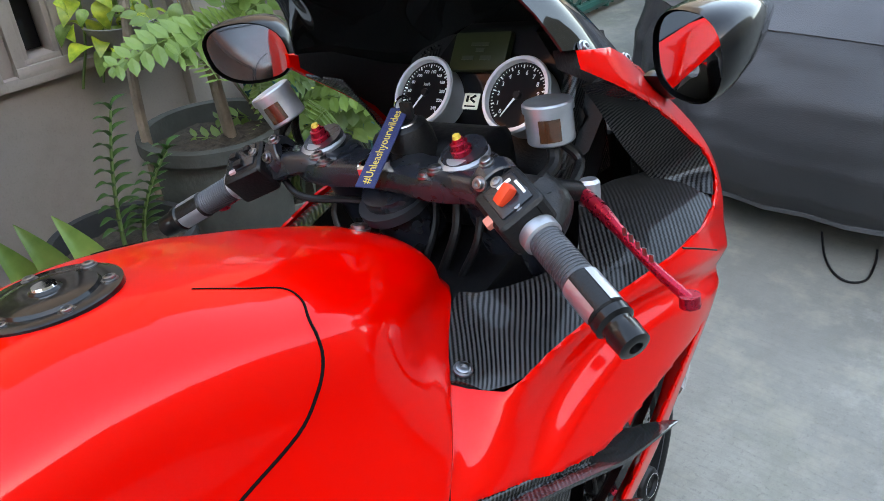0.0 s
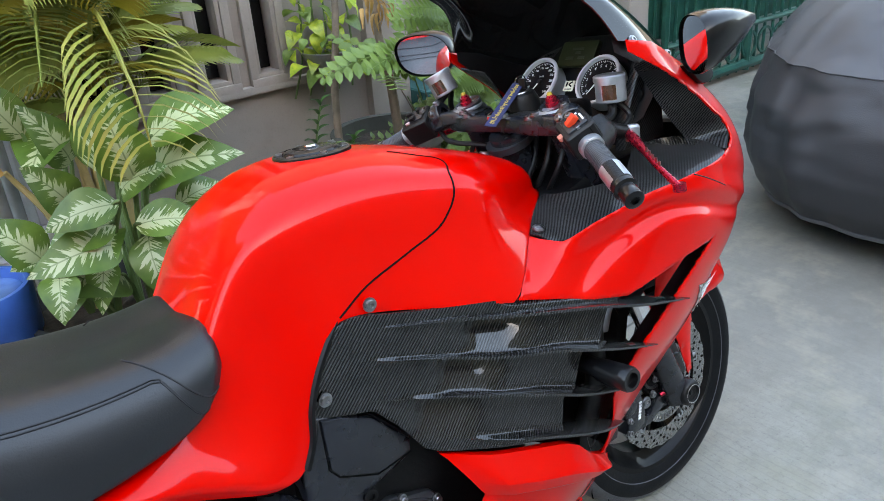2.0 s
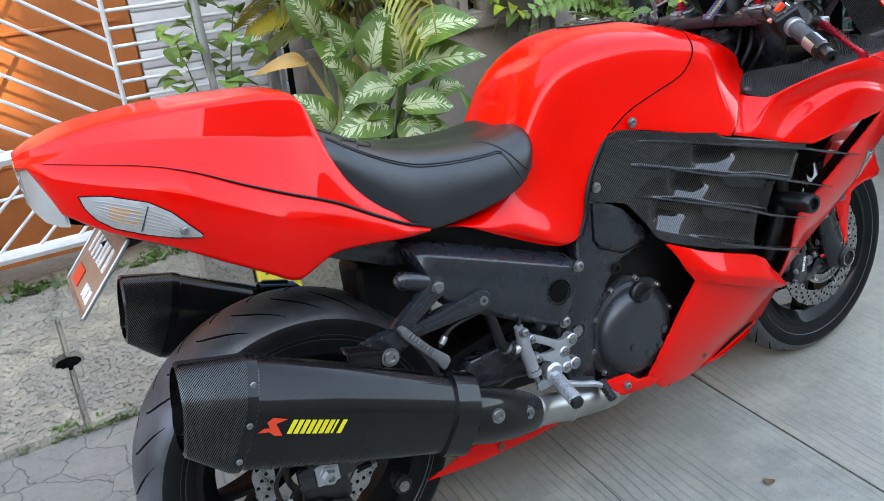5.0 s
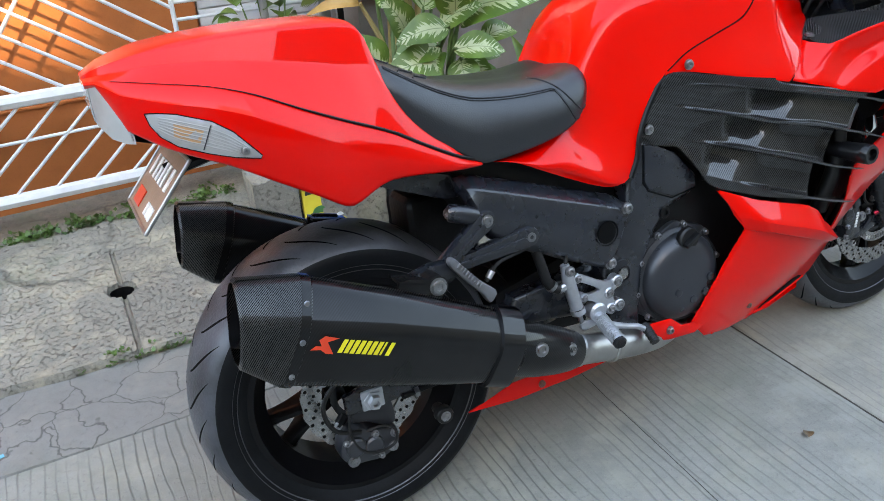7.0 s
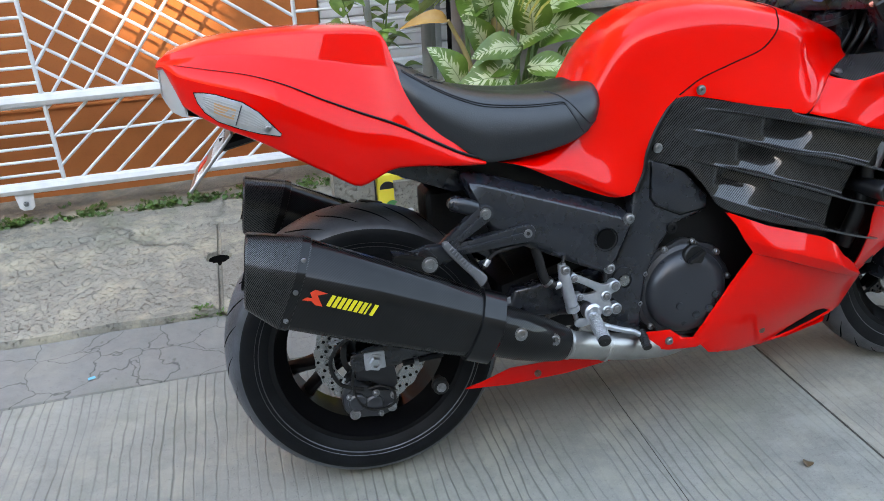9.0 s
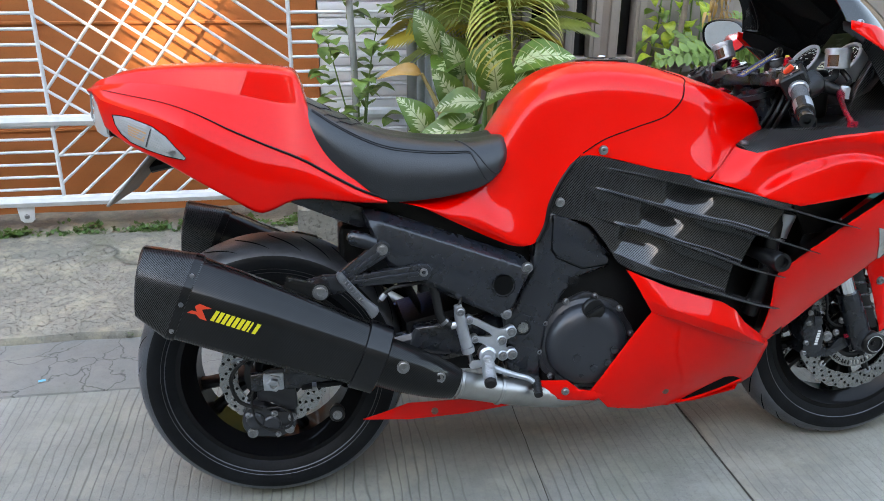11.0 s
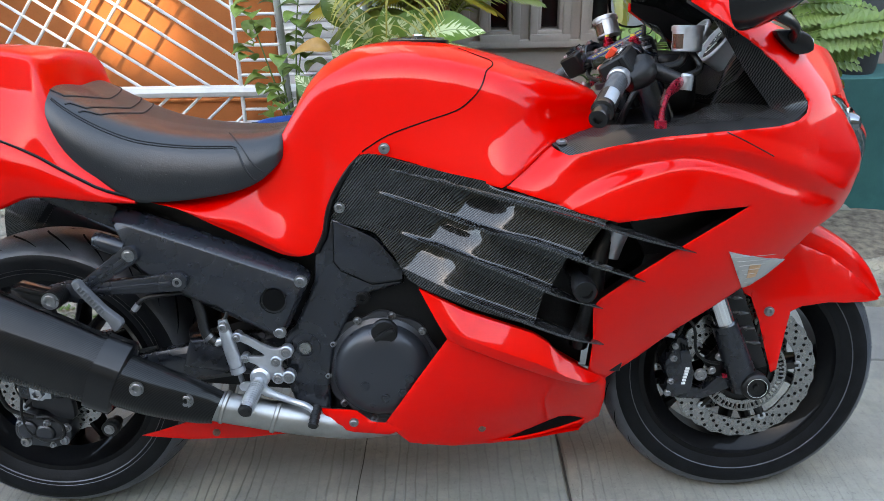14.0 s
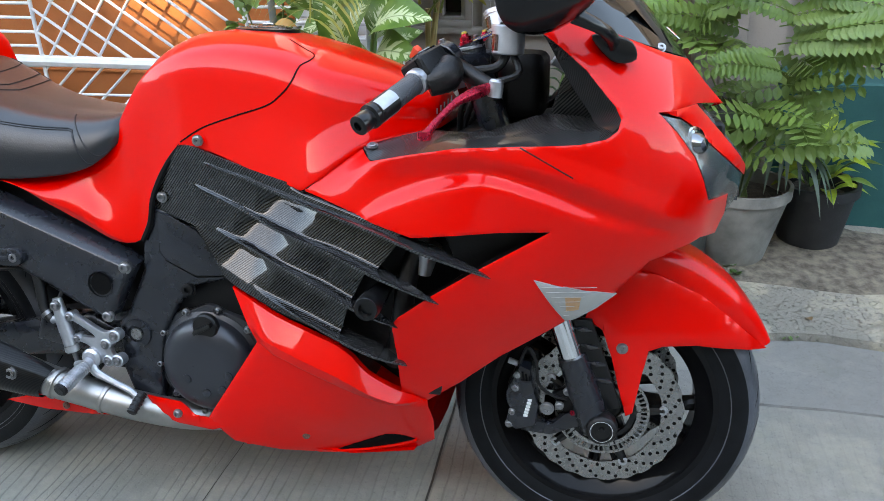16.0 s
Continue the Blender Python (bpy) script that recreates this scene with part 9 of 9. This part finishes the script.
        part("switch_button", box_bm((0.010, 0.006, 0.006), (0, 0, 0), 0.002), surf("pink_switch", (0.45, 0.30, 0.30), 0.5), sw).matrix_basis = mm @ Matrix.Translation((-0.012, -0.018, 0.004))
    for q in (0.016, 0.055):
        part("bolt", bolt_bm(inner - d * q + face * 0.031, face, 0.005, 0.003), BOLT, sw)
    # lever
    piv = Vector((1.272, s * 0.228, 0.922))
    tip = Vector((1.190, s * 0.376, 0.864))
    lev = part("lever", tube([piv + Vector((-0.01, 0, 0)), Vector((1.245, s * 0.255, 0.916)), Vector((1.222, s * 0.292, 0.905)), Vector((1.205, s * 0.330, 0.886)), tip], [0.009, 0.0105, 0.0068, 0.0058, 0.0068], 12, smooth=5, flat=0.8), ANODRED, bike, "anodised red folding lever")
    part("lever_ball", turned([(-0.006, 0.0001), (-0.006, 0.010), (0.006, 0.010), (0.006, 0.0001)], tip, (0, 0, 1), 18), ANODRED, lev)
    part("lever_pivot", turned([(-0.014, 0.012), (0.010, 0.012), (0.014, 0.009), (0.014, 0.0001)], piv, (0.1, 0, 1), 20), ALLOY, lev)
    part("lever_holder", tube([inner - d * 0.075, Vector((1.225, s * 0.200, 0.940)), piv], [0.018, 0.015, 0.010], 12, smooth=4), PLASTIC, lev)
    for k in range(5):
        q = Vector((1.218, s * 0.300, 0.905)).lerp(Vector((1.203, s * 0.335, 0.889)), k / 4)
        part("print_bar", box_bm((0.0012, 0.0045, 0.008), tuple(q + Vector((-0.003, 0, 0.006))), 0), BOLT, lev)
    # fluid reservoir
    rb = Vector((1.283, -0.180, 0.972)) if s < 0 else Vector((1.222, 0.196, 1.000))
    ax = Vector((0.02, 0.0, 1.0)) if s < 0 else Vector((-0.25, 0.30, 1.0))
    res = part("fluid_reservoir", turned([(0.0, 0.0001), (0.0, 0.0245), (0.002, 0.0265), (0.036, 0.0265), (0.036, 0.0285), (0.044, 0.0285), (0.046, 0.0265), (0.046, 0.0001)], rb, ax, 36), ALLOY, bike, "silver fluid reservoir with a sight glass")
    w0 = Vector((-0.75, -0.5, 0)).normalized()
    rows = []
    an = ax.normalized()
    aa = (w0 - an * w0.dot(an)).normalized()
    bb = an.cross(aa)
    for h in (0.006, 0.031):
        rows.append([rb + an * h + (aa * math.cos(t) + bb * math.sin(t)) * 0.0271 for t in np.linspace(-0.45, 0.45, 8)])
    part("sight_glass", grid(rows), FLUID, res, "amber sight glass")
    part("reservoir_arm", tube([rb + Vector((0, 0, 0.004)), rb + Vector((-0.015, s * 0.01, -0.02)), Vector((1.232, s * 0.195, 0.945))], 0.008, 10, smooth=4), PLASTIC, res)
    part("hose", tube([rb + Vector((0.01, 0, 0)), rb + Vector((0.02, s * 0.02, -0.03)), Vector((1.25, s * 0.215, 0.925))], 0.006, 8, smooth=5), PLASTIC, res)
    # mirror
    stem = Vector((1.452, s * 0.225, 0.990))
    mc = Vector((1.322, -0.320, 1.053)) if s < 0 else Vector((1.300, 0.365, 1.068))
    arm = part("mirror_arm", tube([stem, stem + Vector((-0.02, s * 0.05, 0.025)), Vector((1.375, s * 0.305, 1.040))], [0.016, 0.010, 0.014], 12, smooth=5, flat=0.7), GLOSS, bike, "gloss black mirror arm")
    part("mirror_base", plate(round_outline([(1.415, 1.006), (1.445, 1.008), (1.476, 0.998), (1.484, 0.972), (1.455, 0.966), (1.430, 0.984)], 3), s * 0.222, s * 0.245, 0.005), GLOSS, arm)
    back = Vector((0.90, s * 0.37, 0.20)).normalized()
    lat = Vector((0.576, -s * 0.818, 0.0))
    vert = Vector((-0.06, 0, 1.0))
    rows = []
    for q, k in ((0.0, 0.97), (0.005, 1.0), (0.024, 0.98), (0.055, 0.80), (0.085, 0.52), (0.112, 0.18), (0.118, 0.02)):
        rows.append([mc + back * q + (lat * math.copysign(abs(math.cos(t)) ** 0.8, math.cos(t)) * 0.066 + vert * math.copysign(abs(math.sin(t)) ** 0.8, math.sin(t)) * 0.048 + lat * math.sin(t) * -0.010) * k for t in np.linspace(0, 2 * math.pi, 32, endpoint=False)])
    shell = part("mirror_housing", grid(rows, closed=True), GLOSS, arm, "gloss black pointed mirror housing")
    ringp = rows[0]
    bm = bmesh.new()
    ctr = sum((Vector(p) for p in ringp), Vector()) / len(ringp)
    bm.faces.new([bm.verts.new(ctr + (Vector(p) - ctr) * 0.93 + back * 0.004) for p in ringp])
    part("mirror_glass", bm, MIRROR, arm, "mirror glass")

# key tag
tag_m = axes((1.196, -0.004, 0.985), Vector((0.62, 0.20, 0.22)), Vector((-0.35, -0.25, 0.9)))
tag = part("key_tag", box_bm((0.130, 0.024, 0.002), (0, 0, 0), 0.0008, 1), NAVY, bike, "navy ribbon key tag with ochre words")
tag.matrix_basis = tag_m
part("words", text_bm("#Unleashyourwildes", 0.0145, Matrix.Translation((0, 0, 0.0012)), 0.0002), GOLD, tag)
part("key_ring", turned([(-0.001, 0.010), (0.001, 0.010), (0.001, 0.0118), (-0.001, 0.0118), (-0.001, 0.010)], tag_m @ Vector((0.072, 0, 0)), (0.2, 0.9, 0.3), 24), CHROME, tag).matrix_parent_inverse = tag_m.inverted()
part("key", box_bm((0.006, 0.018, 0.022), (1.250, 0.0, 1.010), 0.002), PLASTIC, bike)

# cables behind the yoke
for k in range(7):
    y = -0.11 + 0.037 * k
    part("cable", tube([(1.235, y, 0.930), (1.20 + 0.01 * (k % 3), y * 1.1, 0.88), (1.19, y * 0.8, 0.82), (1.17, y * 0.6, 0.74)], 0.005 + 0.001 * (k % 2), 8, smooth=5), PLASTIC, bike)
part("cable", tube([(1.18, 0.19, 0.94), (1.17, 0.14, 0.915), (1.21, 0.06, 0.90), (1.24, 0.0, 0.86)], 0.005, 8, smooth=5), PLASTIC, bike)
